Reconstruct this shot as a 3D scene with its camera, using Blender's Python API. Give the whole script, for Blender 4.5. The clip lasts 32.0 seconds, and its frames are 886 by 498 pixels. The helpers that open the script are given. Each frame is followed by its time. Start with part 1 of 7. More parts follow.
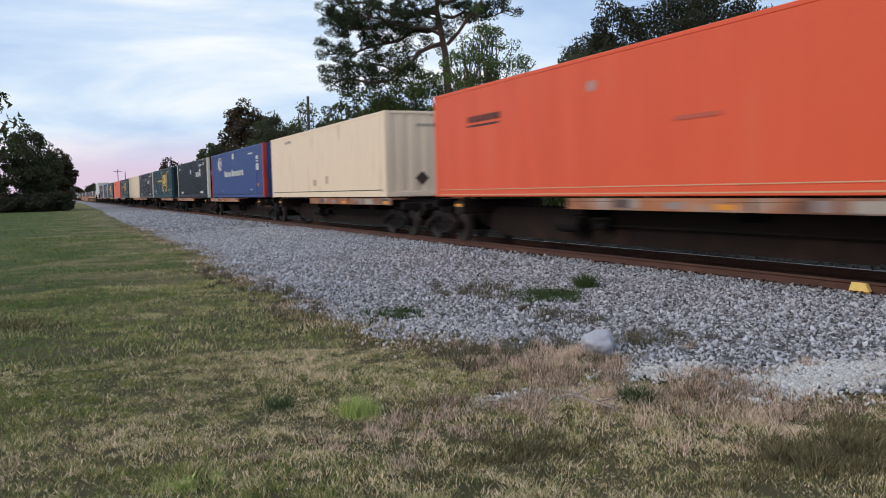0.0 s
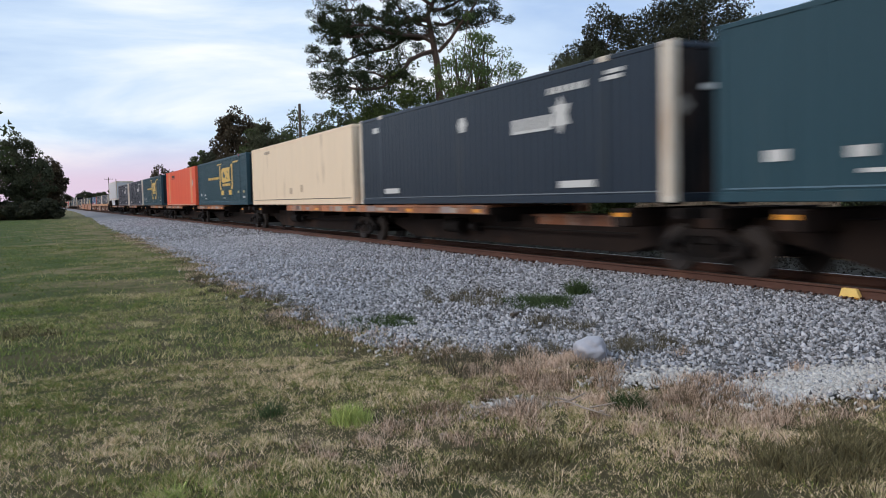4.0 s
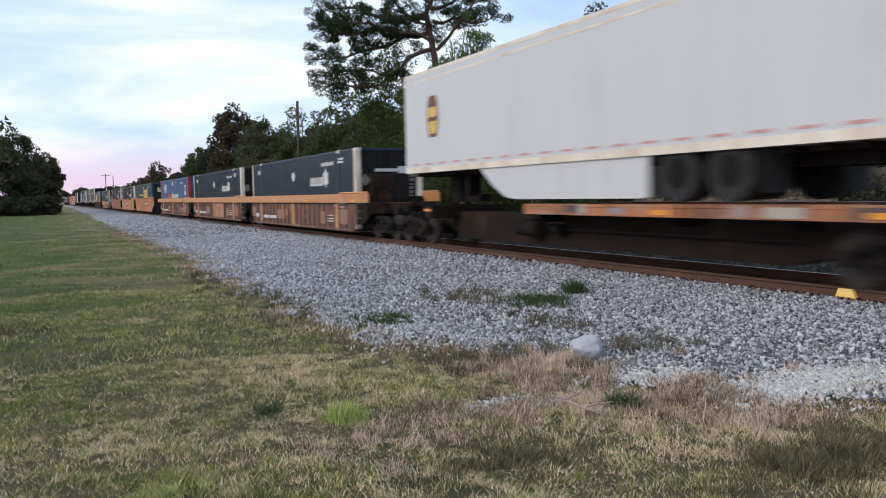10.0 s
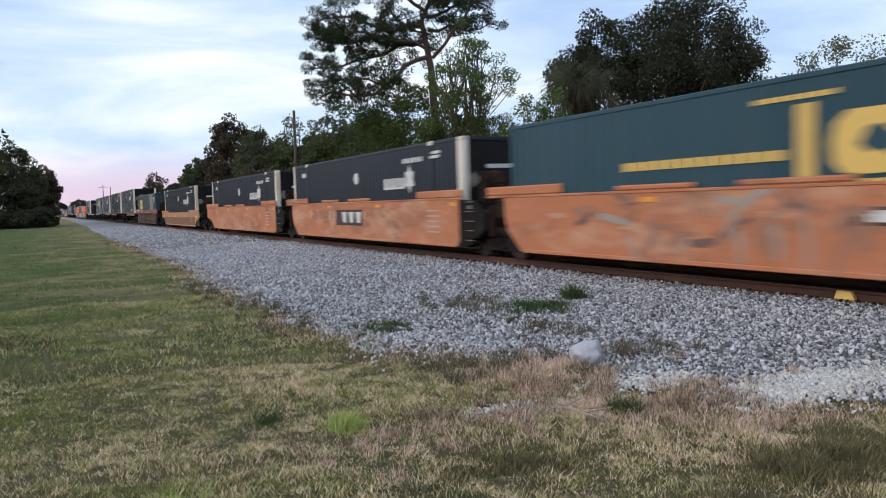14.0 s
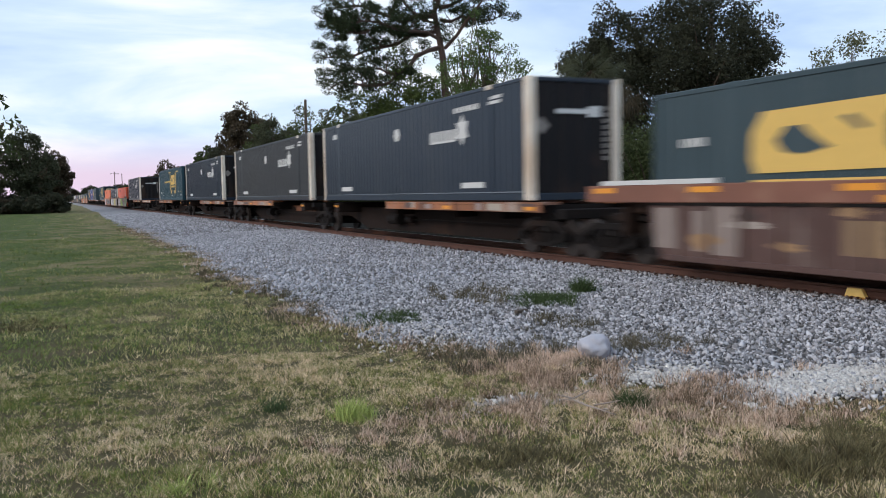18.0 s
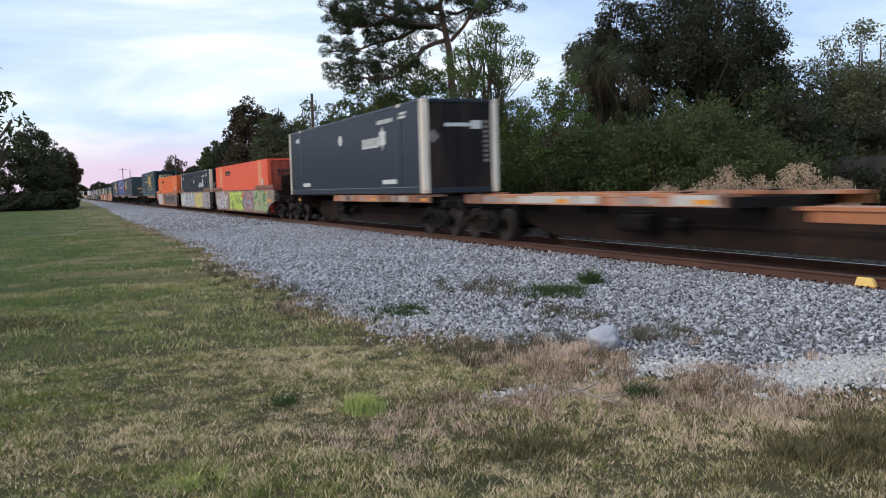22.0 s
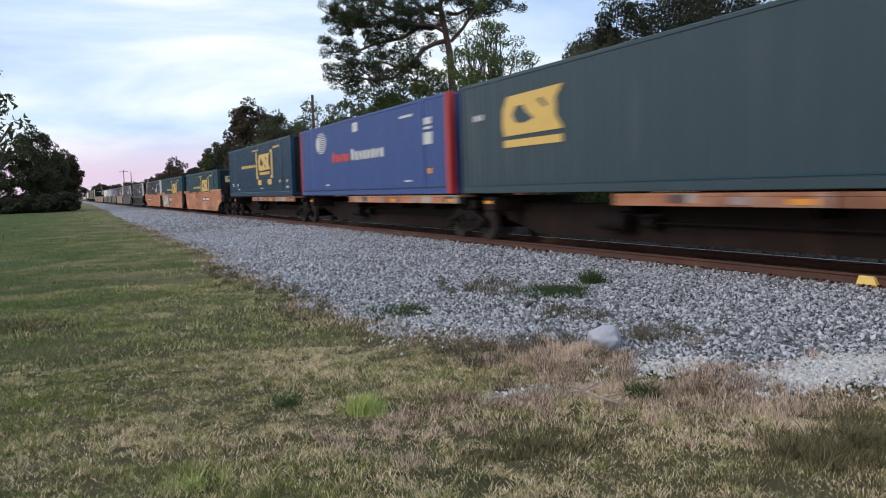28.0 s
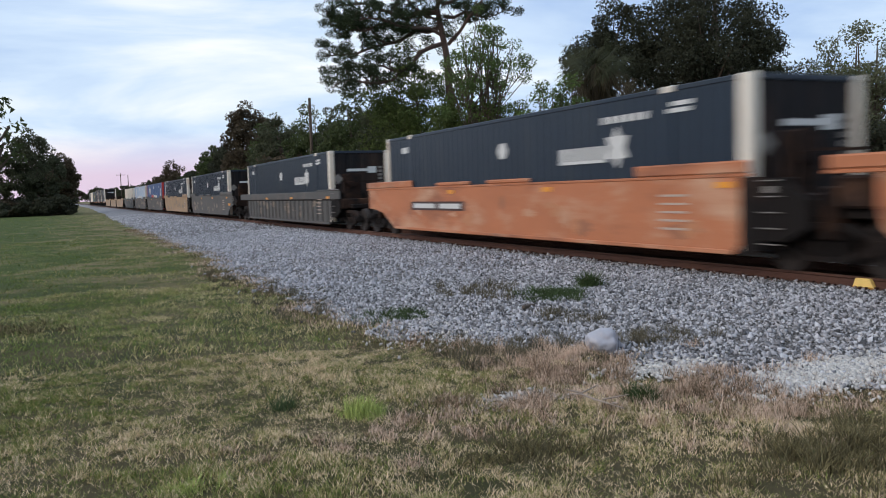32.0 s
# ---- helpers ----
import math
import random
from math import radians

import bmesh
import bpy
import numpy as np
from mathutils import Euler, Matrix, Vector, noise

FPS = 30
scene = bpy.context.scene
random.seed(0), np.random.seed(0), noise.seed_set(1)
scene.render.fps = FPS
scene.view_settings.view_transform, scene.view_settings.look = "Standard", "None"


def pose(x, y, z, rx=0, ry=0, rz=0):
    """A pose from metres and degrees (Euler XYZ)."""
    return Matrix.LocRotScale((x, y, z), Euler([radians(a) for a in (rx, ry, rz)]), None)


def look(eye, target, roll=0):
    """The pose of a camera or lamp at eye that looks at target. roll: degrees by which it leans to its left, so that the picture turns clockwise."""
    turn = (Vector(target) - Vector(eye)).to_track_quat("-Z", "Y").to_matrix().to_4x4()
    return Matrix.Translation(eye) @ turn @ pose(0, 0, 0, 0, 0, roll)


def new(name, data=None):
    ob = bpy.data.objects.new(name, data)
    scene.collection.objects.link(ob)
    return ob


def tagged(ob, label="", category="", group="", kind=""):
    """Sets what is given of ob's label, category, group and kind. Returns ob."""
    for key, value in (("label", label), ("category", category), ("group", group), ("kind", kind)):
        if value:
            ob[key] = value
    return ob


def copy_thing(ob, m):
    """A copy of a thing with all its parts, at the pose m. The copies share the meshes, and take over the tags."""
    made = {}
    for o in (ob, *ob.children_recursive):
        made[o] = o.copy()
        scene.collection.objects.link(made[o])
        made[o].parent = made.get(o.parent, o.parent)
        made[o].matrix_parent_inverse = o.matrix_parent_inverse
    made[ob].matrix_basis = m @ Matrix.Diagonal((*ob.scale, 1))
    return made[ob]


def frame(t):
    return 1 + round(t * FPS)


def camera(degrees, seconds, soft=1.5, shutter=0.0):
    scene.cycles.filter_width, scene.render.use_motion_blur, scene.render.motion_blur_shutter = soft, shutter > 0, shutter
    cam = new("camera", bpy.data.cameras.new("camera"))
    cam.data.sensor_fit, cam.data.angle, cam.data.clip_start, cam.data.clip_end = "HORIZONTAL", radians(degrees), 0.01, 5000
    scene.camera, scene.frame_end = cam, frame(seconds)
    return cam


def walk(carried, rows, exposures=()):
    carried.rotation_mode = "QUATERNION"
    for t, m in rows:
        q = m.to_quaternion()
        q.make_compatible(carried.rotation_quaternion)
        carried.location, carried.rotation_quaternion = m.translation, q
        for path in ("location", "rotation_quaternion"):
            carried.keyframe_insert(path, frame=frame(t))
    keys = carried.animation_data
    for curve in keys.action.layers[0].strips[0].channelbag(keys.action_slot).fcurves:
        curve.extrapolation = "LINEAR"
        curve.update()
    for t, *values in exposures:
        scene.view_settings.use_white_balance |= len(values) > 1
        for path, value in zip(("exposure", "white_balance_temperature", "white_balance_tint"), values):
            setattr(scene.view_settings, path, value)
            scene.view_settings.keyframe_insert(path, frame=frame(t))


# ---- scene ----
cam = camera(56.06, 32.0, soft=0.95, shutter=0.5)

# ---------------------------------------------------------------- camera
EYE = (0.0, 0.0, 1.8)


def aim(yaw, pitch, roll):
    a, b = radians(yaw), radians(pitch)
    tgt = (EYE[0] + math.sin(a) * math.cos(b), EYE[1] + math.cos(a) * math.cos(b), EYE[2] + math.sin(b))
    return look(EYE, tgt, roll)


# seconds, degrees to the right of the track, tilt, lean
PATH = [
    (0, 24.87, -4.10, -1.27), (0.5, 24.91, -4.08, -1.41), (1, 24.91, -4.07, -1.61), (1.5, 24.77, -3.96, -1.55), (2, 24.72, -3.85, -1.50),
    (2.5, 24.71, -3.71, -1.53), (3, 24.89, -3.69, -1.54), (3.5, 25.30, -3.64, -1.59), (5.5, 25.44, -3.75, -0.90), (6, 25.42, -3.83, -0.86),
    (6.5, 25.51, -3.90, -0.87), (7, 25.61, -3.92, -1.04), (7.5, 25.56, -3.99, -1.05), (8, 25.54, -4.06, -0.96), (8.5, 25.66, -3.98, -0.97),
    (9, 25.78, -3.83, -1.04), (9.5, 25.69, -3.72, -1.10), (10, 25.63, -3.75, -1.06), (10.5, 25.61, -3.73, -1.09), (11, 25.56, -3.66, -1.09),
    (11.5, 25.62, -3.67, -1.15), (12, 25.62, -3.65, -1.20), (12.5, 25.45, -3.51, -1.28), (13, 25.51, -3.28, -1.71), (13.5, 25.54, -3.17, -1.80),
    (14, 25.76, -3.25, -1.80), (14.5, 26.01, -3.40, -1.51), (16.5, 26.21, -3.40, -1.09), (17, 25.82, -3.36, -1.21), (17.5, 25.25, -3.56, -0.95),
    (18, 25.10, -3.85, -1.01), (18.5, 25.10, -4.01, -1.20), (19, 25.03, -4.04, -1.25), (19.5, 24.93, -4.06, -1.42), (20, 24.92, -4.07, -1.51),
    (20.5, 24.90, -4.14, -1.63), (21, 24.69, -4.12, -1.59), (21.5, 24.47, -4.18, -1.59), (22, 24.55, -4.32, -1.54), (22.5, 24.68, -4.36, -1.58),
    (23, 24.65, -4.41, -1.63), (23.5, 24.49, -4.29, -1.77), (24, 24.29, -4.32, -1.97), (24.5, 24.24, -4.47, -2.04), (25, 24.19, -4.48, -2.10),
    (25.5, 24.20, -4.47, -2.06), (27.5, 24.47, -4.29, -1.81), (28, 24.47, -4.29, -1.81), (28.5, 24.42, -4.24, -1.82), (29, 24.58, -4.24, -1.82),
    (29.5, 24.76, -4.15, -1.77), (30, 24.87, -4.15, -1.89), (30.5, 24.82, -4.22, -2.05), (31, 24.76, -4.25, -2.09), (31.5, 24.72, -4.15, -1.92),
    (32, 24.66, -4.09, -1.88),
]
walk(cam, [(t, aim(a, b, c)) for t, a, b, c in PATH], exposures=[(0.0, 0.03), (1.0, 0.12), (2.0, 0.05), (3.0, 0.09), (6.0, 0.04), (7.0, 0.04), (8.0, 0.11), (9.0, 0.26), (10.0, 0.26), (11.0, 0.20), (14.0, 0.18), (18.5, 0.22), (20.0, 0.28), (21.0, 0.28), (22.0, 0.22), (23.0, 0.20), (24.3, 0.06), (25.0, 0.08), (28.0, 0.17), (30.0, 0.13), (32.0, 0.09)])

# ---------------------------------------------------------------- light: a cloudy sky at dusk
world = bpy.data.worlds.new("dusk")
scene.world = world
world.use_nodes = True
wn, wl = world.node_tree.nodes, world.node_tree.links
wn.clear()
w_out = wn.new("ShaderNodeOutputWorld")
w_sky = wn.new("ShaderNodeTexSky")
w_sky.sky_type, w_sky.sun_disc = "NISHITA", False
w_sky.sun_elevation, w_sky.sun_rotation = radians(12), radians(-95)
w_bg = wn.new("ShaderNodeBackground")
w_bg.inputs["Strength"].default_value = 0.11
wl.new(w_sky.outputs["Color"], w_bg.inputs["Color"])
w_tc = wn.new("ShaderNodeTexCoord")
w_sep = wn.new("ShaderNodeSeparateXYZ")
wl.new(w_tc.outputs["Generated"], w_sep.inputs[0])
w_map = wn.new("ShaderNodeMapping")
w_map.inputs["Scale"].default_value = (1.6, 1.6, 8.0)
w_map.inputs["Location"].default_value = (0.35, 0.1, 0.62)
w_map.inputs["Rotation"].default_value = (radians(4), radians(-5), 0)
wl.new(w_tc.outputs["Generated"], w_map.inputs[0])
w_noise = wn.new("ShaderNodeTexNoise")
w_noise.inputs["Scale"].default_value = 1.5
w_noise.inputs["Detail"].default_value = 6.0
w_noise.inputs["Roughness"].default_value = 0.52
w_noise.inputs["Distortion"].default_value = 0.35
wl.new(w_map.outputs[0], w_noise.inputs["Vector"])
w_ramp = wn.new("ShaderNodeValToRGB")
w_ramp.color_ramp.elements[0].position, w_ramp.color_ramp.elements[0].color = 0.35, (0.41, 0.56, 0.83, 1)
w_ramp.color_ramp.elements[1].position, w_ramp.color_ramp.elements[1].color = 0.66, (0.96, 0.99, 1.0, 1)
e = w_ramp.color_ramp.elements.new(0.5)
e.color = (0.61, 0.75, 0.94, 1)
# the cloud thins to bluer sky away from the sunset
w_side = wn.new("ShaderNodeMapRange")
w_side.inputs["From Min"].default_value, w_side.inputs["From Max"].default_value = 0.22, 0.80
w_side.inputs["To Min"].default_value, w_side.inputs["To Max"].default_value = 0.0, -0.07
wl.new(w_sep.outputs["X"], w_side.inputs["Value"])
w_fac = wn.new("ShaderNodeMath")
wl.new(w_noise.outputs["Fac"], w_fac.inputs[0])
wl.new(w_side.outputs[0], w_fac.inputs[1])
wl.new(w_fac.outputs[0], w_ramp.inputs[0])
# the rosy band low over the horizon
w_band = wn.new("ShaderNodeValToRGB")
w_band.color_ramp.elements[0].position, w_band.color_ramp.elements[0].color = 0.0, (0.85, 0.85, 0.85, 1)
w_band.color_ramp.elements[1].position, w_band.color_ramp.elements[1].color = 0.075, (0, 0, 0, 1)
e = w_band.color_ramp.elements.new(0.028)
e.color = (0.8, 0.8, 0.8, 1)
wl.new(w_sep.outputs["Z"], w_band.inputs[0])
w_mix = wn.new("ShaderNodeMix")
w_mix.data_type = "RGBA"
w_mix.inputs["B"].default_value = (0.76, 0.56, 0.71, 1)
wl.new(w_band.outputs[0], w_mix.inputs["Factor"])
wl.new(w_ramp.outputs[0], w_mix.inputs["A"])
w_cloud = wn.new("ShaderNodeBackground")
w_cloud.inputs["Strength"].default_value = 1.08
wl.new(w_mix.outputs["Result"], w_cloud.inputs["Color"])
w_ms = wn.new("ShaderNodeMixShader")
w_ms.inputs[0].default_value = 0.9
wl.new(w_bg.outputs[0], w_ms.inputs[1])
wl.new(w_cloud.outputs[0], w_ms.inputs[2])
wl.new(w_ms.outputs[0], w_out.inputs["Surface"])

sun = new("sun", bpy.data.lights.new("sun", "SUN"))
sun.data.energy, sun.data.angle, sun.data.color = 1.15, radians(24), (1.0, 0.87, 0.77)
sun.matrix_world = look((-30, 3, 16), (0, 6, 0))


# ---------------------------------------------------------------- materials
def mat(name, color, rough=0.6, metal=0.0, vary=0.25, scale=3.0, fine=40.0, bump=0.15, dirt=None, dirt_amount=0.0,
        stretch=(1, 1, 1), dirt_scale=0.8, spread=0.0, island=False, spec=0.5, stain=None):
    """A painted, stained or natural surface: two scales of tone, a stain colour and fine relief."""
    m = bpy.data.materials.new(name)
    m.use_nodes = True
    n, l = m.node_tree.nodes, m.node_tree.links
    b = n["Principled BSDF"]
    b.inputs["Roughness"].default_value, b.inputs["Metallic"].default_value = rough, metal
    b.inputs["Specular IOR Level"].default_value = spec
    tc = n.new("ShaderNodeTexCoord")
    mp = n.new("ShaderNodeMapping")
    mp.inputs["Scale"].default_value = stretch
    l.new(tc.outputs["Object"], mp.inputs[0])
    oi = n.new("ShaderNodeObjectInfo")
    big = n.new("ShaderNodeTexNoise")
    big.noise_dimensions = "4D"
    big.inputs["Scale"].default_value, big.inputs["Detail"].default_value = scale, 4
    small = n.new("ShaderNodeTexNoise")
    small.inputs["Scale"].default_value, small.inputs["Detail"].default_value = fine, 3
    wm = n.new("ShaderNodeMath")
    wm.operation = "MULTIPLY"
    wm.inputs[1].default_value = 37.0
    l.new(oi.outputs["Random"], wm.inputs[0])
    l.new(wm.outputs[0], big.inputs["W"])
    for t in (big, small):
        l.new(mp.outputs[0], t.inputs["Vector"])
    hsv = n.new("ShaderNodeHueSaturation")
    hsv.inputs["Color"].default_value = (*color, 1)
    # value = 1 + vary * (big - .5) * 2 + a little of the fine grain
    a = n.new("ShaderNodeMath")
    a.operation = "MULTIPLY_ADD"
    a.inputs[1].default_value, a.inputs[2].default_value = vary * 2, 1 - vary
    l.new(big.outputs["Fac"], a.inputs[0])
    c = n.new("ShaderNodeMath")
    c.operation = "MULTIPLY_ADD"
    c.inputs[1].default_value = vary * 0.9
    l.new(small.outputs["Fac"], c.inputs[0])
    d = n.new("ShaderNodeMath")
    d.operation = "ADD"
    d.inputs[1].default_value = -vary * 0.45
    l.new(a.outputs[0], d.inputs[0])
    l.new(d.outputs[0], c.inputs[2])
    last = c
    if spread:
        src = oi.outputs["Random"]
        if island:
            src = n.new("ShaderNodeNewGeometry").outputs["Random Per Island"]
        f = n.new("ShaderNodeMath")
        f.operation = "MULTIPLY_ADD"
        f.inputs[1].default_value, f.inputs[2].default_value = spread * 2, 1 - spread
        l.new(src, f.inputs[0])
        g = n.new("ShaderNodeMath")
        g.operation = "MULTIPLY"
        l.new(f.outputs[0], g.inputs[0])
        l.new(c.outputs[0], g.inputs[1])
        last = g
    l.new(last.outputs[0], hsv.inputs["Value"])
    col = hsv.outputs[0]
    layers = [(dirt, dirt_amount, dirt_scale, 0.0)] if dirt else []
    if stain:
        layers.append((*stain, 5.0))
    for dirt, dirt_amount, dirt_scale, shift in layers:
        dn = n.new("ShaderNodeTexNoise")
        dn.noise_dimensions = "4D"
        dn.inputs["Scale"].default_value, dn.inputs["Detail"].default_value = dirt_scale, 7
        dn.inputs["Roughness"].default_value = 0.65
        l.new(mp.outputs[0], dn.inputs["Vector"])
        ws = n.new("ShaderNodeMath")
        ws.inputs[1].default_value = shift
        l.new(wm.outputs[0], ws.inputs[0])
        l.new(ws.outputs[0], dn.inputs["W"])
        r = n.new("ShaderNodeValToRGB")
        r.color_ramp.elements[0].position = 0.62 - 0.3 * dirt_amount
        r.color_ramp.elements[1].position = 0.78 - 0.2 * dirt_amount
        l.new(dn.outputs["Fac"], r.inputs[0])
        mx = n.new("ShaderNodeMix")
        mx.data_type = "RGBA"
        mx.inputs["B"].default_value = (*dirt, 1)
        l.new(r.outputs[0], mx.inputs["Factor"])
        l.new(col, mx.inputs["A"])
        col = mx.outputs["Result"]
    l.new(col, b.inputs["Base Color"])
    if bump:
        bp = n.new("ShaderNodeBump")
        bp.inputs["Strength"].default_value, bp.inputs["Distance"].default_value = bump, 0.01
        l.new(small.outputs["Fac"], bp.inputs["Height"])
        l.new(bp.outputs[0], b.inputs["Normal"])
    return m


STREAK = (1, 2.2, 0.35)
paint_teal = mat("teal_paint", (0.023, 0.062, 0.082), 0.42, 0, 0.18, 0.8, 30, 0.05, (0.045, 0.075, 0.085), 0.25, STREAK, spec=0.3)
paint_teal2 = mat("slate_paint", (0.028, 0.052, 0.062), 0.45, 0, 0.18, 0.8, 30, 0.05, (0.06, 0.08, 0.085), 0.25, STREAK)
paint_black = mat("blue_black_paint", (0.015, 0.026, 0.042), 0.36, 0, 0.2, 0.8, 30, 0.05, (0.030, 0.037, 0.044), 0.32, STREAK, spec=0.3)
paint_char = mat("charcoal_paint", (0.018, 0.020, 0.023), 0.5, 0, 0.2, 0.8, 30, 0.05, (0.034, 0.034, 0.034), 0.3, STREAK)
paint_blue = mat("blue_paint", (0.052, 0.098, 0.215), 0.5, 0, 0.2, 0.8, 30, 0.05, (0.075, 0.115, 0.20), 0.25, STREAK)
paint_orange = mat("orange_red_paint", (0.79, 0.112, 0.045), 0.5, 0, 0.12, 0.8, 30, 0.05, (0.76, 0.140, 0.064), 0.3, STREAK, spec=0.35)
paint_orange2 = mat("bright_orange_paint", (0.76, 0.135, 0.024), 0.5, 0, 0.1, 0.8, 30, 0.05, (0.66, 0.19, 0.06), 0.25, STREAK)
paint_pale = mat("faded_orange_paint", (0.74, 0.27, 0.12), 0.55, 0, 0.12, 0.8, 30, 0.05, (0.6, 0.2, 0.1), 0.3, STREAK)
paint_cream = mat("cream_paint", (0.88, 0.70, 0.50), 0.5, 0, 0.08, 0.8, 30, 0.05, (0.5, 0.37, 0.24), 0.16, STREAK)
paint_white = mat("rust_stained_white_paint", (0.80, 0.73, 0.62), 0.5, 0, 0.12, 2, 40, 0.05, (0.42, 0.24, 0.12), 0.36, STREAK, stain=((0.60, 0.46, 0.32), 0.5, 1.6))
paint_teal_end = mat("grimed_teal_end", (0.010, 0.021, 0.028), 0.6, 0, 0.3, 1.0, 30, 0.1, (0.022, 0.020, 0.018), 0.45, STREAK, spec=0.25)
paint_trailer = mat("trailer_white", (0.60, 0.60, 0.61), 0.4, 0, 0.06, 0.6, 20, 0.03, (0.5, 0.5, 0.5), 0.15, STREAK)
paint_red = mat("red_post_paint", (0.45, 0.035, 0.025), 0.5, 0, 0.15, 2, 40, 0.05, (0.2, 0.03, 0.03), 0.25, STREAK)
paint_mark = mat("white_marking", (0.60, 0.60, 0.58), 0.55, 0, 0.12, 6, 40, 0.0)
well_faded = mat("faded_grey_well", (0.32, 0.235, 0.19), 0.65, 0, 0.2, 1.0, 40, 0.1, (0.16, 0.11, 0.09), 0.4, stain=((0.36, 0.2, 0.12), 0.3, 0.8))
# grime, with the shade between the containers put into the dark colour
paint_end = mat("grimy_shaded_end_paint", (0.009, 0.008, 0.009), 0.6, 0, 0.3, 1.0, 30, 0.1, (0.050, 0.029, 0.020), 0.5, STREAK, spec=0.2)
paint_ink = mat("ink_black_paint", (0.006, 0.010, 0.018), 0.42, 0, 0.25, 0.8, 30, 0.05, (0.015, 0.018, 0.026), 0.32, STREAK, spec=0.35)
rust_gear = mat("rusted_brake_gear", (0.030, 0.017, 0.012), 0.8, 0, 0.4, 5, 40, 0.25, (0.12, 0.06, 0.035), 0.3, spec=0.15, stain=((0.012, 0.01, 0.01), 0.5, 3.0))
rust_sill = mat("rusty_brown_sill", (0.20, 0.085, 0.055), 0.7, 0, 0.3, 1.0, 40, 0.15, (0.30, 0.17, 0.11), 0.3)
well_grime = mat("road_grimed_orange", (0.20, 0.095, 0.045), 0.75, 0, 0.25, 0.8, 40, 0.1, (0.13, 0.07, 0.04), 0.45, (1, 0.5, 1.4))
paint_blue2 = mat("strong_blue_paint", (0.034, 0.074, 0.235), 0.48, 0, 0.2, 0.8, 30, 0.05, (0.055, 0.09, 0.22), 0.25, STREAK)
# orange darkened for an end turned from the light, with grime
paint_orange_end = mat("grimed_shaded_orange_end", (0.36, 0.055, 0.028), 0.6, 0, 0.3, 1.0, 30, 0.1, (0.12, 0.03, 0.02), 0.45, STREAK)
paint_teal3 = mat("blue_teal_paint", (0.013, 0.044, 0.080), 0.42, 0, 0.18, 0.8, 30, 0.05, (0.03, 0.062, 0.09), 0.25, STREAK, spec=0.3)
casting_red = mat("faded_red_casting", (0.30, 0.06, 0.06), 0.6, 0, 0.2, 4, 40, 0.1)
paint_grey = mat("grey_patch_paint", (0.20, 0.18, 0.16), 0.6, 0, 0.15, 3, 30, 0.05)
paint_yellow = mat("yellow_marking", (0.70, 0.46, 0.12), 0.5, 0, 0.12, 6, 40, 0.0)
paint_dark = mat("dark_marking", (0.06, 0.03, 0.025), 0.6, 0, 0.2, 8, 40, 0.0)
paint_pink = mat("red_marking", (0.62, 0.07, 0.05), 0.5, 0, 0.12, 6, 40, 0.0)
steel_dark = mat("grimy_dark_steel", (0.012, 0.0095, 0.0085), 0.8, 0.0, 0.35, 4, 40, 0.25, (0.042, 0.024, 0.017), 0.32, spec=0.15)
steel_beam = mat("brown_beam_steel", (0.021, 0.014, 0.0115), 0.8, 0.0, 0.35, 2, 40, 0.2, (0.055, 0.030, 0.020), 0.28, spec=0.15)
steel_wheel = mat("worn_wheel_steel", (0.030, 0.022, 0.018), 0.65, 0.15, 0.25, 6, 40, 0.15)
sill_orange = mat("weathered_orange_sill", (0.37, 0.14, 0.06), 0.65, 0, 0.3, 1.2, 40, 0.15, (0.085, 0.045, 0.035), 0.5, stain=((0.40, 0.34, 0.29), 0.36, 1.1), spread=0.35)
well_orange = mat("weathered_well_orange", (0.46, 0.165, 0.072), 0.65, 0, 0.2, 1.0, 40, 0.1, (0.19, 0.075, 0.045), 0.42, (1, 0.55, 1.6), 0.55, stain=((0.55, 0.32, 0.20), 0.42, 0.9))
well_brown = mat("weathered_well_brown", (0.15, 0.075, 0.05), 0.7, 0, 0.3, 1.0, 40, 0.15, (0.36, 0.17, 0.09), 0.36, stain=((0.07, 0.04, 0.03), 0.4, 0.7))
well_dusty = mat("dusty_faded_orange", (0.44, 0.205, 0.098), 0.7, 0, 0.2, 0.8, 40, 0.1, (0.28, 0.15, 0.08), 0.35, (1, 0.5, 1.6), stain=((0.50, 0.36, 0.22), 0.35, 0.7))
well_sill = mat("yellow_orange_sill", (0.55, 0.265, 0.115), 0.6, 0, 0.15, 1.0, 40, 0.1, (0.35, 0.15, 0.07), 0.3)
well_rust = mat("rusty_maroon_well", (0.090, 0.047, 0.038), 0.7, 0, 0.3, 1.0, 40, 0.15, (0.17, 0.125, 0.105), 0.32, stain=((0.06, 0.035, 0.03), 0.35, 0.8))
well_black = mat("grimy_grey_well", (0.085, 0.08, 0.075), 0.7, 0, 0.25, 1.0, 40, 0.15, (0.14, 0.11, 0.09), 0.3)
well_tan = mat("dusty_tan_well", (0.33, 0.22, 0.13), 0.65, 0, 0.2, 1.0, 40, 0.1, (0.2, 0.12, 0.08), 0.3)
reflector = mat("orange_reflector", (0.75, 0.30, 0.03), 0.4, 0, 0.1, 8, 40, 0.0)
rubber = mat("tyre_rubber", (0.018, 0.018, 0.019), 0.8, 0, 0.2, 8, 60, 0.2)
chrome = mat("bright_bar_steel", (0.45, 0.45, 0.45), 0.35, 0.8, 0.15, 8, 40, 0.05)
rust_rail = mat("rusty_rail", (0.095, 0.042, 0.028), 0.75, 0.15, 0.25, 3, 60, 0.3, (0.15, 0.07, 0.042), 0.35)
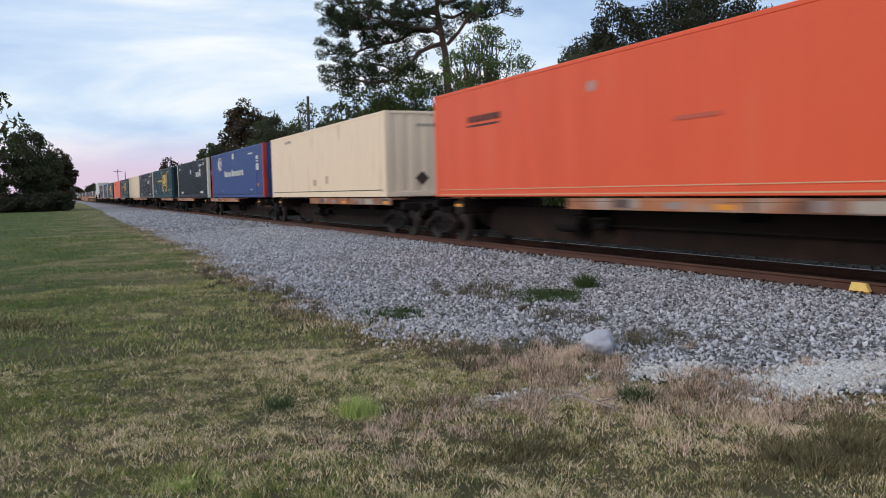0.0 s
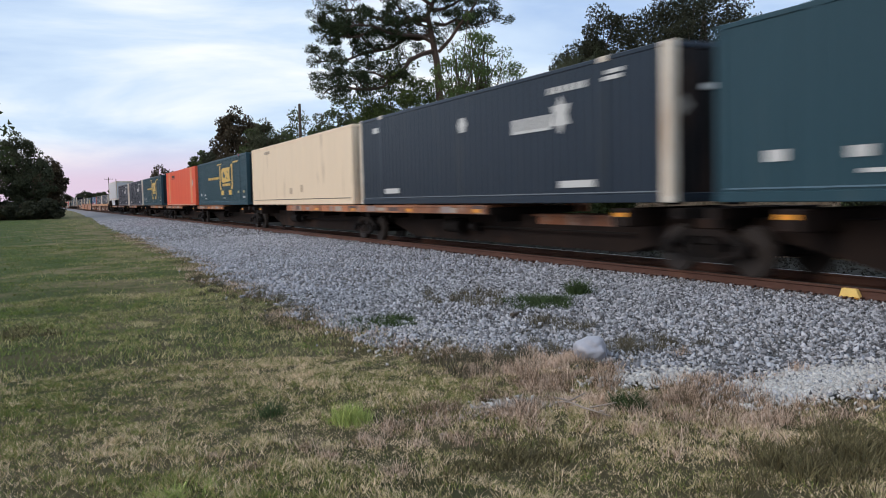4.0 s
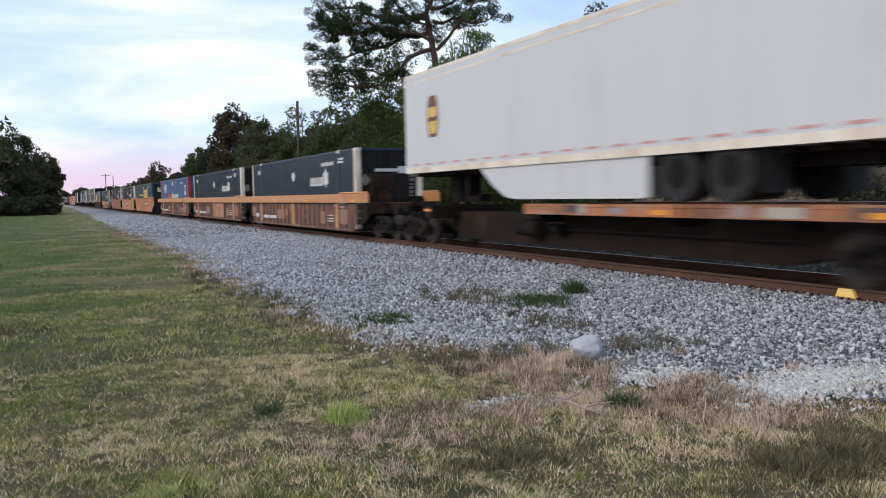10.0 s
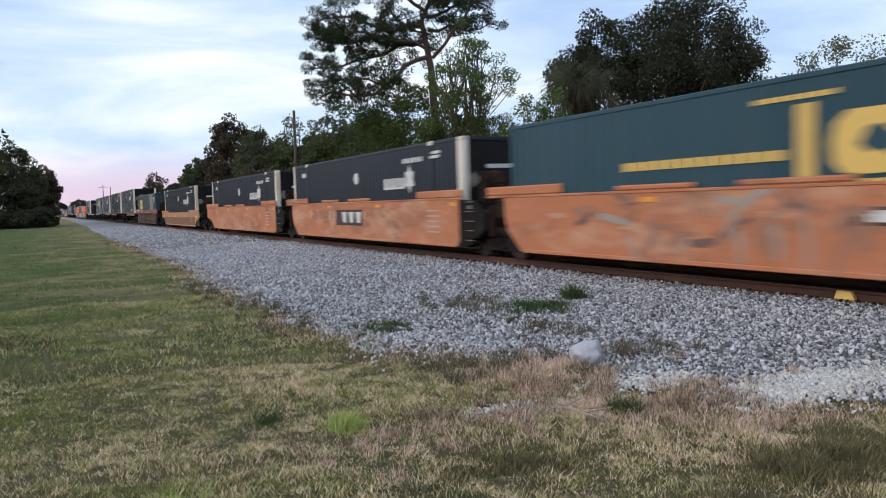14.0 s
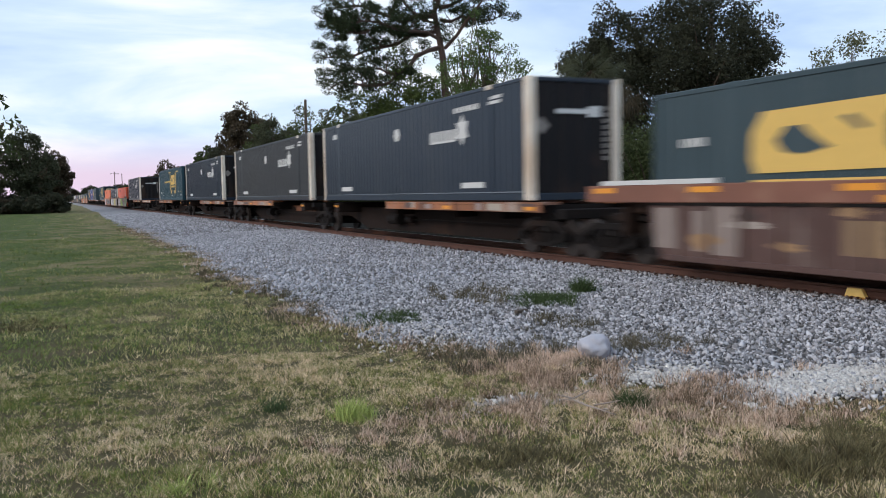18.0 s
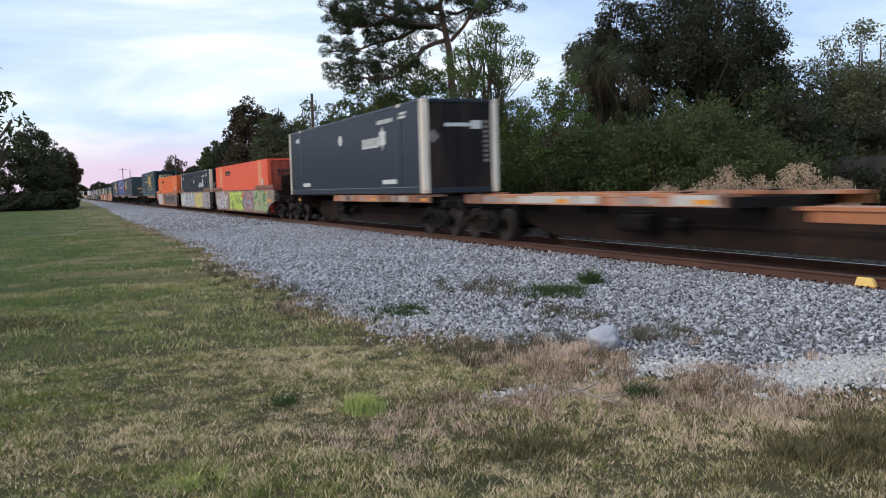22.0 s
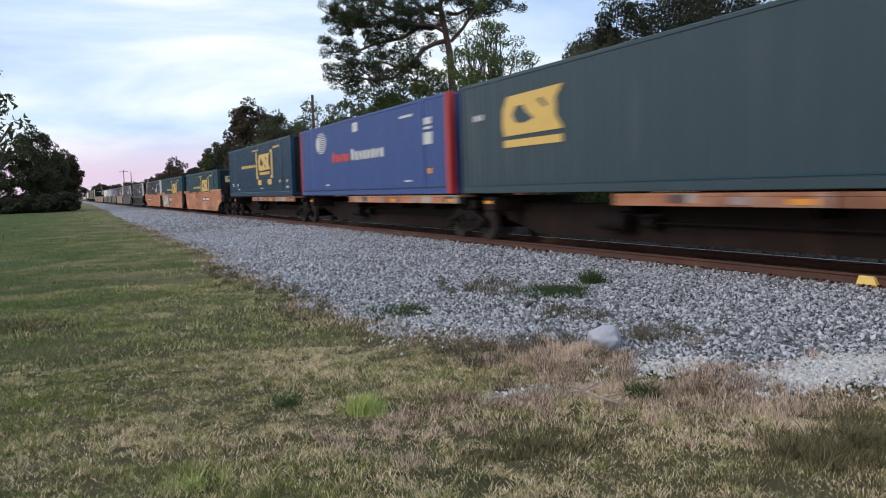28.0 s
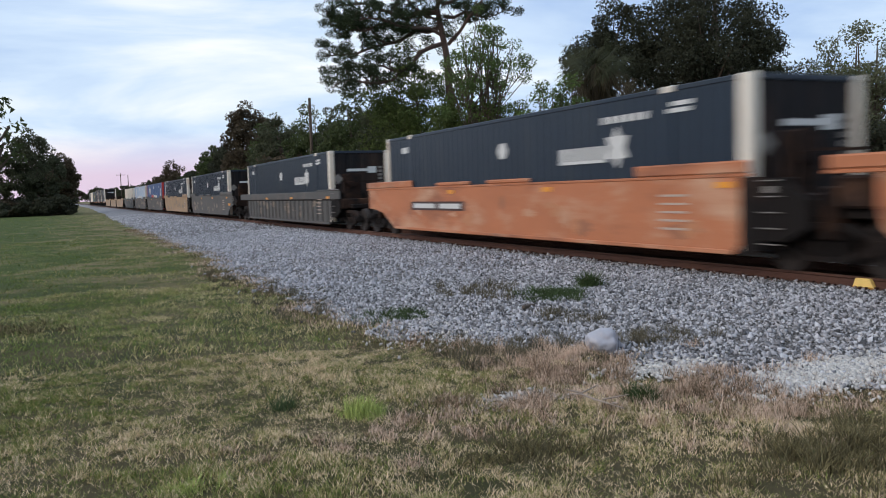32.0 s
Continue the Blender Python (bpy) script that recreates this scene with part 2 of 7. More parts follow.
# the far rail's glint put into a pale, barely metallic colour
rail_shine = mat("glint_pale_rail_head", (0.62, 0.61, 0.62), 0.4, 0.25, 0.1, 3, 60, 0.05)
rail_worn = mat("dull_worn_rail_head", (0.13, 0.075, 0.055), 0.6, 0.2, 0.2, 3, 60, 0.1)
plate_rust = mat("rusty_tie_plate", (0.060, 0.030, 0.022), 0.85, 0.1, 0.3, 8, 60, 0.3, spec=0.2)
tie_wood = mat("creosoted_tie", (0.085, 0.065, 0.05), 0.85, 0, 0.35, 4, 50, 0.5, (0.2, 0.15, 0.11), 0.3)
rail_orange = mat("dirty_orange_paint", (0.42, 0.20, 0.03), 0.6, 0, 0.2, 8, 60, 0.1)
rail_yellow = mat("yellow_rail_paint", (0.92, 0.64, 0.20), 0.45, 0, 0.15, 8, 60, 0.1)


# ---------------------------------------------------------------- mesh helpers
def box(bm, x0, x1, y0, y1, z0, z1, bev=0.0):
    vs = [bm.verts.new((x, y, z)) for x in (x0, x1) for y in (y0, y1) for z in (z0, z1)]
    fs = [bm.faces.new([vs[i] for i in q]) for q in
          ((0, 1, 3, 2), (4, 6, 7, 5), (0, 4, 5, 1), (2, 3, 7, 6), (0, 2, 6, 4), (1, 5, 7, 3))]
    if bev:
        es = list({ed for f in fs for ed in f.edges})
        bmesh.ops.bevel(bm, geom=es, offset=bev, segments=1, affect="EDGES")


def prism(bm, pts, x0, x1):
    """A solid with the outline pts (y, z), from x0 to x1."""
    a = [bm.verts.new((x0, y, z)) for y, z in pts]
    b = [bm.verts.new((x1, y, z)) for y, z in pts]
    bm.faces.new(a)
    bm.faces.new(b[::-1])
    for i in range(len(pts)):
        j = (i + 1) % len(pts)
        bm.faces.new((a[j], a[i], b[i], b[j]))


def drum(bm, c, r, half, seg=20, axis="X", r2=None):
    m = Matrix.Translation(c) @ (Matrix.Rotation(radians(90), 4, "Y") if axis == "X" else
                                 Matrix.Rotation(radians(90), 4, "X") if axis == "Y" else Matrix())
    bmesh.ops.create_cone(bm, cap_ends=True, segments=seg, radius1=r, radius2=r2 or r, depth=2 * half, matrix=m)


def mesh_of(bm, name):
    bmesh.ops.recalc_face_normals(bm, faces=bm.faces)
    me = bpy.data.meshes.new(name)
    bm.to_mesh(me)
    bm.free()
    return me


def part(name, bm, material, parent, label=""):
    """One mesh object under a thing or a part."""
    me = bm if isinstance(bm, bpy.types.Mesh) else mesh_of(bm, name)
    if not me.materials:
        me.materials.append(material)
    ob = new(name, me)
    ob.parent = parent
    if label:
        tagged(ob, label)
    return ob


def boxes(name, material, parent, *dims, bev=0.0, label=""):
    bm = bmesh.new()
    for d in dims:
        box(bm, *d, bev)
    return part(name, bm, material, parent, label)


def thing(name, label, category, group="", kind=""):
    return tagged(new(name), label, category, group, kind)


def sheet(name, verts, faces, material, smooth=False):
    me = bpy.data.meshes.new(name)
    me.from_pydata(verts, [], faces)
    me.materials.append(material)
    if smooth:
        me.polygons.foreach_set("use_smooth", [True] * len(me.polygons))
    me.update()
    return me


def soup(name, verts, faces, material):
    """A mesh from arrays: verts (n, 3), faces (m, k)."""
    me = bpy.data.meshes.new(name)
    v, f = np.asarray(verts, np.float32), np.asarray(faces, np.int32)
    k = f.shape[1]
    me.vertices.add(len(v))
    me.vertices.foreach_set("co", v.ravel())
    me.loops.add(f.size)
    me.loops.foreach_set("vertex_index", f.ravel())
    me.polygons.add(len(f))
    me.polygons.foreach_set("loop_start", np.arange(0, f.size, k, dtype=np.int32))
    me.materials.append(material)
    me.update(calc_edges=True)
    me.validate()
    return me


# ---------------------------------------------------------------- ground, ballast, track
TRACK_X, RAIL_Z = 11.415, 0.314


def ground_z(x, y):
    """Height of the ground: nearly level grass, a low ballast bank under the track."""
    x, y = np.asarray(x, float), np.asarray(y, float)
    d = np.abs(x - TRACK_X)
    bank = 0.13 * np.clip((6.2 - d) / 3.6, 0, 1) ** 0.9
    far = np.exp(-((x - 3) ** 2 + (y - 12) ** 2) / 900.0)
    rough = 0.025 * np.sin(x * 0.9 + 1.3) * np.sin(y * 0.7) + 0.018 * np.sin(x * 2.3 + y * 1.1) + 0.05 * np.sin(x * 0.23 + 2) * np.sin(y * 0.17 + 1)
    return bank + rough * far * np.clip((d - 3.2) / 3.0, 0, 1)


def edge_x(y):
    """Where the ballast gives way to grass."""
    y = np.asarray(y, float)
    base = np.interp(y, [-30, 3, 4.5, 5.4, 6.9, 8.0, 9.0, 9.7, 11, 14, 20, 25, 54, 120, 232, 600],
                     [6.6, 6.4, 6.0, 5.4, 5.15, 4.45, 3.9, 3.6, 3.45, 3.55, 3.45, 4.0, 4.2, 5.2, 6.8, 7.0])
    return base + 0.14 * np.sin(y * 1.9) + 0.10 * np.sin(y * 4.3 + 1) + 0.06 * np.sin(y * 9.1 + 2)


def ground_material():
    m = bpy.data.materials.new("dry_and_green_grass_ground")
    m.use_nodes = True
    n, l = m.node_tree.nodes, m.node_tree.links
    b = n["Principled BSDF"]
    b.inputs["Roughness"].default_value = 0.95
    b.inputs["Specular IOR Level"].default_value = 0.15
    tc = n.new("ShaderNodeTexCoord")

    shift = n.new("ShaderNodeMapping")
    shift.inputs["Location"].default_value = (7.3, 3.1, 0)
    l.new(tc.outputs["Object"], shift.inputs[0])

    def noise_tex(scale, detail=5, rough=0.6):
        t = n.new("ShaderNodeTexNoise")
        t.inputs["Scale"].default_value, t.inputs["Detail"].default_value, t.inputs["Roughness"].default_value = scale, detail, rough
        l.new(shift.outputs[0], t.inputs["Vector"])
        return t

    patch, grain, fine = noise_tex(0.45, 7, 0.7), noise_tex(9, 6, 0.7), noise_tex(60, 4, 0.7)
    r = n.new("ShaderNodeValToRGB")
    cr = r.color_ramp
    cr.elements[0].position, cr.elements[0].color = 0.36, (0.066, 0.092, 0.024, 1)
    cr.elements[1].position, cr.elements[1].color = 0.64, (0.215, 0.172, 0.092, 1)
    e = cr.elements.new(0.5)
    e.color = (0.130, 0.126, 0.048, 1)
    # greener away from the ballast, drier close to it
    sp = n.new("ShaderNodeSeparateXYZ")
    l.new(tc.outputs["Object"], sp.inputs[0])
    dry = n.new("ShaderNodeMapRange")
    dry.inputs["From Min"].default_value, dry.inputs["From Max"].default_value = -3.0, 5.0
    dry.inputs["To Min"].default_value, dry.inputs["To Max"].default_value = -0.16, 0.12
    l.new(sp.outputs["X"], dry.inputs["Value"])
    far = n.new("ShaderNodeMapRange")
    far.inputs["From Min"].default_value, far.inputs["From Max"].default_value = 6.0, 30.0
    far.inputs["To Min"].default_value, far.inputs["To Max"].default_value = 0.06, -0.02
    l.new(sp.outputs["Y"], far.inputs["Value"])
    wide = n.new("ShaderNodeMath")
    wide.operation = "MULTIPLY_ADD"
    wide.inputs[1].default_value, wide.inputs[2].default_value = 1.9, -0.47
    l.new(patch.outputs["Fac"], wide.inputs[0])
    add = n.new("ShaderNodeMath")
    l.new(wide.outputs[0], add.inputs[0])
    l.new(dry.outputs[0], add.inputs[1])
    add2 = n.new("ShaderNodeMath")
    l.new(add.outputs[0], add2.inputs[0])
    l.new(far.outputs[0], add2.inputs[1])
    g = n.new("ShaderNodeMath")
    g.operation = "MULTIPLY_ADD"
    g.inputs[1].default_value, g.inputs[2].default_value = 0.34, -0.17
    l.new(grain.outputs["Fac"], g.inputs[0])
    add3 = n.new("ShaderNodeMath")
    l.new(add2.outputs[0], add3.inputs[0])
    l.new(g.outputs[0], add3.inputs[1])
    l.new(add3.outputs[0], r.inputs[0])
    mul = n.new("ShaderNodeMix")
    mul.data_type, mul.blend_type = "RGBA", "MULTIPLY"
    mul.inputs["Factor"].default_value = 0.8
    fr = n.new("ShaderNodeValToRGB")
    fr.color_ramp.elements[0].position, fr.color_ramp.elements[0].color = 0.3, (0.45, 0.45, 0.45, 1)
    fr.color_ramp.elements[1].position, fr.color_ramp.elements[1].color = 0.7, (1.5, 1.5, 1.5, 1)
    l.new(fine.outputs["Fac"], fr.inputs[0])
    l.new(r.outputs[0], mul.inputs["A"])
    l.new(fr.outputs[0], mul.inputs["B"])
    # bare brown soil and thatch under the blades, darkened as shade in the gaps; closed turf further off
    turf = n.new("ShaderNodeMapRange")
    turf.inputs["From Min"].default_value, turf.inputs["From Max"].default_value = 9.0, 24.0
    turf.inputs["To Min"].default_value, turf.inputs["To Max"].default_value = 0.75, 0.0
    l.new(sp.outputs["Y"], turf.inputs["Value"])
    soil = n.new("ShaderNodeMix")
    soil.data_type = "RGBA"
    soil.inputs["B"].default_value = (0.060, 0.052, 0.028, 1)
    l.new(turf.outputs[0], soil.inputs["Factor"])
    l.new(mul.outputs["Result"], soil.inputs["A"])
    l.new(soil.outputs["Result"], b.inputs["Base Color"])
    bp = n.new("ShaderNodeBump")
    bp.inputs["Strength"].default_value, bp.inputs["Distance"].default_value = 0.8, 0.04
    l.new(fine.outputs["Fac"], bp.inputs["Height"])
    l.new(bp.outputs[0], b.inputs["Normal"])
    return m


def stone_ground_material():
    m = bpy.data.materials.new("crushed_limestone_ballast")
    m.use_nodes = True
    n, l = m.node_tree.nodes, m.node_tree.links
    b = n["Principled BSDF"]
    b.inputs["Roughness"].default_value = 0.9
    tc = n.new("ShaderNodeTexCoord")
    vo = n.new("ShaderNodeTexVoronoi")
    vo.inputs["Scale"].default_value = 22
    l.new(tc.outputs["Object"], vo.inputs["Vector"])
    sep = n.new("ShaderNodeSeparateColor")
    l.new(vo.outputs["Color"], sep.inputs[0])
    r = n.new("ShaderNodeValToRGB")
    cr = r.color_ramp
    cr.elements[0].position, cr.elements[0].color = 0.0, (0.095, 0.088, 0.082, 1)
    cr.elements[1].position, cr.elements[1].color = 1.0, (0.36, 0.345, 0.335, 1)
    l.new(sep.outputs[0], r.inputs[0])
    # shade in the gaps between stones, multiplied into the colour
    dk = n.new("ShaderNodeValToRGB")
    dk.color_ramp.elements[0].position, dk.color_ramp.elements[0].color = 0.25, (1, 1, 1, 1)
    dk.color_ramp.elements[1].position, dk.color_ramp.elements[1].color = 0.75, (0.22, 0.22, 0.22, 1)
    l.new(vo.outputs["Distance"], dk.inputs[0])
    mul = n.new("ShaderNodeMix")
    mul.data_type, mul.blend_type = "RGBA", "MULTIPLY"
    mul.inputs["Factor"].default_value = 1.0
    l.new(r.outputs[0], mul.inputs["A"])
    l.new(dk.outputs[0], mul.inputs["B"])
    big = n.new("ShaderNodeTexNoise")
    big.inputs["Scale"].default_value, big.inputs["Detail"].default_value = 0.5, 6
    l.new(tc.outputs["Object"], big.inputs["Vector"])
    br = n.new("ShaderNodeValToRGB")
    br.color_ramp.elements[0].position, br.color_ramp.elements[0].color = 0.3, (0.66, 0.63, 0.60, 1)
    br.color_ramp.elements[1].position, br.color_ramp.elements[1].color = 0.7, (1.15, 1.15, 1.15, 1)
    l.new(big.outputs["Fac"], br.inputs[0])
    mul2 = n.new("ShaderNodeMix")
    mul2.data_type, mul2.blend_type = "RGBA", "MULTIPLY"
    mul2.inputs["Factor"].default_value = 1.0
    l.new(mul.outputs["Result"], mul2.inputs["A"])
    l.new(br.outputs[0], mul2.inputs["B"])
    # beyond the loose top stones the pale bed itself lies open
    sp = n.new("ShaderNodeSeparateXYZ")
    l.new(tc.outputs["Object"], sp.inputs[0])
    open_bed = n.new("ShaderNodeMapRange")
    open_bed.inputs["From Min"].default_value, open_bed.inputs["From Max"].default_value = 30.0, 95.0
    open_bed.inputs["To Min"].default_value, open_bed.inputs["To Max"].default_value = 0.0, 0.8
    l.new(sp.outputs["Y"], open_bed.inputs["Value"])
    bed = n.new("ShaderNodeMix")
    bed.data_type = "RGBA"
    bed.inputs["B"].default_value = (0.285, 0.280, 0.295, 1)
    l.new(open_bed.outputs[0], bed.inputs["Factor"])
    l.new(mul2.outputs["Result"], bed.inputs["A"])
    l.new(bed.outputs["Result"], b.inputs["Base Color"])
    bp = n.new("ShaderNodeBump")
    bp.invert = True
    bp.inputs["Strength"].default_value, bp.inputs["Distance"].default_value = 1.0, 0.04
    l.new(vo.outputs["Distance"], bp.inputs["Height"])
    l.new(bp.outputs[0], b.inputs["Normal"])
    return m


mat_ground, mat_ballast = ground_material(), stone_ground_material()


def grid(xs, ys, lift=0.0):
    gx, gy = np.meshgrid(xs, ys)
    gz = ground_z(gx, gy) + lift
    v = np.stack([gx.ravel(), gy.ravel(), gz.ravel()], 1)
    nx = len(xs)
    f = [(j * nx + i, j * nx + i + 1, (j + 1) * nx + i + 1, (j + 1) * nx + i)
         for j in range(len(ys) - 1) for i in range(nx - 1)]
    return v, f


xs = np.concatenate([[-3000, -900, -300, -120, -60], np.arange(-36, 24, 0.6), [24, 27, 32, 40, 60, 120, 300, 900, 3000]])
ys = np.concatenate([[-3000, -600, -120, -40], np.arange(-12, 42, 0.6), np.arange(42, 120, 6), [120, 160, 220, 300, 450, 700, 1200, 3000]])
v, f = grid(xs, ys)
ground = tagged(new("ground", sheet("ground", v.tolist(), f, mat_ground, True)),
                "level ground of mown, partly dried grass", "ground", kind="structure")

# the ballast sheet, its edge wandering into the grass
ys_b = np.concatenate([np.arange(-720, -41, 40), np.arange(-40, 60, 0.35), np.arange(60, 240, 3), np.arange(240, 1161, 30)])
rows_b = []
for y in ys_b:
    x0 = float(edge_x(y))
    rows_b.append([(x0 + (12.4 - x0) * k / 24.0, float(y)) for k in range(25)])
pv = np.array(rows_b).reshape(-1, 2)
pz = ground_z(pv[:, 0], pv[:, 1]) + 0.012
pz[::25] -= 0.03
pz[24::25] -= 0.03
bf = [(j * 25 + i, j * 25 + i + 1, (j + 1) * 25 + i + 1, (j + 1) * 25 + i) for j in range(len(ys_b) - 1) for i in range(24)]
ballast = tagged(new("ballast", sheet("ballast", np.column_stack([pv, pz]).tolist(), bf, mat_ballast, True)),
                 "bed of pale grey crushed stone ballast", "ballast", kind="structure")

RAIL_PROFILE = [(-0.075, 0), (0.075, 0), (0.075, 0.012), (0.02, 0.03), (0.009, 0.045), (0.009, 0.125), (0.034, 0.14),
                (0.037, 0.172), (-0.037, 0.172), (-0.034, 0.14), (-0.009, 0.125), (-0.009, 0.045), (-0.02, 0.03), (-0.075, 0.012)]
track = thing("railway_track", "single railway track with rusty rails on timber ties", "railway track", kind="structure")
for dx in (-0.72, 0.72):
    bm = bmesh.new()
    x = TRACK_X + dx
    a = [bm.verts.new((x + px, -720, RAIL_Z - 0.172 + pz_)) for px, pz_ in RAIL_PROFILE]
    c = [bm.verts.new((x + px, 1150, RAIL_Z - 0.172 + pz_)) for px, pz_ in RAIL_PROFILE]
    for i in range(len(a)):
        j = (i + 1) % len(a)
        bm.faces.new((a[i], a[j], c[j], c[i]))
    rail = part("rail", bm, rust_rail, track, "long rusty brown steel rail")
    boxes("running_surface", rail_worn if dx < 0 else rail_shine, rail, (x - 0.03, x + 0.03, -720, 1150, RAIL_Z - 0.001, RAIL_Z + 0.003), label="running strip on the rail head, glint painted pale on the far rail")
bm = bmesh.new()
prism(bm, [(8.24, RAIL_Z - 0.17), (8.62, RAIL_Z - 0.17), (8.56, RAIL_Z - 0.012), (8.32, RAIL_Z - 0.012)], TRACK_X - 0.815, TRACK_X - 0.735)
bmesh.ops.bevel(bm, geom=bm.edges[:], offset=0.01, segments=1, affect="EDGES")
mark = part("yellow_mark", bm, rail_yellow, track, "pale yellow painted marker clamped on the near rail")
boxes("dirty_foot", rail_orange, mark, (TRACK_X - 0.819, TRACK_X - 0.814, 8.26, 8.60, RAIL_Z - 0.168, RAIL_Z - 0.135), label="dirt-stained lower edge")
# dark strip between the rails: oil, plus the train's shade painted in
oily_shaded = mat("oil_and_shade_dark_ballast", (0.045, 0.040, 0.037), 0.85, 0, 0.4, 4, 40, 0.6)
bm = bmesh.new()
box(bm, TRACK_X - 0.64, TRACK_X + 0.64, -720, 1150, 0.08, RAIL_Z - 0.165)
tagged(new("oily_bed", mesh_of(bm, "oily_bed")), "oily stone bed between the rails, train shade put into its colour", "ballast", kind="structure").data.materials.append(oily_shaded)
# far-side stone coloured dark for the shade behind and under the train
shoulder_shade = mat("shade_dark_ballast", (0.045, 0.040, 0.033), 0.95, 0, 0.4, 2, 30, 0.8, (0.035, 0.04, 0.02), 0.4, spec=0.1)
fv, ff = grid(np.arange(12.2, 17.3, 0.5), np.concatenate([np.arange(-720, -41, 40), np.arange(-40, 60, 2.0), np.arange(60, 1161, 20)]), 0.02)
tagged(new("far_shoulder", sheet("far_shoulder", fv.tolist(), ff, shoulder_shade, True)), "stone shoulder beyond the track, shade put into its dark colour", "ballast", kind="structure")
made_meshes = {}


def shared(key, build):
    if key not in made_meshes:
        bm = bmesh.new()
        build(bm)
        made_meshes[key] = mesh_of(bm, key.split("/")[0])
    return made_meshes[key]


def plate_mesh(bm):
    """A rolled steel plate under the rail with the heads of its spikes."""
    box(bm, -0.22, 0.18, -0.10, 0.10, -0.012, 0.008)
    for px, py in ((-0.105, -0.05), (-0.105, 0.05), (-0.19, 0.0), (0.105, 0.05)):
        box(bm, px - 0.018, px + 0.018, py - 0.016, py + 0.016, 0.0, 0.045)


def anchor_mesh(bm):
    box(bm, -0.125, -0.07, -0.02, 0.02, -0.03, 0.05)
    box(bm, -0.10, 0.10, -0.015, 0.015, -0.035, -0.015)


tie_bm = bmesh.new()
box(tie_bm, -1.3, 1.3, -0.115, 0.115, -0.16, 0.0, 0.012)
tie_me = mesh_of(tie_bm, "tie")
tie_me.materials.append(tie_wood)
rng = random.Random(5)
for i in range(150):
    tie = part("tie", tie_me, tie_wood, track)
    tie.location = (TRACK_X + rng.uniform(-0.06, 0.06), -4 + i * 0.54 + rng.uniform(-0.02, 0.02), RAIL_Z - 0.178 + rng.uniform(-0.008, 0.0))
    tie.rotation_euler = (0, 0, radians(rng.uniform(-1.2, 1.2)))
    if 8 < i < 62:
        y = tie.location.y
        plate = part("tie_plate", shared("tie_plate", plate_mesh), plate_rust, track)
        plate.location = (TRACK_X - 0.72 + rng.uniform(-0.02, 0.01), y, RAIL_Z - 0.176)
        clip = part("rail_anchor", shared("rail_anchor", anchor_mesh), plate_rust, track)
        clip.location = (TRACK_X - 0.72, y + rng.choice((-0.2, 0.2)), RAIL_Z - 0.172)

# ---------------------------------------------------------------- the train: trucks
SPEED = 22.06
HALF = 8.077
def wheel_mesh(bm):
    drum(bm, (0, 0, 0), 0.42, 0.055, 22)
    drum(bm, (0.07 * -1, 0, 0), 0.455, 0.014, 22)
    drum(bm, (0.06, 0, 0), 0.12, 0.03, 10)
    drum(bm, (0.058, 0, 0), 0.33, 0.004, 14)


def frame_mesh(bm):
    # cast side frame: top chord, two struts, sagging bottom chord, axle boxes, coil springs
    prism(bm, [(-1.05, 0.50), (-0.95, 0.60), (-0.45, 0.80), (0.45, 0.80), (0.95, 0.60), (1.05, 0.50), (0.95, 0.44), (0.42, 0.68), (-0.42, 0.68), (-0.95, 0.44)], -0.06, 0.06)
    prism(bm, [(-0.95, 0.48), (-0.40, 0.22), (0.40, 0.22), (0.95, 0.48), (0.82, 0.50), (0.36, 0.30), (-0.36, 0.30), (-0.82, 0.50)], -0.055, 0.055)
    for y in (-0.42, 0.33):
        box(bm, -0.05, 0.05, y, y + 0.09, 0.27, 0.72)
    for y in (-0.89, 0.89):
        box(bm, -0.09, 0.09, y - 0.15, y + 0.15, 0.36, 0.58, 0.02)
        drum(bm, (-0.12, y, 0.44), 0.11, 0.05, 14)
    for y in (-0.2, 0.0, 0.2):
        drum(bm, (0, y, 0.41), 0.075, 0.11, 10, "Z")


def bolster_mesh(bm):
    box(bm, -1.0, 1.0, -0.22, 0.22, 0.52, 0.74, 0.03)
    drum(bm, (0, 0, 0.77), 0.22, 0.05, 16, "Z")
    box(bm, -0.62, 0.62, -0.8, -0.7, 0.3, 0.42)
    box(bm, -0.62, 0.62, 0.7, 0.8, 0.3, 0.42)


def axle_mesh(bm):
    drum(bm, (0, 0, 0), 0.085, 0.98, 14)


def truck(parent, y):
    t = part("truck", shared("truck", bolster_mesh), steel_dark, parent, "grimy two-axle rail truck")
    t.location = (0, y, 0)
    for sx in (-1, 1):
        s = part("side_frame", shared("side_frame", frame_mesh), steel_dark, t)
        s.location = (sx * 0.99, 0, 0)
        s.rotation_euler = (0, 0, 0 if sx < 0 else math.pi)
        for yy in (-0.89, 0.89):
            w = part("wheel", shared("wheel", wheel_mesh), steel_wheel, t)
            w.location = (sx * 0.75, yy, 0.42)
            w.rotation_euler = (0, 0, 0 if sx > 0 else math.pi)
    for yy in (-0.89, 0.89):
        a = part("axle", shared("axle", axle_mesh), steel_dark, t)
        a.location = (0, yy, 0.42)


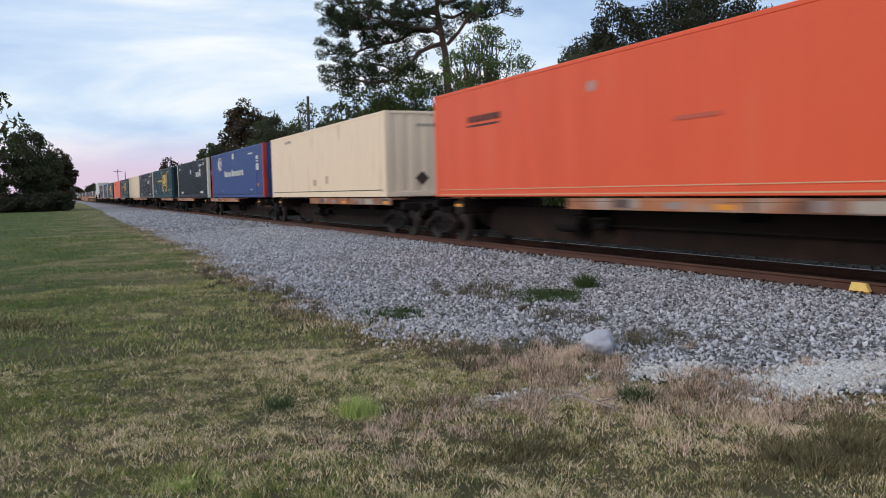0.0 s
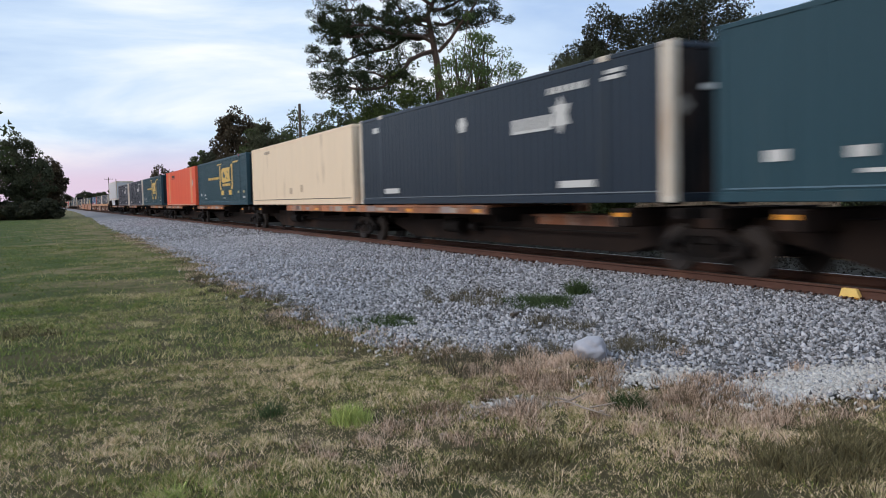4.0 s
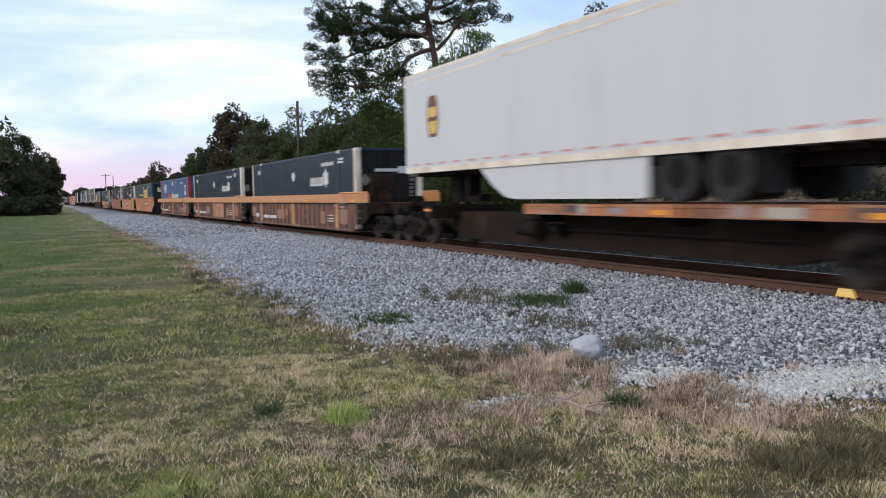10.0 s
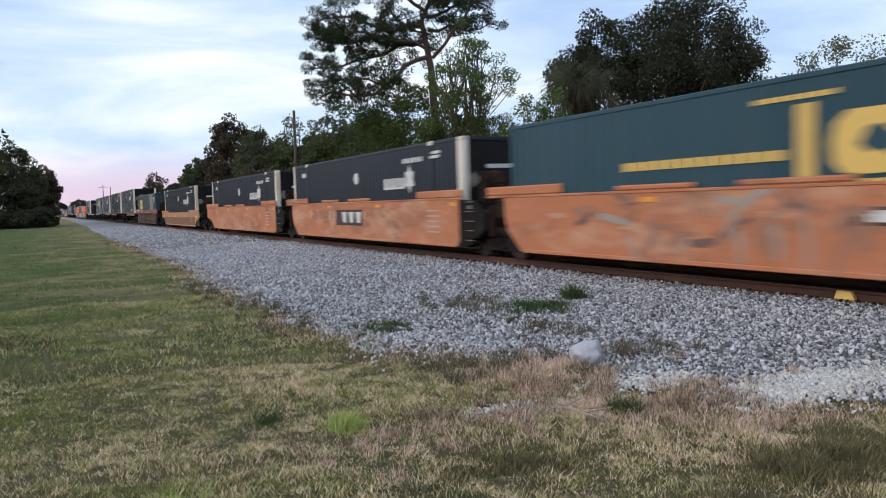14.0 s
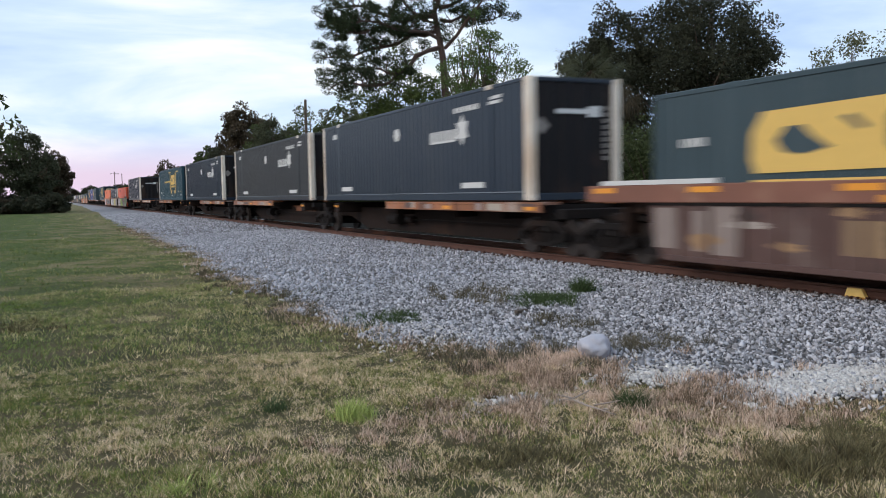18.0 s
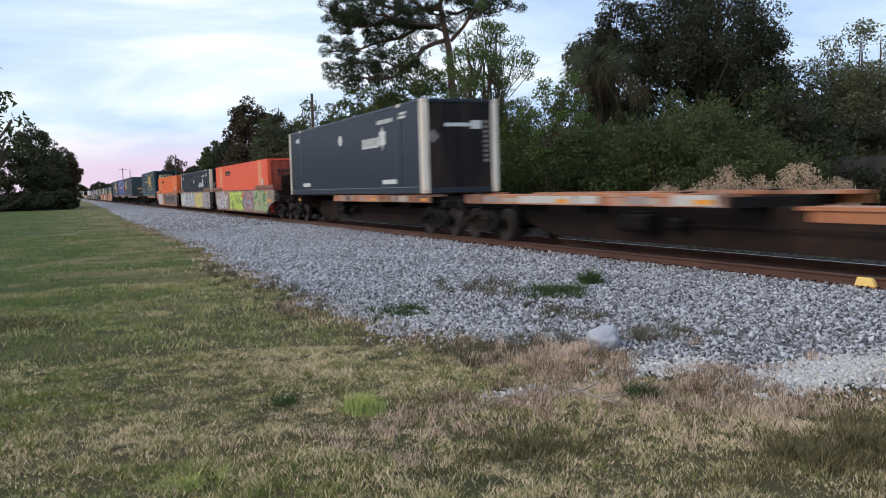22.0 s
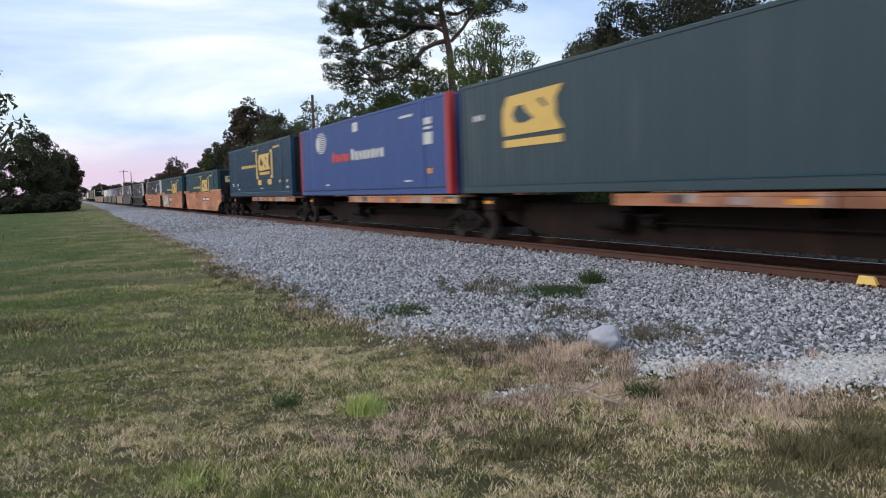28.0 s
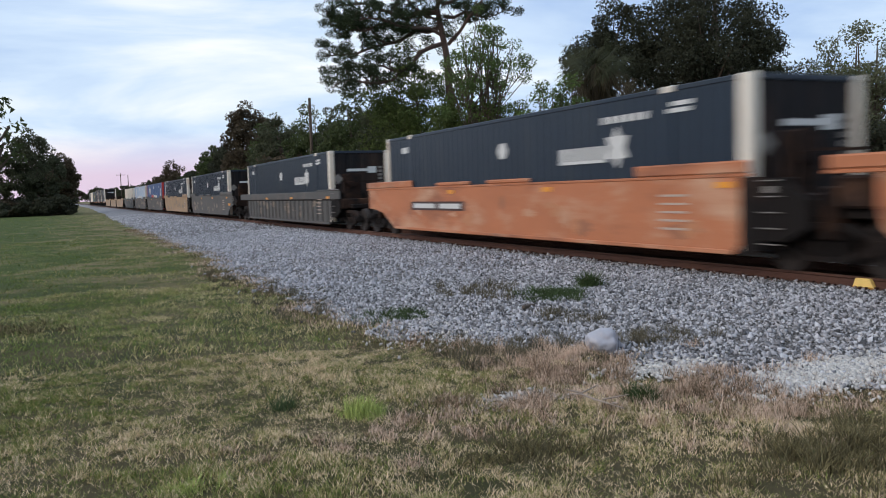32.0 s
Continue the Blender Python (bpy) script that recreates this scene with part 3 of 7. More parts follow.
def coupler(parent, y, d):
    """A knuckle coupler and its hoses at the end y, pointing along d."""
    bm = bmesh.new()
    y2 = y + d * 1.1
    box(bm, -0.10, 0.10, min(y, y2), max(y, y2), 0.72, 0.92, 0.02)
    box(bm, -0.17, 0.13, min(y2 - 0.15, y2 + 0.15), max(y2 - 0.15, y2 + 0.15), 0.66, 0.98, 0.04)
    box(bm, 0.22, 0.27, min(y, y2), max(y, y2), 0.50, 0.55, 0.015)
    part("coupler", bm, steel_dark, parent)


spray = {}


def spray_paint(color):
    if color not in spray:
        spray[color] = mat("spray_paint", color, 0.55, 0, 0.15, 4, 40, 0.0)
    return spray[color]


# ---------------------------------------------------------------- spine cars
def spine_car(near, far, empty=False, half="far"):
    """A skeleton platform; near and far: the trucks' places along it, or None, with coupled ends."""
    car = thing("spine_car", "low skeleton spine rail car with orange side platforms, rusty" + (", empty" if empty else ""), "rail car", "articulated spine cars")
    bm = bmesh.new()
    prism(bm, [(-9.1, 0.62), (-7.6, 0.62), (-5.6, 0.20), (5.6, 0.20), (7.6, 0.62), (9.1, 0.62), (9.1, 0.98), (-9.1, 0.98)], -0.34, 0.34)
    part("center_beam", bm, steel_beam, car, "deep brown steel centre beam")
    for sx in (-1, 1):
        spans = [(-1.2 if sx < 0 else -1.9, 3.2), (3.25, 8.6)] if half == "far" else [(-8.6, -4.2), (-4.1, 1.1)]
        for a, b in spans:
            lo, hi = (-1.34, -0.80) if sx < 0 else (0.80, 1.34)
            platform = boxes("side_platform", sill_orange, car, (lo, hi, a, b, 1.17, 1.235), (lo if sx < 0 else hi - 0.05, lo + 0.05 if sx < 0 else hi, a, b, 1.0, 1.165), label="worn orange steel side platform")
            lx = -1.348 if sx < 0 else 1.342
            rr = random.Random(int(a * 10) + 3)
            for k in range(3 if sx < 0 else 0):
                u = rr.uniform(a + 0.1, b - 0.9)
                boxes("worn_patch", spray_paint(((0.40, 0.34, 0.28), (0.10, 0.06, 0.05), (0.30, 0.24, 0.22))[k % 3]), platform, (-1.3445 - 0.0004 * k, -1.339, u, u + rr.uniform(0.3, 0.9), 1.02 + rr.uniform(0, 0.05), 1.225 - rr.uniform(0, 0.08)), label="scuffed and faded patch of paint")
            boxes("reflector", reflector, platform, (lx, lx + 0.006, a + 0.25, a + 0.75, 1.04, 1.13), label="orange reflective strip")
    bare = -1 if half == "far" else 1
    if half == "far" and not empty:
        boxes("beam_flange", sill_orange, car, (-0.40, 0.40, -6.2, -1.9, 0.93, 0.99), (-0.352, -0.341, -5.4, -2.1, 0.74, 0.925), label="orange-brown flange along the bare centre beam")
    if not empty:
        boxes("end_bolster", steel_beam, car, (-1.28, 1.28, bare * 6.6 - 0.25, bare * 6.6 + 0.25, 0.80, 1.165), bev=0.03, label="brown steel cross bolster")
        boxes("reflector", reflector, car, (-1.29, -1.281, bare * 6.6 - 0.2, bare * 6.6 + 0.2, 1.0, 1.08), label="orange reflective strip")
    else:
        platform = boxes("beam_flange", sill_orange, car, (-0.40, 0.40, -6.2, -1.9, 0.93, 0.99), (-0.352, -0.341, -5.4, -2.1, 0.74, 0.925), label="orange-brown flange along the bare centre beam")
        boxes("worn_patch", spray_paint((0.52, 0.50, 0.46)), platform, (-1.346, -1.339, 2.4, 3.19, 1.03, 1.20), (-1.346, -1.339, 3.27, 5.7, 1.03, 1.20), label="pale weathered paint on the platform edge")
        boxes("worn_patch", spray_paint((0.52, 0.50, 0.46)), platform, (-1.346, -1.339, -1.0, 0.1, 1.02, 1.21), label="pale weathered paint on the platform edge")
        boxes("end_bolster", steel_beam, car, (-1.3, 1.3, -6.85, -6.35, 0.72, 1.16), bev=0.03, label="brown steel cross bolster")
    for y in (-8.2, -1.2, 3.5, 6.2, 8.2) if half == "far" else (-8.2, -6.2, -3.5, 1.0, 8.2):
        bm = bmesh.new()
        prism(bm, [(y - 0.12, 0.98), (y + 0.12, 0.98), (y + 0.12, 1.168), (y - 0.12, 1.168)], -1.28, 1.28)
        box(bm, -1.0, 1.0, y - 0.03, y + 0.03, 0.80, 0.98)
        part("cross_bearer", bm, steel_dark, car)
    for y in (-7.9, 7.9) if not empty else (-7.9, 7.9, 0):
        for a in (-1.2, 0.95):
            boxes("container_pedestal", steel_dark, car, (a, a + 0.25, y - 0.12, y + 0.12, 1.235, 1.27))
    # brake gear slung beside the beam
    bm = bmesh.new()
    drum(bm, (-0.62, 2.0, 0.62), 0.19, 0.45, 16, "Y")
    box(bm, -0.66, -0.36, 1.8, 2.2, 0.78, 0.85)
    part("air_reservoir", bm, steel_dark, car)
    bm = bmesh.new()
    drum(bm, (-0.55, 0.9, 0.62), 0.12, 0.22, 14, "Y")
    box(bm, -0.52, -0.49, -6.0, 0.9, 0.60, 0.64)
    part("brake_cylinder", bm, steel_dark, car)
    for y in (near, far):
        if y is not None:
            truck(car, y)
            boxes("truck_cover", steel_dark, car, (-0.95, 0.95, y - 0.35, y + 0.35, 0.80, 0.98), bev=0.02)
    if near is not None and near > -8.6:
        coupler(car, -9.1, -1)
        boxes("end_sill", steel_dark, car, (-1.2, 1.2, -9.35, -9.1, 0.85, 1.08), bev=0.02)
    if far is not None and far < 8.6:
        coupler(car, 9.1, 1)
        boxes("end_sill", steel_dark, car, (-1.2, 1.2, 9.1, 9.35, 0.85, 1.08), bev=0.02)
    return car


# ---------------------------------------------------------------- well cars
def blob_stroke(bm, rr, y, z, length, width, x):
    """One curved stroke of spray paint, as a thin bent plate."""
    ang, turn = rr.uniform(0, 6.28), rr.uniform(-1.6, 1.6)
    pts = []
    for k in range(7):
        pts.append((y, z, width * (0.55 + 0.45 * math.sin(math.pi * k / 6))))
        y += math.cos(ang) * length / 6
        z += math.sin(ang) * length / 6
        ang += turn / 6
    left, right = [], []
    for k, (py, pz, w) in enumerate(pts):
        q = pts[min(k + 1, 6)] if k < 6 else pts[k]
        p = pts[k - 1] if k else pts[0]
        ty, tz = q[0] - p[0], q[1] - p[1]
        d = math.hypot(ty, tz) or 1
        for s, lst in ((1, left), (-1, right)):
            lst.append((py - s * tz / d * w / 2, min(max(pz + s * ty / d * w / 2, 0.30), 1.54)))
    a = [bm.verts.new((x, p[0], p[1])) for p in left]
    b = [bm.verts.new((x, p[0], p[1])) for p in right]
    for k in range(6):
        bm.faces.new((a[k], a[k + 1], b[k + 1], b[k]))


SWEEPS = [[(0.1, 0.05), (0.2, 0.9), (0.75, 0.95), (0.8, 0.6), (0.3, 0.45), (0.85, 0.1)], [(0.9, 0.9), (0.2, 0.85), (0.25, 0.5), (0.8, 0.45), (0.7, 0.05), (0.1, 0.1)],
          [(0.05, 0.95), (0.35, 0.1), (0.55, 0.65), (0.75, 0.1), (0.95, 0.95)], [(0.9, 0.8), (0.4, 0.98), (0.1, 0.5), (0.35, 0.04), (0.9, 0.2), (0.6, 0.5)],
          [(0.15, 0.0), (0.3, 0.95), (0.5, 0.4), (0.85, 0.98), (0.8, 0.05)], [(0.05, 0.6), (0.9, 0.75), (0.5, 0.95), (0.45, 0.05), (0.9, 0.05)]]


def ribbon(bm, pts, width, x):
    """A thick painted sweep through pts (y, z), as a thin plate with rounded turns."""
    fine = []
    for k in range(len(pts) - 1):
        p0, p1, p2, p3 = pts[max(k - 1, 0)], pts[k], pts[k + 1], pts[min(k + 2, len(pts) - 1)]
        for t in (0.0, 0.25, 0.5, 0.75):
            fine.append(tuple(0.5 * (2 * b + (c - a) * t + (2 * a - 5 * b + 4 * c - d) * t * t + (3 * b - a - 3 * c + d) * t ** 3) for a, b, c, d in zip(p0, p1, p2, p3)))
    fine.append(pts[-1])
    rows = []
    for k, (py, pz) in enumerate(fine):
        a, b = fine[max(k - 1, 0)], fine[min(k + 1, len(fine) - 1)]
        ty, tz = b[0] - a[0], b[1] - a[1]
        d = math.hypot(ty, tz) or 1
        w = width * (0.75 + 0.25 * math.sin(2.1 * k)) / 2
        rows.append([bm.verts.new((x, py - sg * tz / d * w, min(max(pz + sg * ty / d * w, 0.30), 1.54))) for sg in (1, -1)])
    for r, q in zip(rows, rows[1:]):
        bm.faces.new((r[0], q[0], q[1], r[1]))


def graffiti(car, patches, seed):
    """patches: (far y, near y, ground colour, letter colour, outline colour, letters' width, splashes of colour)."""
    rr = random.Random(seed)
    x = -1.353
    for far_y, near_y, fill, tone, rim, wide, splashes in patches:
        if fill:
            bm = bmesh.new()
            pts = []
            for k in range(15):
                pts.append((far_y + (near_y - far_y) * k / 14, 1.52 - rr.random() * 0.12))
            for k in range(4):
                pts.append((near_y + rr.uniform(-0.16, 0.16), 1.3 - k * 0.25))
            for k in range(15):
                pts.append((near_y + (far_y - near_y) * k / 14 + rr.uniform(-0.05, 0.05), 0.32 + rr.random() * 0.14))
            for k in range(4):
                pts.append((far_y + rr.uniform(-0.16, 0.16), 0.5 + k * 0.25))
            prism(bm, pts, x, x + 0.004)
            part("painted_patch", bm, spray_paint(fill), car, "sprayed paint patch")
        rim_bm, fill_bm, shade_bm = bmesh.new(), bmesh.new(), bmesh.new()
        y, k = far_y - 0.1, 0
        while wide and y - wide * 0.8 > near_y:
            w = wide * rr.uniform(0.85, 1.15)
            z0, h = rr.uniform(0.36, 0.50), rr.uniform(0.85, 1.0)
            pts = [(y - w * (u + rr.uniform(-0.2, 0.2)), z0 + h * (v + rr.uniform(-0.12, 0.12))) for u, v in rr.choice(SWEEPS)]
            ribbon(rim_bm, pts, 0.37 * wide ** 0.5, x - 0.002 - 0.0002 * k)
            ribbon(fill_bm, pts, 0.25 * wide ** 0.5, x - 0.007 - 0.0002 * k)
            ribbon(shade_bm, [(a - 0.04, b - 0.05) for a, b in pts[1:4]], 0.05, x - 0.012 - 0.0002 * k)
            y -= w * 0.55
            k += 1
        if k:
            tagged(part("graffiti", rim_bm, spray_paint(rim), car, "dark outline of sprayed letter shapes"), kind="stuff")
            tagged(part("graffiti", fill_bm, spray_paint(tone), car, "thick sprayed letter shapes"), kind="stuff")
            tagged(part("graffiti", shade_bm, spray_paint(tuple(0.6 * c for c in tone)), car, "shaded streaks in the sprayed shapes"), kind="stuff")
        else:
            for b in (rim_bm, fill_bm, shade_bm):
                b.free()
        for n, color in enumerate(splashes):
            bm = bmesh.new()
            for q in range(5):
                blob_stroke(bm, rr, rr.uniform(near_y + 0.3, far_y - 0.3), rr.uniform(0.55, 1.35), rr.uniform(0.35, 0.9), rr.uniform(0.12, 0.26), x - 0.016 - 0.003 * n - 0.0004 * q)
            tagged(part("graffiti", bm, spray_paint(color), car, "splashes of sprayed colour"), kind="stuff")


def well_car(style, near, far, marks="", paint_job=None, seed=1):
    """A stack car: a trough between two trucks. style: smooth, ribbed, rusty, black, grey or tan."""
    side_mat = {"smooth": well_orange, "ribbed": well_brown, "rusty": well_rust, "black": well_black, "grey": well_black, "tan": well_tan}[style]
    top_mat = {"smooth": well_orange, "ribbed": well_sill, "rusty": rust_sill, "black": well_black, "grey": well_black, "tan": well_tan}[style]
    words = {"smooth": "faded orange steel well car with smooth sides", "ribbed": "brown well car with ribbed sides and orange top sill",
             "rusty": "rusty maroon well car with ribbed sides", "black": "dark grimy well car with ribbed sides",
             "grey": "dusty grey well car with smooth sides", "tan": "dusty tan well car with smooth sides"}[style]
    if paint_job:
        words = "weathered well car covered in sprayed graffiti"
    if paint_job:
        side_mat, top_mat = (well_orange, well_orange) if paint_job in (G3, G4) else (well_faded, rust_sill)
    if marks == "grimy":
        side_mat = top_mat = well_dusty
    long_near = style not in ("ribbed", "rusty", "black") and near is not None and near < -9.6
    ey = -1.3 if long_near else 0.0
    foot = 0.95 if long_near else 0.50
    top = 1.28 if marks == "grimy" else 1.57
    car = thing("well_car", words, "rail car", "articulated well cars")
    ribbed = style in ("ribbed", "rusty", "black")
    y0, y1 = (-8.2, 8.1) if ribbed else (-7.9, 8.35)
    s0, s1 = (-9.4, 10.1) if ribbed else (-9.5 if near is not None and near < -9.6 else -8.1, 9.2 if far is None else 10.0)
    for sx in (-1, 1):
        xo = sx * (1.345 if not ribbed else 1.325)
        lo, hi = min(xo, sx * 1.31), max(xo, sx * 1.31)
        bm = bmesh.new()
        if ribbed:
            prism(bm, [(y0, 0.75), (y0 + 0.3, 0.24), (y1 - 0.3, 0.24), (y1, 0.75), (y1, 1.35), (y0, 1.35)], lo, hi)
        else:
            near_end = [(-9.5, top), (-9.5, 0.90), (-9.1, 0.86), (-8.6, 0.76), (-7.6, 0.27)] if long_near else [(y0, top), (y0, 0.45), (y0 + 0.18, 0.27)]
            if far is not None:
                prism(bm, near_end[1:] + [(7.5, 0.27), (8.6, 0.76), (9.2, 0.86), (9.9, 0.90), (9.9, top), near_end[0]], lo, hi)
            else:
                prism(bm, near_end[1:] + [(y1 - 0.75, 0.27), (y1 - 0.12, 0.75), (y1, 1.1), (y1, top), near_end[0]], lo, hi)
        side = part("side_wall", bm, side_mat, car)
        if ribbed:
            edge = sx * 1.37
            sl, sh = min(edge, sx * 1.31), max(edge, sx * 1.31)
            boxes("top_sill", top_mat, car, (sl, sh, s0, s1, 1.24, 1.57), bev=0.015)
            boxes("sill_ledge", steel_dark, car, (min(edge - sx * 0.02, sx * 1.31), max(edge - sx * 0.02, sx * 1.31), y0, y1, 1.19, 1.24))
            boxes("raised_sill", top_mat, car, (sl, sh, s0 + 0.1, -6.3, 1.57, 1.64), bev=0.03, label="raised end guide sill")
            boxes("bottom_sill", side_mat, car, (min(edge, sx * 1.25), max(edge, sx * 1.25), y0 + 0.3, y1 - 0.3, 0.20, 0.30), bev=0.01)
            step = {"ribbed": 0.66, "rusty": 0.75, "black": 0.75}[style]
            y = y0 + 0.55
            k = 0
            while y < y1 - 0.4:
                wide = 0.05
                boxes("rib", side_mat, side, (min(edge, xo - sx * 0.02), max(edge, xo - sx * 0.02), y - wide, y + wide, 0.30, 1.19))
                y += step
                k += 1
            for y in (-6.0, 0.1, 6.05) if style == "ribbed" else ():
                boxes("rib", top_mat, side, (min(edge - sx * 0.002, xo - sx * 0.02), max(edge + sx * 0.006, xo - sx * 0.02), y - 0.17, y + 0.17, 0.29, 1.20), label="wide orange side post")
        else:
            edge = sx * 1.36
            boxes("top_sill", top_mat, car, (min(edge, sx * 1.305), max(edge, sx * 1.305), s0, s1, top - 0.04, top + 0.015), bev=0.01)
            boxes("bottom_sill", top_mat, car, (min(edge, sx * 1.25), max(edge, sx * 1.25), y0 + 0.25, y1 - 0.8, 0.25, 0.33), bev=0.01)
            for a, b in ((s0 + 0.02 if sx < 0 else -8.0, -5.2), (5.9, s1 - 0.02)):
                boxes("raised_sill", top_mat, car, (min(edge + sx * 0.02, sx * 1.31), max(edge + sx * 0.02, sx * 1.31), a, b, top + 0.015, top + (0.23 if top > 1.5 else 0.17)), bev=0.03, label="raised end guide sill")
    boxes("well_floor", steel_dark, car, (-1.31, 1.31, y0 + 0.05, y1 - 0.05, 0.24, 0.30))
    for y, d in ((y0, -1), (y1, 1)):
        boxes("bulkhead", steel_dark, car, (-1.2, 1.2, y - 0.08, y + 0.08, 0.45, 1.45), bev=0.02)
        e = y + d * 1.6
        boxes("end_platform", steel_dark, car, (-0.95, 0.95, min(y, e), max(y, e), 0.86, 1.02), (-0.4, 0.4, min(y, e), max(y, e), 0.70, 0.86), bev=0.02)
    bm = bmesh.new()
    for k in range(2 if long_near else 0, 5):
        box(bm, -1.38, -1.345, -8.72 + ey, -8.36 + ey, 0.45 + 0.25 * k, 0.47 + 0.25 * k)
    part("ladder", bm, paint_grey, car, "grey grab ladder at the car end")
    bm = bmesh.new()
    boxes("corner_guard", steel_dark, car, (-1.343, -1.306, -8.32, y0 - 0.004, 0.27, top - 0.05))
    boxes("corner_guard", steel_dark, car, (-1.3085, -1.3045, 7.3, 8.25, 0.27, 0.85))
    boxes("end_post", steel_dark, car, (-1.343, -0.9, -8.75 + ey, -8.34 + ey, foot, top - 0.07), bev=0.02, label="grimy dark end post")
    prism(bm, [(-9.3 + ey, max(foot, 0.75)), (-8.755 + ey, max(foot, 0.45)), (-8.755 + ey, top - 0.1), (-9.3 + ey, 1.15)], -1.33, -1.25)
    part("step_plate", bm, steel_dark, car)
    boxes("end_plate", paint_grey, car, (-1.35, -1.346, -8.62 + ey, -8.42 + ey, top - 0.3, top - 0.2), label="small pale plate")
    if long_near:
        boxes("reflector", reflector, car, (-1.36, -1.345, -8.75, -8.05, 0.90, 1.04), label="large orange reflector")
    for y in () if ribbed or paint_job or marks == "grimy" else (-0.17, 2.98):
        for sx in (-1, 1):
            e = sx * 1.37
            boxes("guide_pad", top_mat, car, (min(e, sx * 1.31), max(e, sx * 1.31), y - 1.07, y + 1.07, top + 0.015, top + 0.12), bev=0.03)
    yb = y0 + ey
    boxes("brake_housing", rust_gear, car, (-1.0, -0.25, yb - 0.62, yb - 0.52, 1.02, 2.25), bev=0.03, label="rusted handbrake housing")
    bm = bmesh.new()
    drum(bm, (-0.62, yb - 0.68, 2.0), 0.28, 0.03, 18, "Y")
    part("hand_wheel", bm, rust_gear, car)
    rail_y = yb - 0.9
    for xx in (-1.05, -0.1, 0.5):
        boxes("railing_post", rust_gear, car, (xx - 0.025, xx + 0.025, rail_y - 0.025, rail_y + 0.025, 0.9, 1.9))
    boxes("handrail", rust_gear, car, (-1.075, 0.525, rail_y - 0.025, rail_y + 0.025, 1.9, 1.95))
    boxes("end_beam", rust_gear, car, (-1.25, 1.25, yb - 1.2, yb - 1.05, 0.85, 1.25), bev=0.03)
    boxes("end_beam", rust_gear, car, (-1.2, 1.2, y1 + 0.9, y1 + 1.05, 0.55, 1.35), bev=0.03)
    boxes("gear_case", rust_gear, car, (-1.1, -0.5, y1 + 0.3, y1 + 0.9, 1.02, 1.5), bev=0.04)
    for y, lab in ((y0 + 0.35, ""), (3.1, ""), (-2.0, "")) if marks != "grimy" else ():
        boxes("reflector", reflector, car, (-1.378 if ribbed else -1.358, -1.37 if ribbed else -1.345, y - 0.2, y + 0.2, 1.36 if not ribbed else 1.26, 1.46 if not ribbed else 1.36), label="small orange reflector")
    bm = bmesh.new()
    for k in range(5):
        box(bm, -1.356, -1.345, y0 + 1.25, y0 + 2.0, 0.62 + 0.15 * k, 0.66 + 0.15 * k)
    tagged(part("data_stencil", bm, spray_paint((0.45, 0.35, 0.28)), car, "small stencilled data lines"), kind="stuff")
    if marks == "far_plate":
        boxes("marking_plate", paint_dark, car, (-1.352, -1.345, 2.3, 6.0, 0.88, 1.14), label="dark framed lettering panel")
        boxes("marking", paint_mark, car, (-1.357, -1.352, 2.5, 3.9, 0.94, 1.08), (-1.357, -1.352, 4.2, 5.8, 0.94, 1.08), label="pale lettering as plain bars")
    elif marks in ("plate", "scrawl"):
        boxes("marking_plate", paint_dark, car, (-1.352, -1.345, -4.5, -1.2, 0.98, 1.24), label="dark framed lettering panel")
        boxes("marking", paint_mark, car, (-1.357, -1.352, -2.5, -1.35, 1.03, 1.19), (-1.357, -1.352, -4.35, -2.7, 1.03, 1.19), label="pale lettering as plain bars")
    elif marks == "emblem":
        boxes("marking_plate", paint_dark, car, (-1.358, -1.345, -0.5, 2.3, 0.74, 1.30), label="dark emblem panel")
        bm = bmesh.new()
        for a in (-0.28, 0.45, 1.2):
            prism(bm, [(a - 0.02, 0.84), (a + 0.30, 0.84), (a + 0.42, 1.22), (a - 0.12, 1.22)], -1.364, -1.358)
        part("marking", bm, paint_mark, car, "white emblem of plain shapes")
    elif marks in ("side", "name"):
        for a, b, c, d in ((3.1, 4.2, 0.50, 0.64), (4.45, 5.5, 0.50, 0.64), (6.6, 7.1, 0.52, 0.70), (-5.6, -4.95, 0.52, 0.56), (-5.6, -4.95, 0.62, 0.66), (-5.6, -4.95, 0.74, 0.77)):
            boxes("marking", paint_mark, car, (-1.374, -1.325, a, b, c, d), label="pale lettering as a plain bar")
    if style == "ribbed":
        for a, b, c, d in ((1.5, 2.8, 0.5, 0.95), (-4.6, -3.95, 0.42, 0.9), (-7.3, -6.4, 0.45, 1.0), (7.1, 8.0, 0.55, 1.0)):
            boxes("faded_panel", spray_paint((0.27, 0.14, 0.085)), car, (-1.372, -1.325, a, b, c, d), label="faded orange paint panel")
    if marks == "name":
        panel = boxes("name_panel", spray_paint((0.42, 0.21, 0.105)), car, (-1.3745, -1.3715, -3.2, -0.4, 0.32, 1.17), label="faded orange name panel")
        bm = bmesh.new()
        prism(bm, [(-0.95, 0.80), (-1.6, 0.86), (-1.75, 0.45), (-2.0, 0.42), (-2.35, 0.70), (-2.3, 0.98), (-1.9, 0.92), (-0.95, 1.04)], -1.3775, -1.3746)
        part("name_mark", bm, spray_paint((0.36, 0.12, 0.07)), panel, "worn red marking as a plain shape")
    if style == "rusty":
        for a, b, c, d in ((7.3, 8.0, 0.42, 1.15), (5.95, 6.6, 0.36, 1.18), (6.65, 7.0, 0.4, 1.1), (-5.2, -4.2, 0.45, 1.0)):
            boxes("faded_panel", spray_paint((0.24, 0.19, 0.165)), car, (-1.3285, -1.325, a, b, c, d), label="pale overpainted panel")
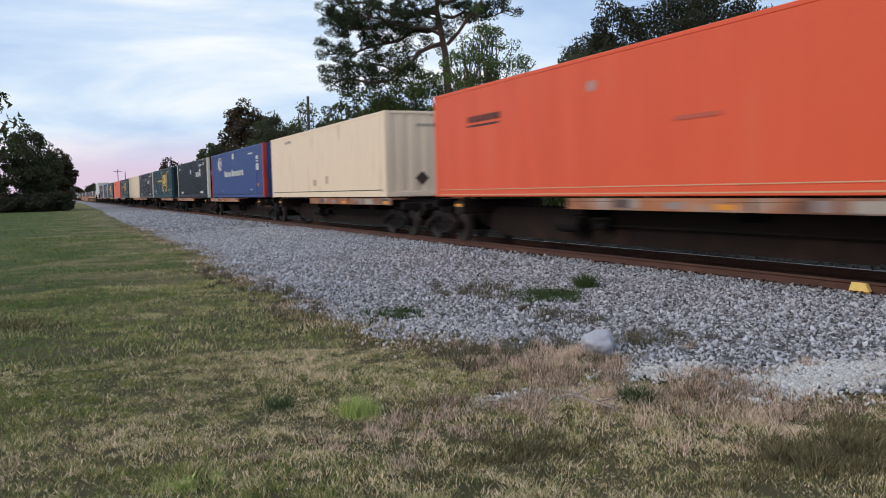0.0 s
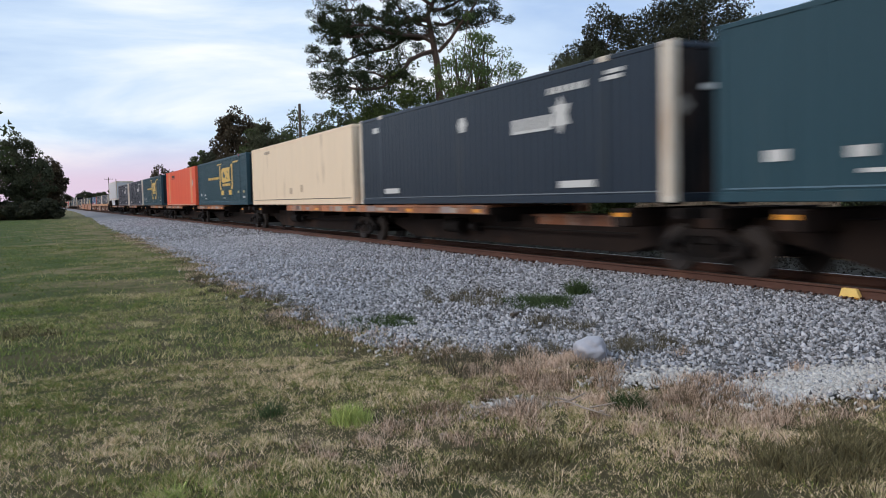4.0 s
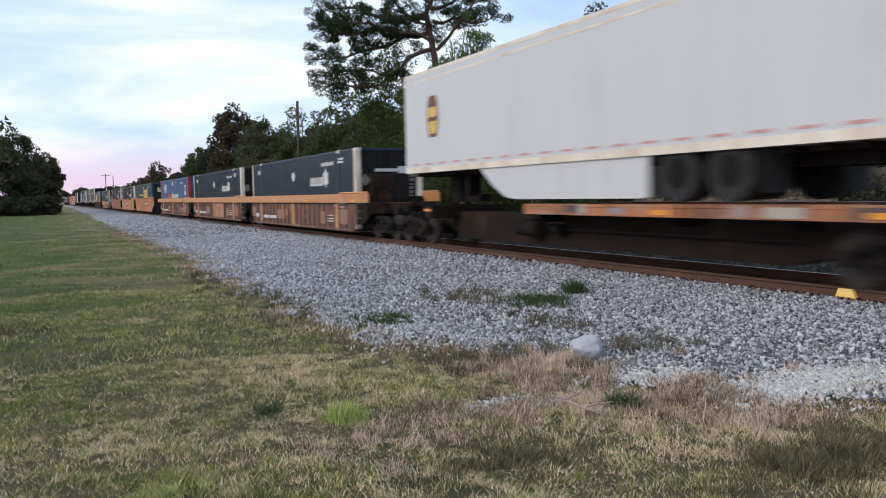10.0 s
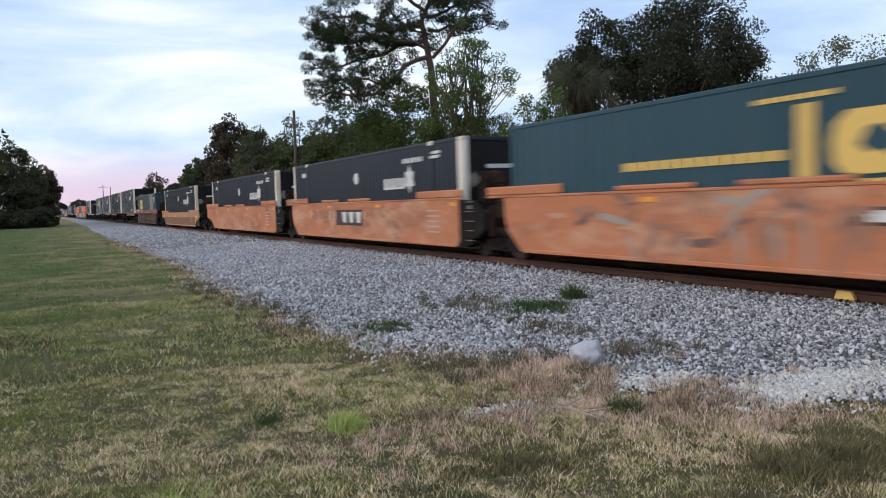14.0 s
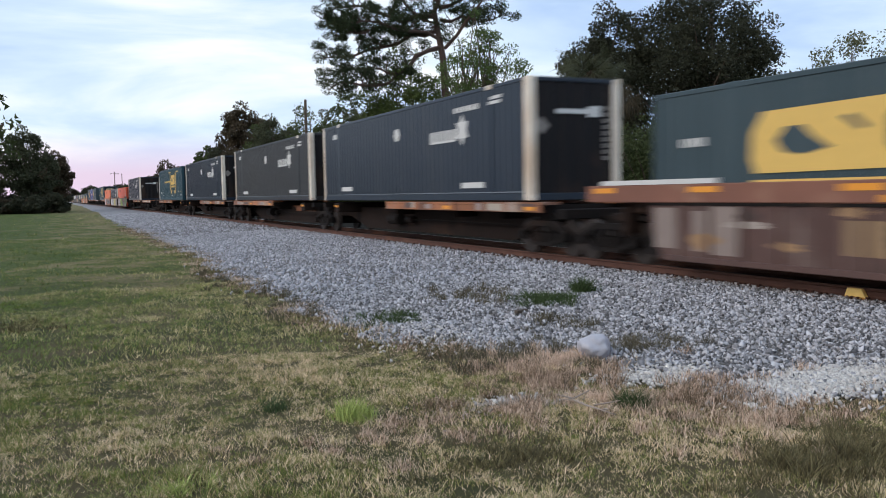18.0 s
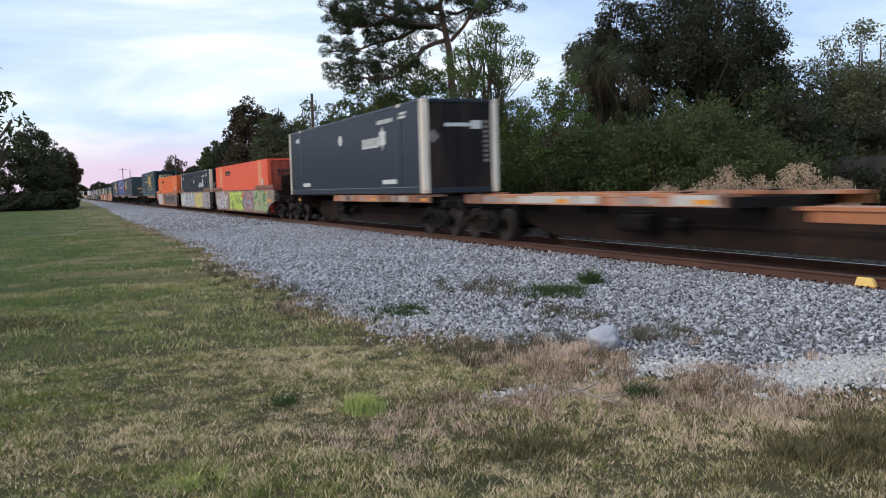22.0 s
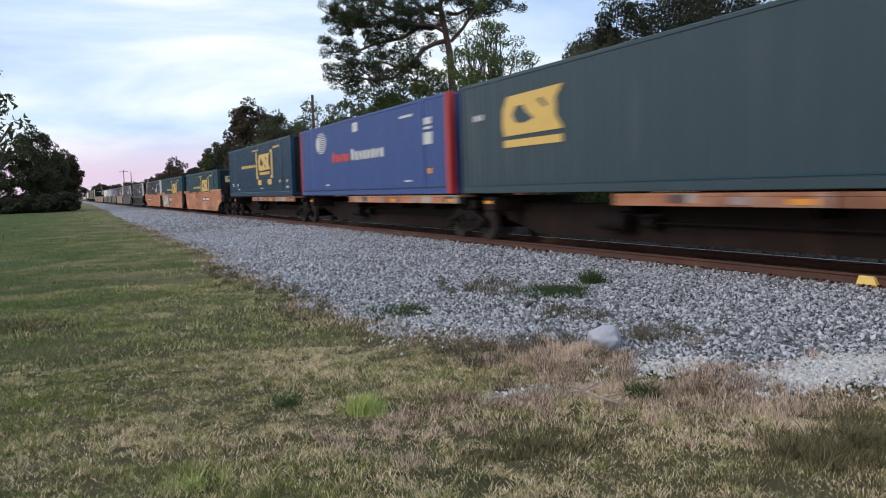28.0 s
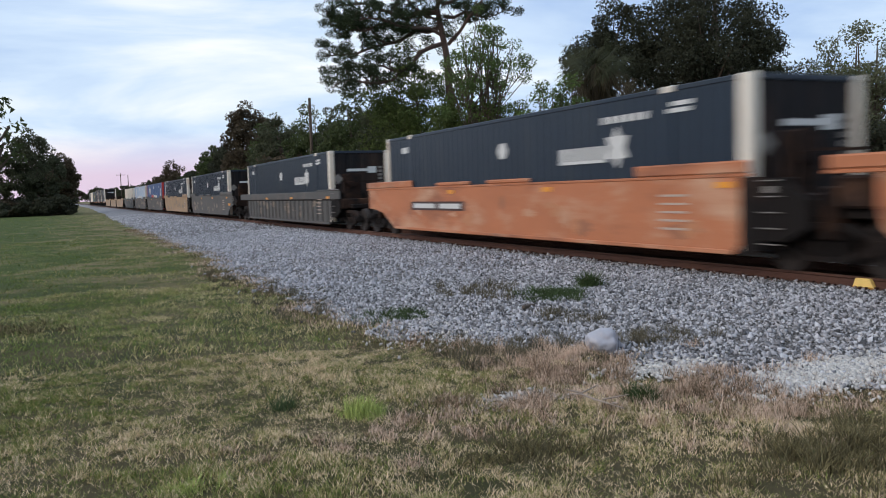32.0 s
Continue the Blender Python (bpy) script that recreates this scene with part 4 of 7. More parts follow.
        boxes("faded_panel", spray_paint((0.26, 0.17, 0.09)), car, (-1.3285, -1.325, 3.2, 3.9, 0.5, 1.0), label="faded tan paint panel")
        boxes("edge_strip", paint_mark, car, (-1.368, -1.31, 6.4, 9.6, 1.572, 1.66), label="white strip on the top sill")
        for y in (9.5, 6.7, 3.6):
            boxes("reflector", reflector, car, (-1.376, -1.37, y - 0.35, y + 0.35, 1.42, 1.52), label="orange reflector")
    if marks == "grimy":
        bm = bmesh.new()
        prism(bm, [(-7.7, 0.34), (7.5, 0.34), (8.55, 0.80), (9.1, 0.90), (6.0, 0.93), (0.5, 0.90), (-7.7, 0.94)], -1.3525, -1.344)
        part("grime_band", bm, well_grime, car, "brown grime over the lower side")
        for y in (8.7, 5.65, 2.0):
            boxes("reflector", reflector, car, (-1.36, -1.352, y - 0.33, y + 0.33, 0.93, 1.03), label="orange reflector")
    if marks == "scrawl":
        rr = random.Random(5)
        for tone, count in (((0.30, 0.15, 0.10), 16), ((0.17, 0.09, 0.07), 7), ((0.34, 0.27, 0.23), 9)):
            bm = bmesh.new()
            for k in range(count):
                blob_stroke(bm, rr, rr.uniform(-1.5, 5.6), rr.uniform(0.6, 1.35), rr.uniform(0.4, 1.1), rr.uniform(0.06, 0.16), -1.3535 - 0.0004 * k)
            tagged(part("graffiti", bm, spray_paint(tone), car, "worn-off sprayed strokes"), kind="stuff")
    if not paint_job:
        worn = {"smooth": ((0.50, 0.26, 0.15), (0.33, 0.135, 0.07), (0.46, 0.20, 0.095)), "ribbed": ((0.36, 0.17, 0.10), (0.40, 0.24, 0.15), (0.07, 0.04, 0.03)),
                "rusty": ((0.34, 0.29, 0.25), (0.30, 0.18, 0.09), (0.05, 0.03, 0.025))}.get(style, ((0.2, 0.15, 0.11),))
        rr = random.Random(seed)
        for k in range(15):
            yy, zz, ww, hh = rr.uniform(y0 + 1, y1 - 1.2), rr.uniform(0.55, 1.15), rr.uniform(0.12, 0.55), rr.uniform(0.08, 0.25)
            bm = bmesh.new()
            prism(bm, [(yy + ww * math.cos(a * 0.4488) * rr.uniform(0.35, 1.15), zz + hh * math.sin(a * 0.4488) * rr.uniform(0.35, 1.15)) for a in range(14)], -(1.3265 if ribbed else 1.3465) - 0.0003 * k, -1.32)
            part("worn_patch", bm, spray_paint(worn[k % len(worn)]), car, "faded and rusted patch of paint")
    if paint_job:
        graffiti(car, paint_job, seed)
    for y in (near, far):
        if y is not None:
            truck(car, y)
    if near is not None and near > -9.9:
        coupler(car, y0 - 1.6, -1)
    if far is not None and far < 10.4:
        coupler(car, y1 + 1.6, 1)
    return car


# ---------------------------------------------------------------- containers
def corrugated(bm, y0, y1, z0, z1, sx, x_out=1.29, depth=0.022, pitch=0.30):
    """A folded steel side, its ribs upright."""
    n = max(2, round((y1 - y0) / pitch))
    st = (y1 - y0) / n
    prof = []
    for i in range(n):
        a = y0 + i * st
        prof += [(a, x_out), (a + st * 0.42, x_out), (a + st * 0.5, x_out - depth), (a + st * 0.92, x_out - depth)]
    prof.append((y1, x_out))
    lo = [bm.verts.new((sx * x, y, z0)) for y, x in prof]
    hi = [bm.verts.new((sx * x, y, z1)) for y, x in prof]
    for i in range(len(prof) - 1):
        bm.faces.new((lo[i], lo[i + 1], hi[i + 1], hi[i]))
    inner = x_out - 0.05
    q = [bm.verts.new((sx * inner, y, z)) for y, z in ((y0, z0), (y1, z0), (y1, z1), (y0, z1))]
    bm.faces.new(q)
    bm.faces.new(lo + [q[1], q[0]])
    bm.faces.new(hi + [q[2], q[3]])


BOX_H = 2.896


def plates(name, material, parent, *rects, label="", x=-1.2985, t=0.004):
    """Flat painted rectangles (y0, y1, z0, z1) on the side that faces the lawn."""
    bm = bmesh.new()
    for a, b, c, d in rects:
        box(bm, x - t, x, min(a, b), max(a, b), c, d)
    ob = part(name, bm, material, parent, label)
    if len(rects) > 1:
        tagged(ob, kind="stuff")
    return ob


def container(kind):
    spec = {
        "teal_blue": (paint_teal3, paint_teal3, "deep blue-teal steel freight container with yellow markings"),
        "teal": (paint_teal, paint_teal, "dark teal steel freight container with yellow markings"),
        "slate": (paint_teal2, paint_teal2, "slate-green steel freight container with a yellow emblem"),
        "patched": (paint_teal2, paint_teal2, "slate-green freight container with a grey repaired panel"),
        "ink": (paint_ink, paint_white, "nearly black freight container with white corner posts"),
        "black": (paint_black, paint_white, "blue-black freight container with white corner posts"),
        "charcoal": (paint_char, paint_white, "charcoal freight container with grimy white corner posts"),
        "blue": (paint_blue, paint_red, "blue freight container with red corner posts"),
        "blue_bright": (paint_blue2, paint_red, "strong blue freight container with red and white lettering"),
        "blue_plain": (paint_blue2, paint_red, "blue freight container with white lettering and red posts"),
        "orange": (paint_orange, paint_orange, "orange-red freight container with faded post panels"),
        "orange_plain": (paint_orange, paint_orange, "plain orange-red freight container with a faded lettering strip"),
        "bright": (paint_orange2, paint_orange2, "bright orange freight container with faded post panels"),
        "cream": (paint_cream, paint_cream, "cream smooth-sided freight container"),
        "white": (paint_white, paint_white, "dull white freight container"),
        "pale_blue": (mat("pale_blue_paint", (0.35, 0.42, 0.52), 0.5, 0, 0.1, 0.8, 30, 0.05), paint_white, "pale blue and white freight container"),
    }[kind]
    skin, post, words = spec
    box_ob = thing("freight_container", words, "container", "freight containers")
    w = 1.295
    for sx in (-1, 1):
        bm = bmesh.new()
        if kind in ("cream", "orange", "bright", "orange_plain"):
            corrugated(bm, -HALF + 0.1, HALF - 0.1, 0.17, BOX_H - 0.09, sx, 1.292, 0.006, 1.2)
        else:
            corrugated(bm, -HALF + 0.1, HALF - 0.1, 0.17, BOX_H - 0.09, sx)
        part("side_panel", bm, skin, box_ob)
        e0, e1 = (-w - 0.002, -w + 0.1) if sx < 0 else (w - 0.1, w + 0.002)
        boxes("bottom_rail", skin, box_ob, (e0, e1, -HALF + 0.15, HALF - 0.15, 0.0, 0.17), bev=0.012)
        boxes("top_rail", skin, box_ob, (e0, e1, -HALF + 0.15, HALF - 0.15, BOX_H - 0.09, BOX_H), bev=0.012)
        for y in (-6.10, 6.10):
            p0, p1 = (-w - 0.004, -w + 0.06) if sx < 0 else (w - 0.06, w + 0.004)
            boxes("lifting_post", paint_pale if kind in ("orange", "bright") else skin, box_ob,
                  (p0, p1, y - (0.42 if kind in ("orange", "bright") else 0.12), y + (0.42 if kind in ("orange", "bright") else 0.12), 0.172, BOX_H - 0.092), bev=0.008)
            boxes("lifting_casting", casting_red if kind in ("teal", "teal_blue") and y < 0 else post if kind in ("black", "charcoal", "ink") else paint_pale if kind in ("orange", "bright") else skin, box_ob, (p0 - 0.002 * (sx < 0), p1 + 0.002 * (sx > 0), y - 0.14, y + 0.14, BOX_H - 0.11, BOX_H + 0.012), bev=0.01)
        for sy in (-1, 1):
            pw = 0.16 if sy > 0 else 0.26 if kind in ("black", "charcoal", "ink", "blue", "blue_bright", "blue_plain") else 0.16
            ya, yb = (sy * HALF, sy * (HALF - pw))
            post_ob = boxes("corner_post", post, box_ob, (-w - 0.005 if sx < 0 else w - 0.2, -w + 0.2 if sx < 0 else w + 0.005, min(ya, yb), max(ya, yb), 0.0, BOX_H + 0.004), bev=0.015)
            for z in (0.0, BOX_H - 0.12):
                boxes("corner_casting", post, post_ob, (-w - 0.008 if sx < 0 else w - 0.16, -w + 0.16 if sx < 0 else w + 0.008, min(sy * (HALF + 0.004), sy * (HALF - 0.17)), max(sy * (HALF + 0.004), sy * (HALF - 0.17)), z, z + 0.125), bev=0.012)
    boxes("roof", skin, box_ob, (-w + 0.1, w - 0.1, -HALF + 0.16, HALF - 0.16, BOX_H - 0.06, BOX_H - 0.012))
    boxes("floor", steel_dark, box_ob, (-w + 0.1, w - 0.1, -HALF + 0.16, HALF - 0.16, 0.06, 0.16))
    # the end that faces the camera: upright folds; the other: two doors with rods
    bm = bmesh.new()
    n = 9
    st = (2 * w - 0.4) / n
    prof = []
    for i in range(n):
        a, dep = -w + 0.2 + i * st, (0.03 if i % 2 else 0.06)
        prof += [(a + 0.02, -HALF + dep), (a + st - 0.02, -HALF + dep)]
    prof += [(w - 0.2, -HALF + 0.10), (-w + 0.2, -HALF + 0.10)]
    lo = [bm.verts.new((px, py, 0.17)) for px, py in prof]
    hi = [bm.verts.new((px, py, BOX_H - 0.1)) for px, py in prof]
    bm.faces.new(lo)
    bm.faces.new(hi[::-1])
    for i in range(len(prof)):
        j = (i + 1) % len(prof)
        bm.faces.new((lo[j], lo[i], hi[i], hi[j]))
    # black and orange ends take grimy copies with shade in the colour
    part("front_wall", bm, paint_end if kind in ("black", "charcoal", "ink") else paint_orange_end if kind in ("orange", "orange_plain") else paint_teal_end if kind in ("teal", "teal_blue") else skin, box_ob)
    boxes("front_sill", skin, box_ob, (-w + 0.2, w - 0.2, -HALF + 0.01, -HALF + 0.14, 0.0, 0.17), bev=0.01)
    boxes("front_header", skin, box_ob, (-w + 0.2, w - 0.2, -HALF + 0.01, -HALF + 0.14, BOX_H - 0.1, BOX_H), bev=0.01)
    for sx in (-1, 1):
        door = boxes("door", skin, box_ob, (min(0.008 * sx, (w - 0.2) * sx), max(0.008 * sx, (w - 0.2) * sx), HALF - 0.09, HALF - 0.03, 0.10, BOX_H - 0.1), bev=0.01)
        for k in (0.3, 0.75):
            bm = bmesh.new()
            drum(bm, (sx * k, HALF - 0.012, BOX_H / 2), 0.018, BOX_H / 2 - 0.15, 8, "Z")
            part("lock_rod", bm, chrome, door)
    fy = -HALF + 0.026

    def front(name, material, *rects, label=""):
        bm = bmesh.new()
        for a, b, c, d in rects:
            box(bm, a, b, fy - 0.004, fy, c, d)
        ob = part(name, bm, material, box_ob, label)
        if len(rects) > 1:
            tagged(ob, kind="stuff")

    if kind in ("teal", "teal_blue"):
        plates("side_strip", paint_yellow, box_ob, *[(3.85 - k * 0.30, 3.62 - k * 0.30, 1.64, 1.80) for k in range(13)], label="yellow lettering as plain bars")
        bm = bmesh.new()
        prism(bm, [(-0.22, 0.95), (-0.72, 0.95), (-0.72, 1.10), (-0.52, 1.10), (-0.52, 2.45), (-0.22, 2.45)], -1.303, -1.2985)
        part("bracket_mark", bm, paint_yellow, box_ob, "yellow bracket-shaped marking")
        bm = bmesh.new()
        prism(bm, [(-4.22, 0.95), (-3.72, 0.95), (-3.72, 1.10), (-3.92, 1.10), (-3.92, 2.30), (-3.72, 2.30), (-3.72, 2.45), (-4.22, 2.45)], -1.303, -1.2985)
        part("bracket_mark", bm, paint_yellow, box_ob, "yellow bracket-shaped marking")
        bm = bmesh.new()
        prism(bm, [(-0.98, 1.42), (-0.84, 1.55), (-0.80, 1.85), (-0.88, 2.12), (-1.10, 2.28), (-3.64, 2.28), (-3.34, 2.02), (-3.34, 1.72), (-3.64, 1.44), (-1.3, 1.38)], -1.303, -1.2985)
        emblem = part("emblem", bm, paint_yellow, box_ob, "large yellow block emblem")
        bm = bmesh.new()
        prism(bm, [(-1.25, 1.80), (-1.42, 1.66), (-1.62, 1.72), (-1.75, 1.62), (-2.10, 1.80), (-1.80, 1.92), (-1.62, 2.06), (-1.40, 2.02)], -1.3065, -1.3032)
        prism(bm, [(-2.25, 1.66), (-2.55, 1.54), (-2.62, 1.60), (-2.42, 1.72)], -1.3065, -1.3032)
        prism(bm, [(-2.65, 2.12), (-2.90, 1.98), (-2.86, 1.90), (-2.55, 2.05)], -1.3065, -1.3032)
        part("emblem_gap", bm, skin, emblem)
        plates("under_bar", paint_yellow, box_ob, *[(-1.05 - k * 0.25, -1.25 - k * 0.25, 1.16, 1.32) for k in range(10)], label="yellow lettering as plain bars")
        plates("foot_mark", paint_yellow, box_ob, (-0.58, -1.45, 0.62, 0.90), label="yellow rounded mark")
        plates("foot_mark", paint_yellow, box_ob, (-2.98, -3.86, 0.62, 0.90), label="yellow rounded mark")
        plates("top_strip", paint_yellow, box_ob, *[(0.6 - k * 0.22, 0.42 - k * 0.22, 2.52, 2.60) for k in range(7)], *[(-4.42 - k * 0.24, -4.62 - k * 0.24, 2.48, 2.58) for k in range(6)], label="yellow lettering as plain bars")
        plates("number_plate", spray_paint((0.60, 0.48, 0.24)), box_ob, (-5.55, -5.88, 0.68, 0.82), (-7.0, -7.38, 0.68, 0.82), label="yellow number panels as plain bars")
        plates("small_plate", paint_mark, box_ob, (-7.0, -7.45, 0.40, 0.50), (7.0, 6.6, 0.62, 0.80), (5.5, 5.15, 0.62, 0.78), (5.3, 4.7, 0.40, 0.46), (-1.2, -1.8, 0.40, 0.46), label="small pale number panels as plain bars")
        plates("rail_line", spray_paint((0.10, 0.17, 0.22)), box_ob, (-7.8, 7.8, 0.205, 0.23), label="pale line along the lower edge", x=-1.297)
        front("front_panel", spray_paint((0.62, 0.54, 0.29)), (-0.75, 0.70, 1.98, 2.42), label="pale yellow panel with lettering bars")
        front("front_plate", paint_mark, (-0.38, 0.25, 0.62, 0.86), label="white number panel")
        bm = bmesh.new()
        for k in range(4):
            box(bm, -0.55 + k * 0.3, -0.33 + k * 0.3, fy - 0.007, fy - 0.004, 2.2, 2.36)
        part("front_lettering", bm, skin, box_ob)
    elif kind in ("slate", "patched"):
        bm = bmesh.new()
        prism(bm, [(5.6, 1.40), (5.7, 1.62), (5.68, 2.05), (5.45, 2.36), (2.95, 2.40), (3.25, 2.12), (3.25, 1.75), (2.95, 1.42)], -1.303, -1.2985)
        emblem = part("emblem", bm, paint_yellow, box_ob, "large yellow block emblem")
        bm = bmesh.new()
        prism(bm, [(5.2, 1.9), (5.05, 1.72), (4.7, 1.66), (4.2, 1.75), (4.5, 1.92), (4.7, 2.1), (5.0, 2.1)], -1.3065, -1.3032)
        prism(bm, [(4.0, 2.16), (3.7, 1.95), (3.6, 2.0), (3.85, 2.2)], -1.3065, -1.3032)
        part("emblem_gap", bm, skin, emblem)
        plates("under_bar", paint_yellow, box_ob, (5.65, 3.0, 1.12, 1.30), label="yellow lettering bar")
        plates("small_plate", paint_mark, box_ob, *[(7.3 - k * 0.15, 7.2 - k * 0.15, 1.9, 2.05) for k in range(4)], label="pale number panel as plain bars")
        plates("rail_line", paint_teal, box_ob, (-7.8, 7.8, 0.20, 0.24), label="line along the lower edge", x=-1.297)
        front("front_panel", paint_yellow, (-0.5, 0.55, 0.95, 1.25), (-0.15, 0.25, 0.45, 0.7), label="faded yellow emblem bars")
        bm = bmesh.new()
        for k in range(8):
            box(bm, -1.05, 1.05, -HALF - 0.0, -HALF + 0.03, 0.3 + k * 0.31, 0.36 + k * 0.31)
        part("front_rib", bm, skin, box_ob)
        if kind == "patched":
            plates("repair_panel", paint_grey, box_ob, (-5.9, -3.4, 0.19, 2.80), label="brown-grey repaired side panel", x=-1.2965)
            plates("small_plate", paint_mark, box_ob, (-6.3, -7.4, 2.3, 2.48), (-6.6, -7.2, 2.05, 2.2), label="pale number panel as plain bars")
    elif kind in ("black", "charcoal", "ink"):
        bm = bmesh.new()
        for k in range(5):
            a = -2.52 - k * 0.36
            box(bm, -1.303, -1.2985, a - 0.24, a, 1.66, 1.96)
        box(bm, -1.303, -1.2985, -4.2, -2.5, 1.62, 1.68)
        tagged(part("name_bar", bm, paint_mark, box_ob, "white lettering as plain bars"), kind="stuff")
        bm = bmesh.new()
        prism(bm, [(-4.58 + 0.40 * (1.0 if k % 2 else 0.62) * math.cos(k * math.pi / 6), 1.90 + 0.42 * (1.0 if k % 2 else 0.62) * math.sin(k * math.pi / 6)) for k in range(12)], -1.304, -1.2985)
        part("gear_mark", bm, paint_mark, box_ob, "white toothed round emblem")
        bm = bmesh.new()
        prism(bm, [(0.11 + 0.26 * math.cos(k * math.pi / 3), 2.08 + 0.22 * math.sin(k * math.pi / 3)) for k in range(6)], -1.303, -1.2985)
        part("hexagon_mark", bm, paint_mark, box_ob, "small white hexagon")
        plates("number_panel", paint_mark, box_ob, *[(-4.1 - k * 0.25, -4.28 - k * 0.25, 2.38, 2.52) for k in range(6)], label="white lettering as plain bars")
        plates("small_plate", paint_mark, box_ob, (-6.1, -6.7, 2.42, 2.50), (-6.2, -6.75, 2.54, 2.62), (6.75, 6.25, 2.36, 2.54), (5.8, 4.6, 0.34, 0.50), (-4.5, -5.8, 0.33, 0.48), label="white number panels as plain bars")
        plates("rail_line", spray_paint((0.15, 0.175, 0.20)), box_ob, (-7.75, 7.75, 0.195, 0.22), label="line along the lower edge", x=-1.297)
        bm = bmesh.new()
        box(bm, -0.55, 0.35, fy - 0.004, fy, 2.05, 2.16)
        box(bm, 0.35, 0.72, fy - 0.004, fy, 1.98, 2.24)
        part("front_mark", bm, paint_mark, box_ob, "white arrow-shaped emblem of plain bars")
        front("front_lettering", paint_grey, *[(0.80, 0.98, 0.95 + k * 0.15, 1.05 + k * 0.15) for k in range(9)], label="white lettering as plain bars")
        if kind in ("black", "ink"):
            bm = bmesh.new()
            c = [bm.verts.new((-0.95 + dx, fy - 0.005, 1.75 + dz)) for dx, dz in ((0, -0.22), (0.22, 0), (0, 0.22), (-0.22, 0))]
            bm.faces.new(c)
            part("diamond_plate", bm, paint_grey, box_ob, "diamond hazard plate")
    elif kind in ("blue", "blue_bright", "blue_plain", "pale_blue"):
        bm = bmesh.new()
        for k in range(11):
            h = math.sqrt(max(0.0, 1 - ((k - 5) / 5.6) ** 2))
            z = 2.18 + (k - 5) * 0.08
            box(bm, -1.303, -1.2985, 5.0 - 0.35 - 0.75 * h, 5.05 + 0.2 * h, z - 0.022, z + 0.022)
        prism(bm, [(5.15 + 0.30 * math.cos(k * math.pi / 7), 2.16 + 0.30 * math.sin(k * math.pi / 7)) for k in range(14)], -1.3045, -1.299)
        tagged(part("globe_mark", bm, paint_mark, box_ob, "striped white round emblem"), kind="stuff")
        for name_mat, y_top, tall, count in ((paint_pink if kind in ("blue", "blue_bright") else paint_mark, 3.15, 0.44, 5), (paint_mark, 0.75, 0.46, 8)):
            bm = bmesh.new()
            for k in range(count):
                a, w, h = y_top - k * 0.45, 0.34, tall if k == 0 else tall * 0.74
                zig = (0.10, 0.02, 0.13, 0.05)[k % 4]
                prism(bm, [(a, 1.30), (a - w * 0.35, 1.30), (a - w * 0.5, 1.30 + zig), (a - w * 0.7, 1.30), (a - w, 1.30 + zig * 0.5), (a - w, 1.30 + h * 0.8), (a - w * 0.8, 1.30 + h), (a - w * 0.4, 1.30 + h - zig * 0.6), (a, 1.30 + h)], -1.303, -1.2985)
            tagged(part("name_bar", bm, name_mat, box_ob, "lettering as plain uneven shapes"), kind="stuff")
        plates("small_plate", paint_mark, box_ob, (0.5, -0.1, 2.36, 2.70), (-4.3, -5.4, 2.44, 2.52), (-6.3, -6.85, 1.95, 2.03), (-6.3, -6.85, 2.1, 2.3), (-6.25, -6.9, 1.5, 1.86), (-4.6, -5.2, 0.4, 0.45), (4.2, 3.7, 0.4, 0.45), label="white number panels as plain bars")
        plates("warning_plate", reflector, box_ob, (-6.5, -6.8, 0.62, 0.78), label="small orange plate")
        plates("rail_line", paint_black, box_ob, (-7.75, 7.75, 0.185, 0.22), label="dark line along the lower edge", x=-1.297)
        front("front_panel", paint_mark, (0.0, 0.5, 1.7, 2.1), (0.05, 0.55, 2.2, 2.55), (0.02, 0.6, 1.1, 1.32), label="white number panels as plain bars")
    elif kind in ("orange", "bright"):
        plates("name_bar", paint_dark, box_ob, *[(4.40 - k * 0.30, 4.14 - k * 0.30, 2.34, 2.54) for k in range(6)], (4.42, 2.72, 2.24, 2.30), label="dark lettering as plain bars")
        plates("rail_line", spray_paint((0.62, 0.50, 0.36)), box_ob, (-7.75, 7.75, 0.04, 0.075), label="pale worn line along the lower rail", x=-1.2985)
        bm = bmesh.new()
        prism(bm, [(-6.75 + 0.24 * math.cos(k * math.pi / 6), 1.68 + 0.24 * math.sin(k * math.pi / 6)) for k in range(12)], -1.3045, -1.2995)
        part("round_patch", bm, spray_paint((0.55, 0.42, 0.36)), box_ob, "faded round patch")
        front("front_panel", paint_dark, *[(-0.75 + k * 0.2, -0.6 + k * 0.2, 2.12, 2.34) for k in range(6)], (-0.78, 0.45, 2.0, 2.07), label="dark lettering as plain bars")
        front("front_plate", paint_pale, (0.55, 0.95, 2.05, 2.35), label="pale plate")
    elif kind == "orange_plain":
        plates("name_bar", paint_dark, box_ob, *[(5.90 - k * 0.30, 5.66 - k * 0.30, 1.96, 2.12) for k in range(6)], (5.92, 4.22, 1.84, 1.89), label="dark lettering as plain bars")
        bm = bmesh.new()
        prism(bm, [(0.25 + 0.13 * math.cos(k * math.pi / 6), 2.27 + 0.12 * math.sin(k * math.pi / 6)) for k in range(12)], -1.3045, -1.2995)
        part("round_patch", bm, spray_paint((0.42, 0.36, 0.32)), box_ob, "faded round patch")
        plates("scuff", spray_paint((0.52, 0.10, 0.06)), box_ob, (-2.3, -3.4, 1.35, 1.43), label="dark scuff on the paint")
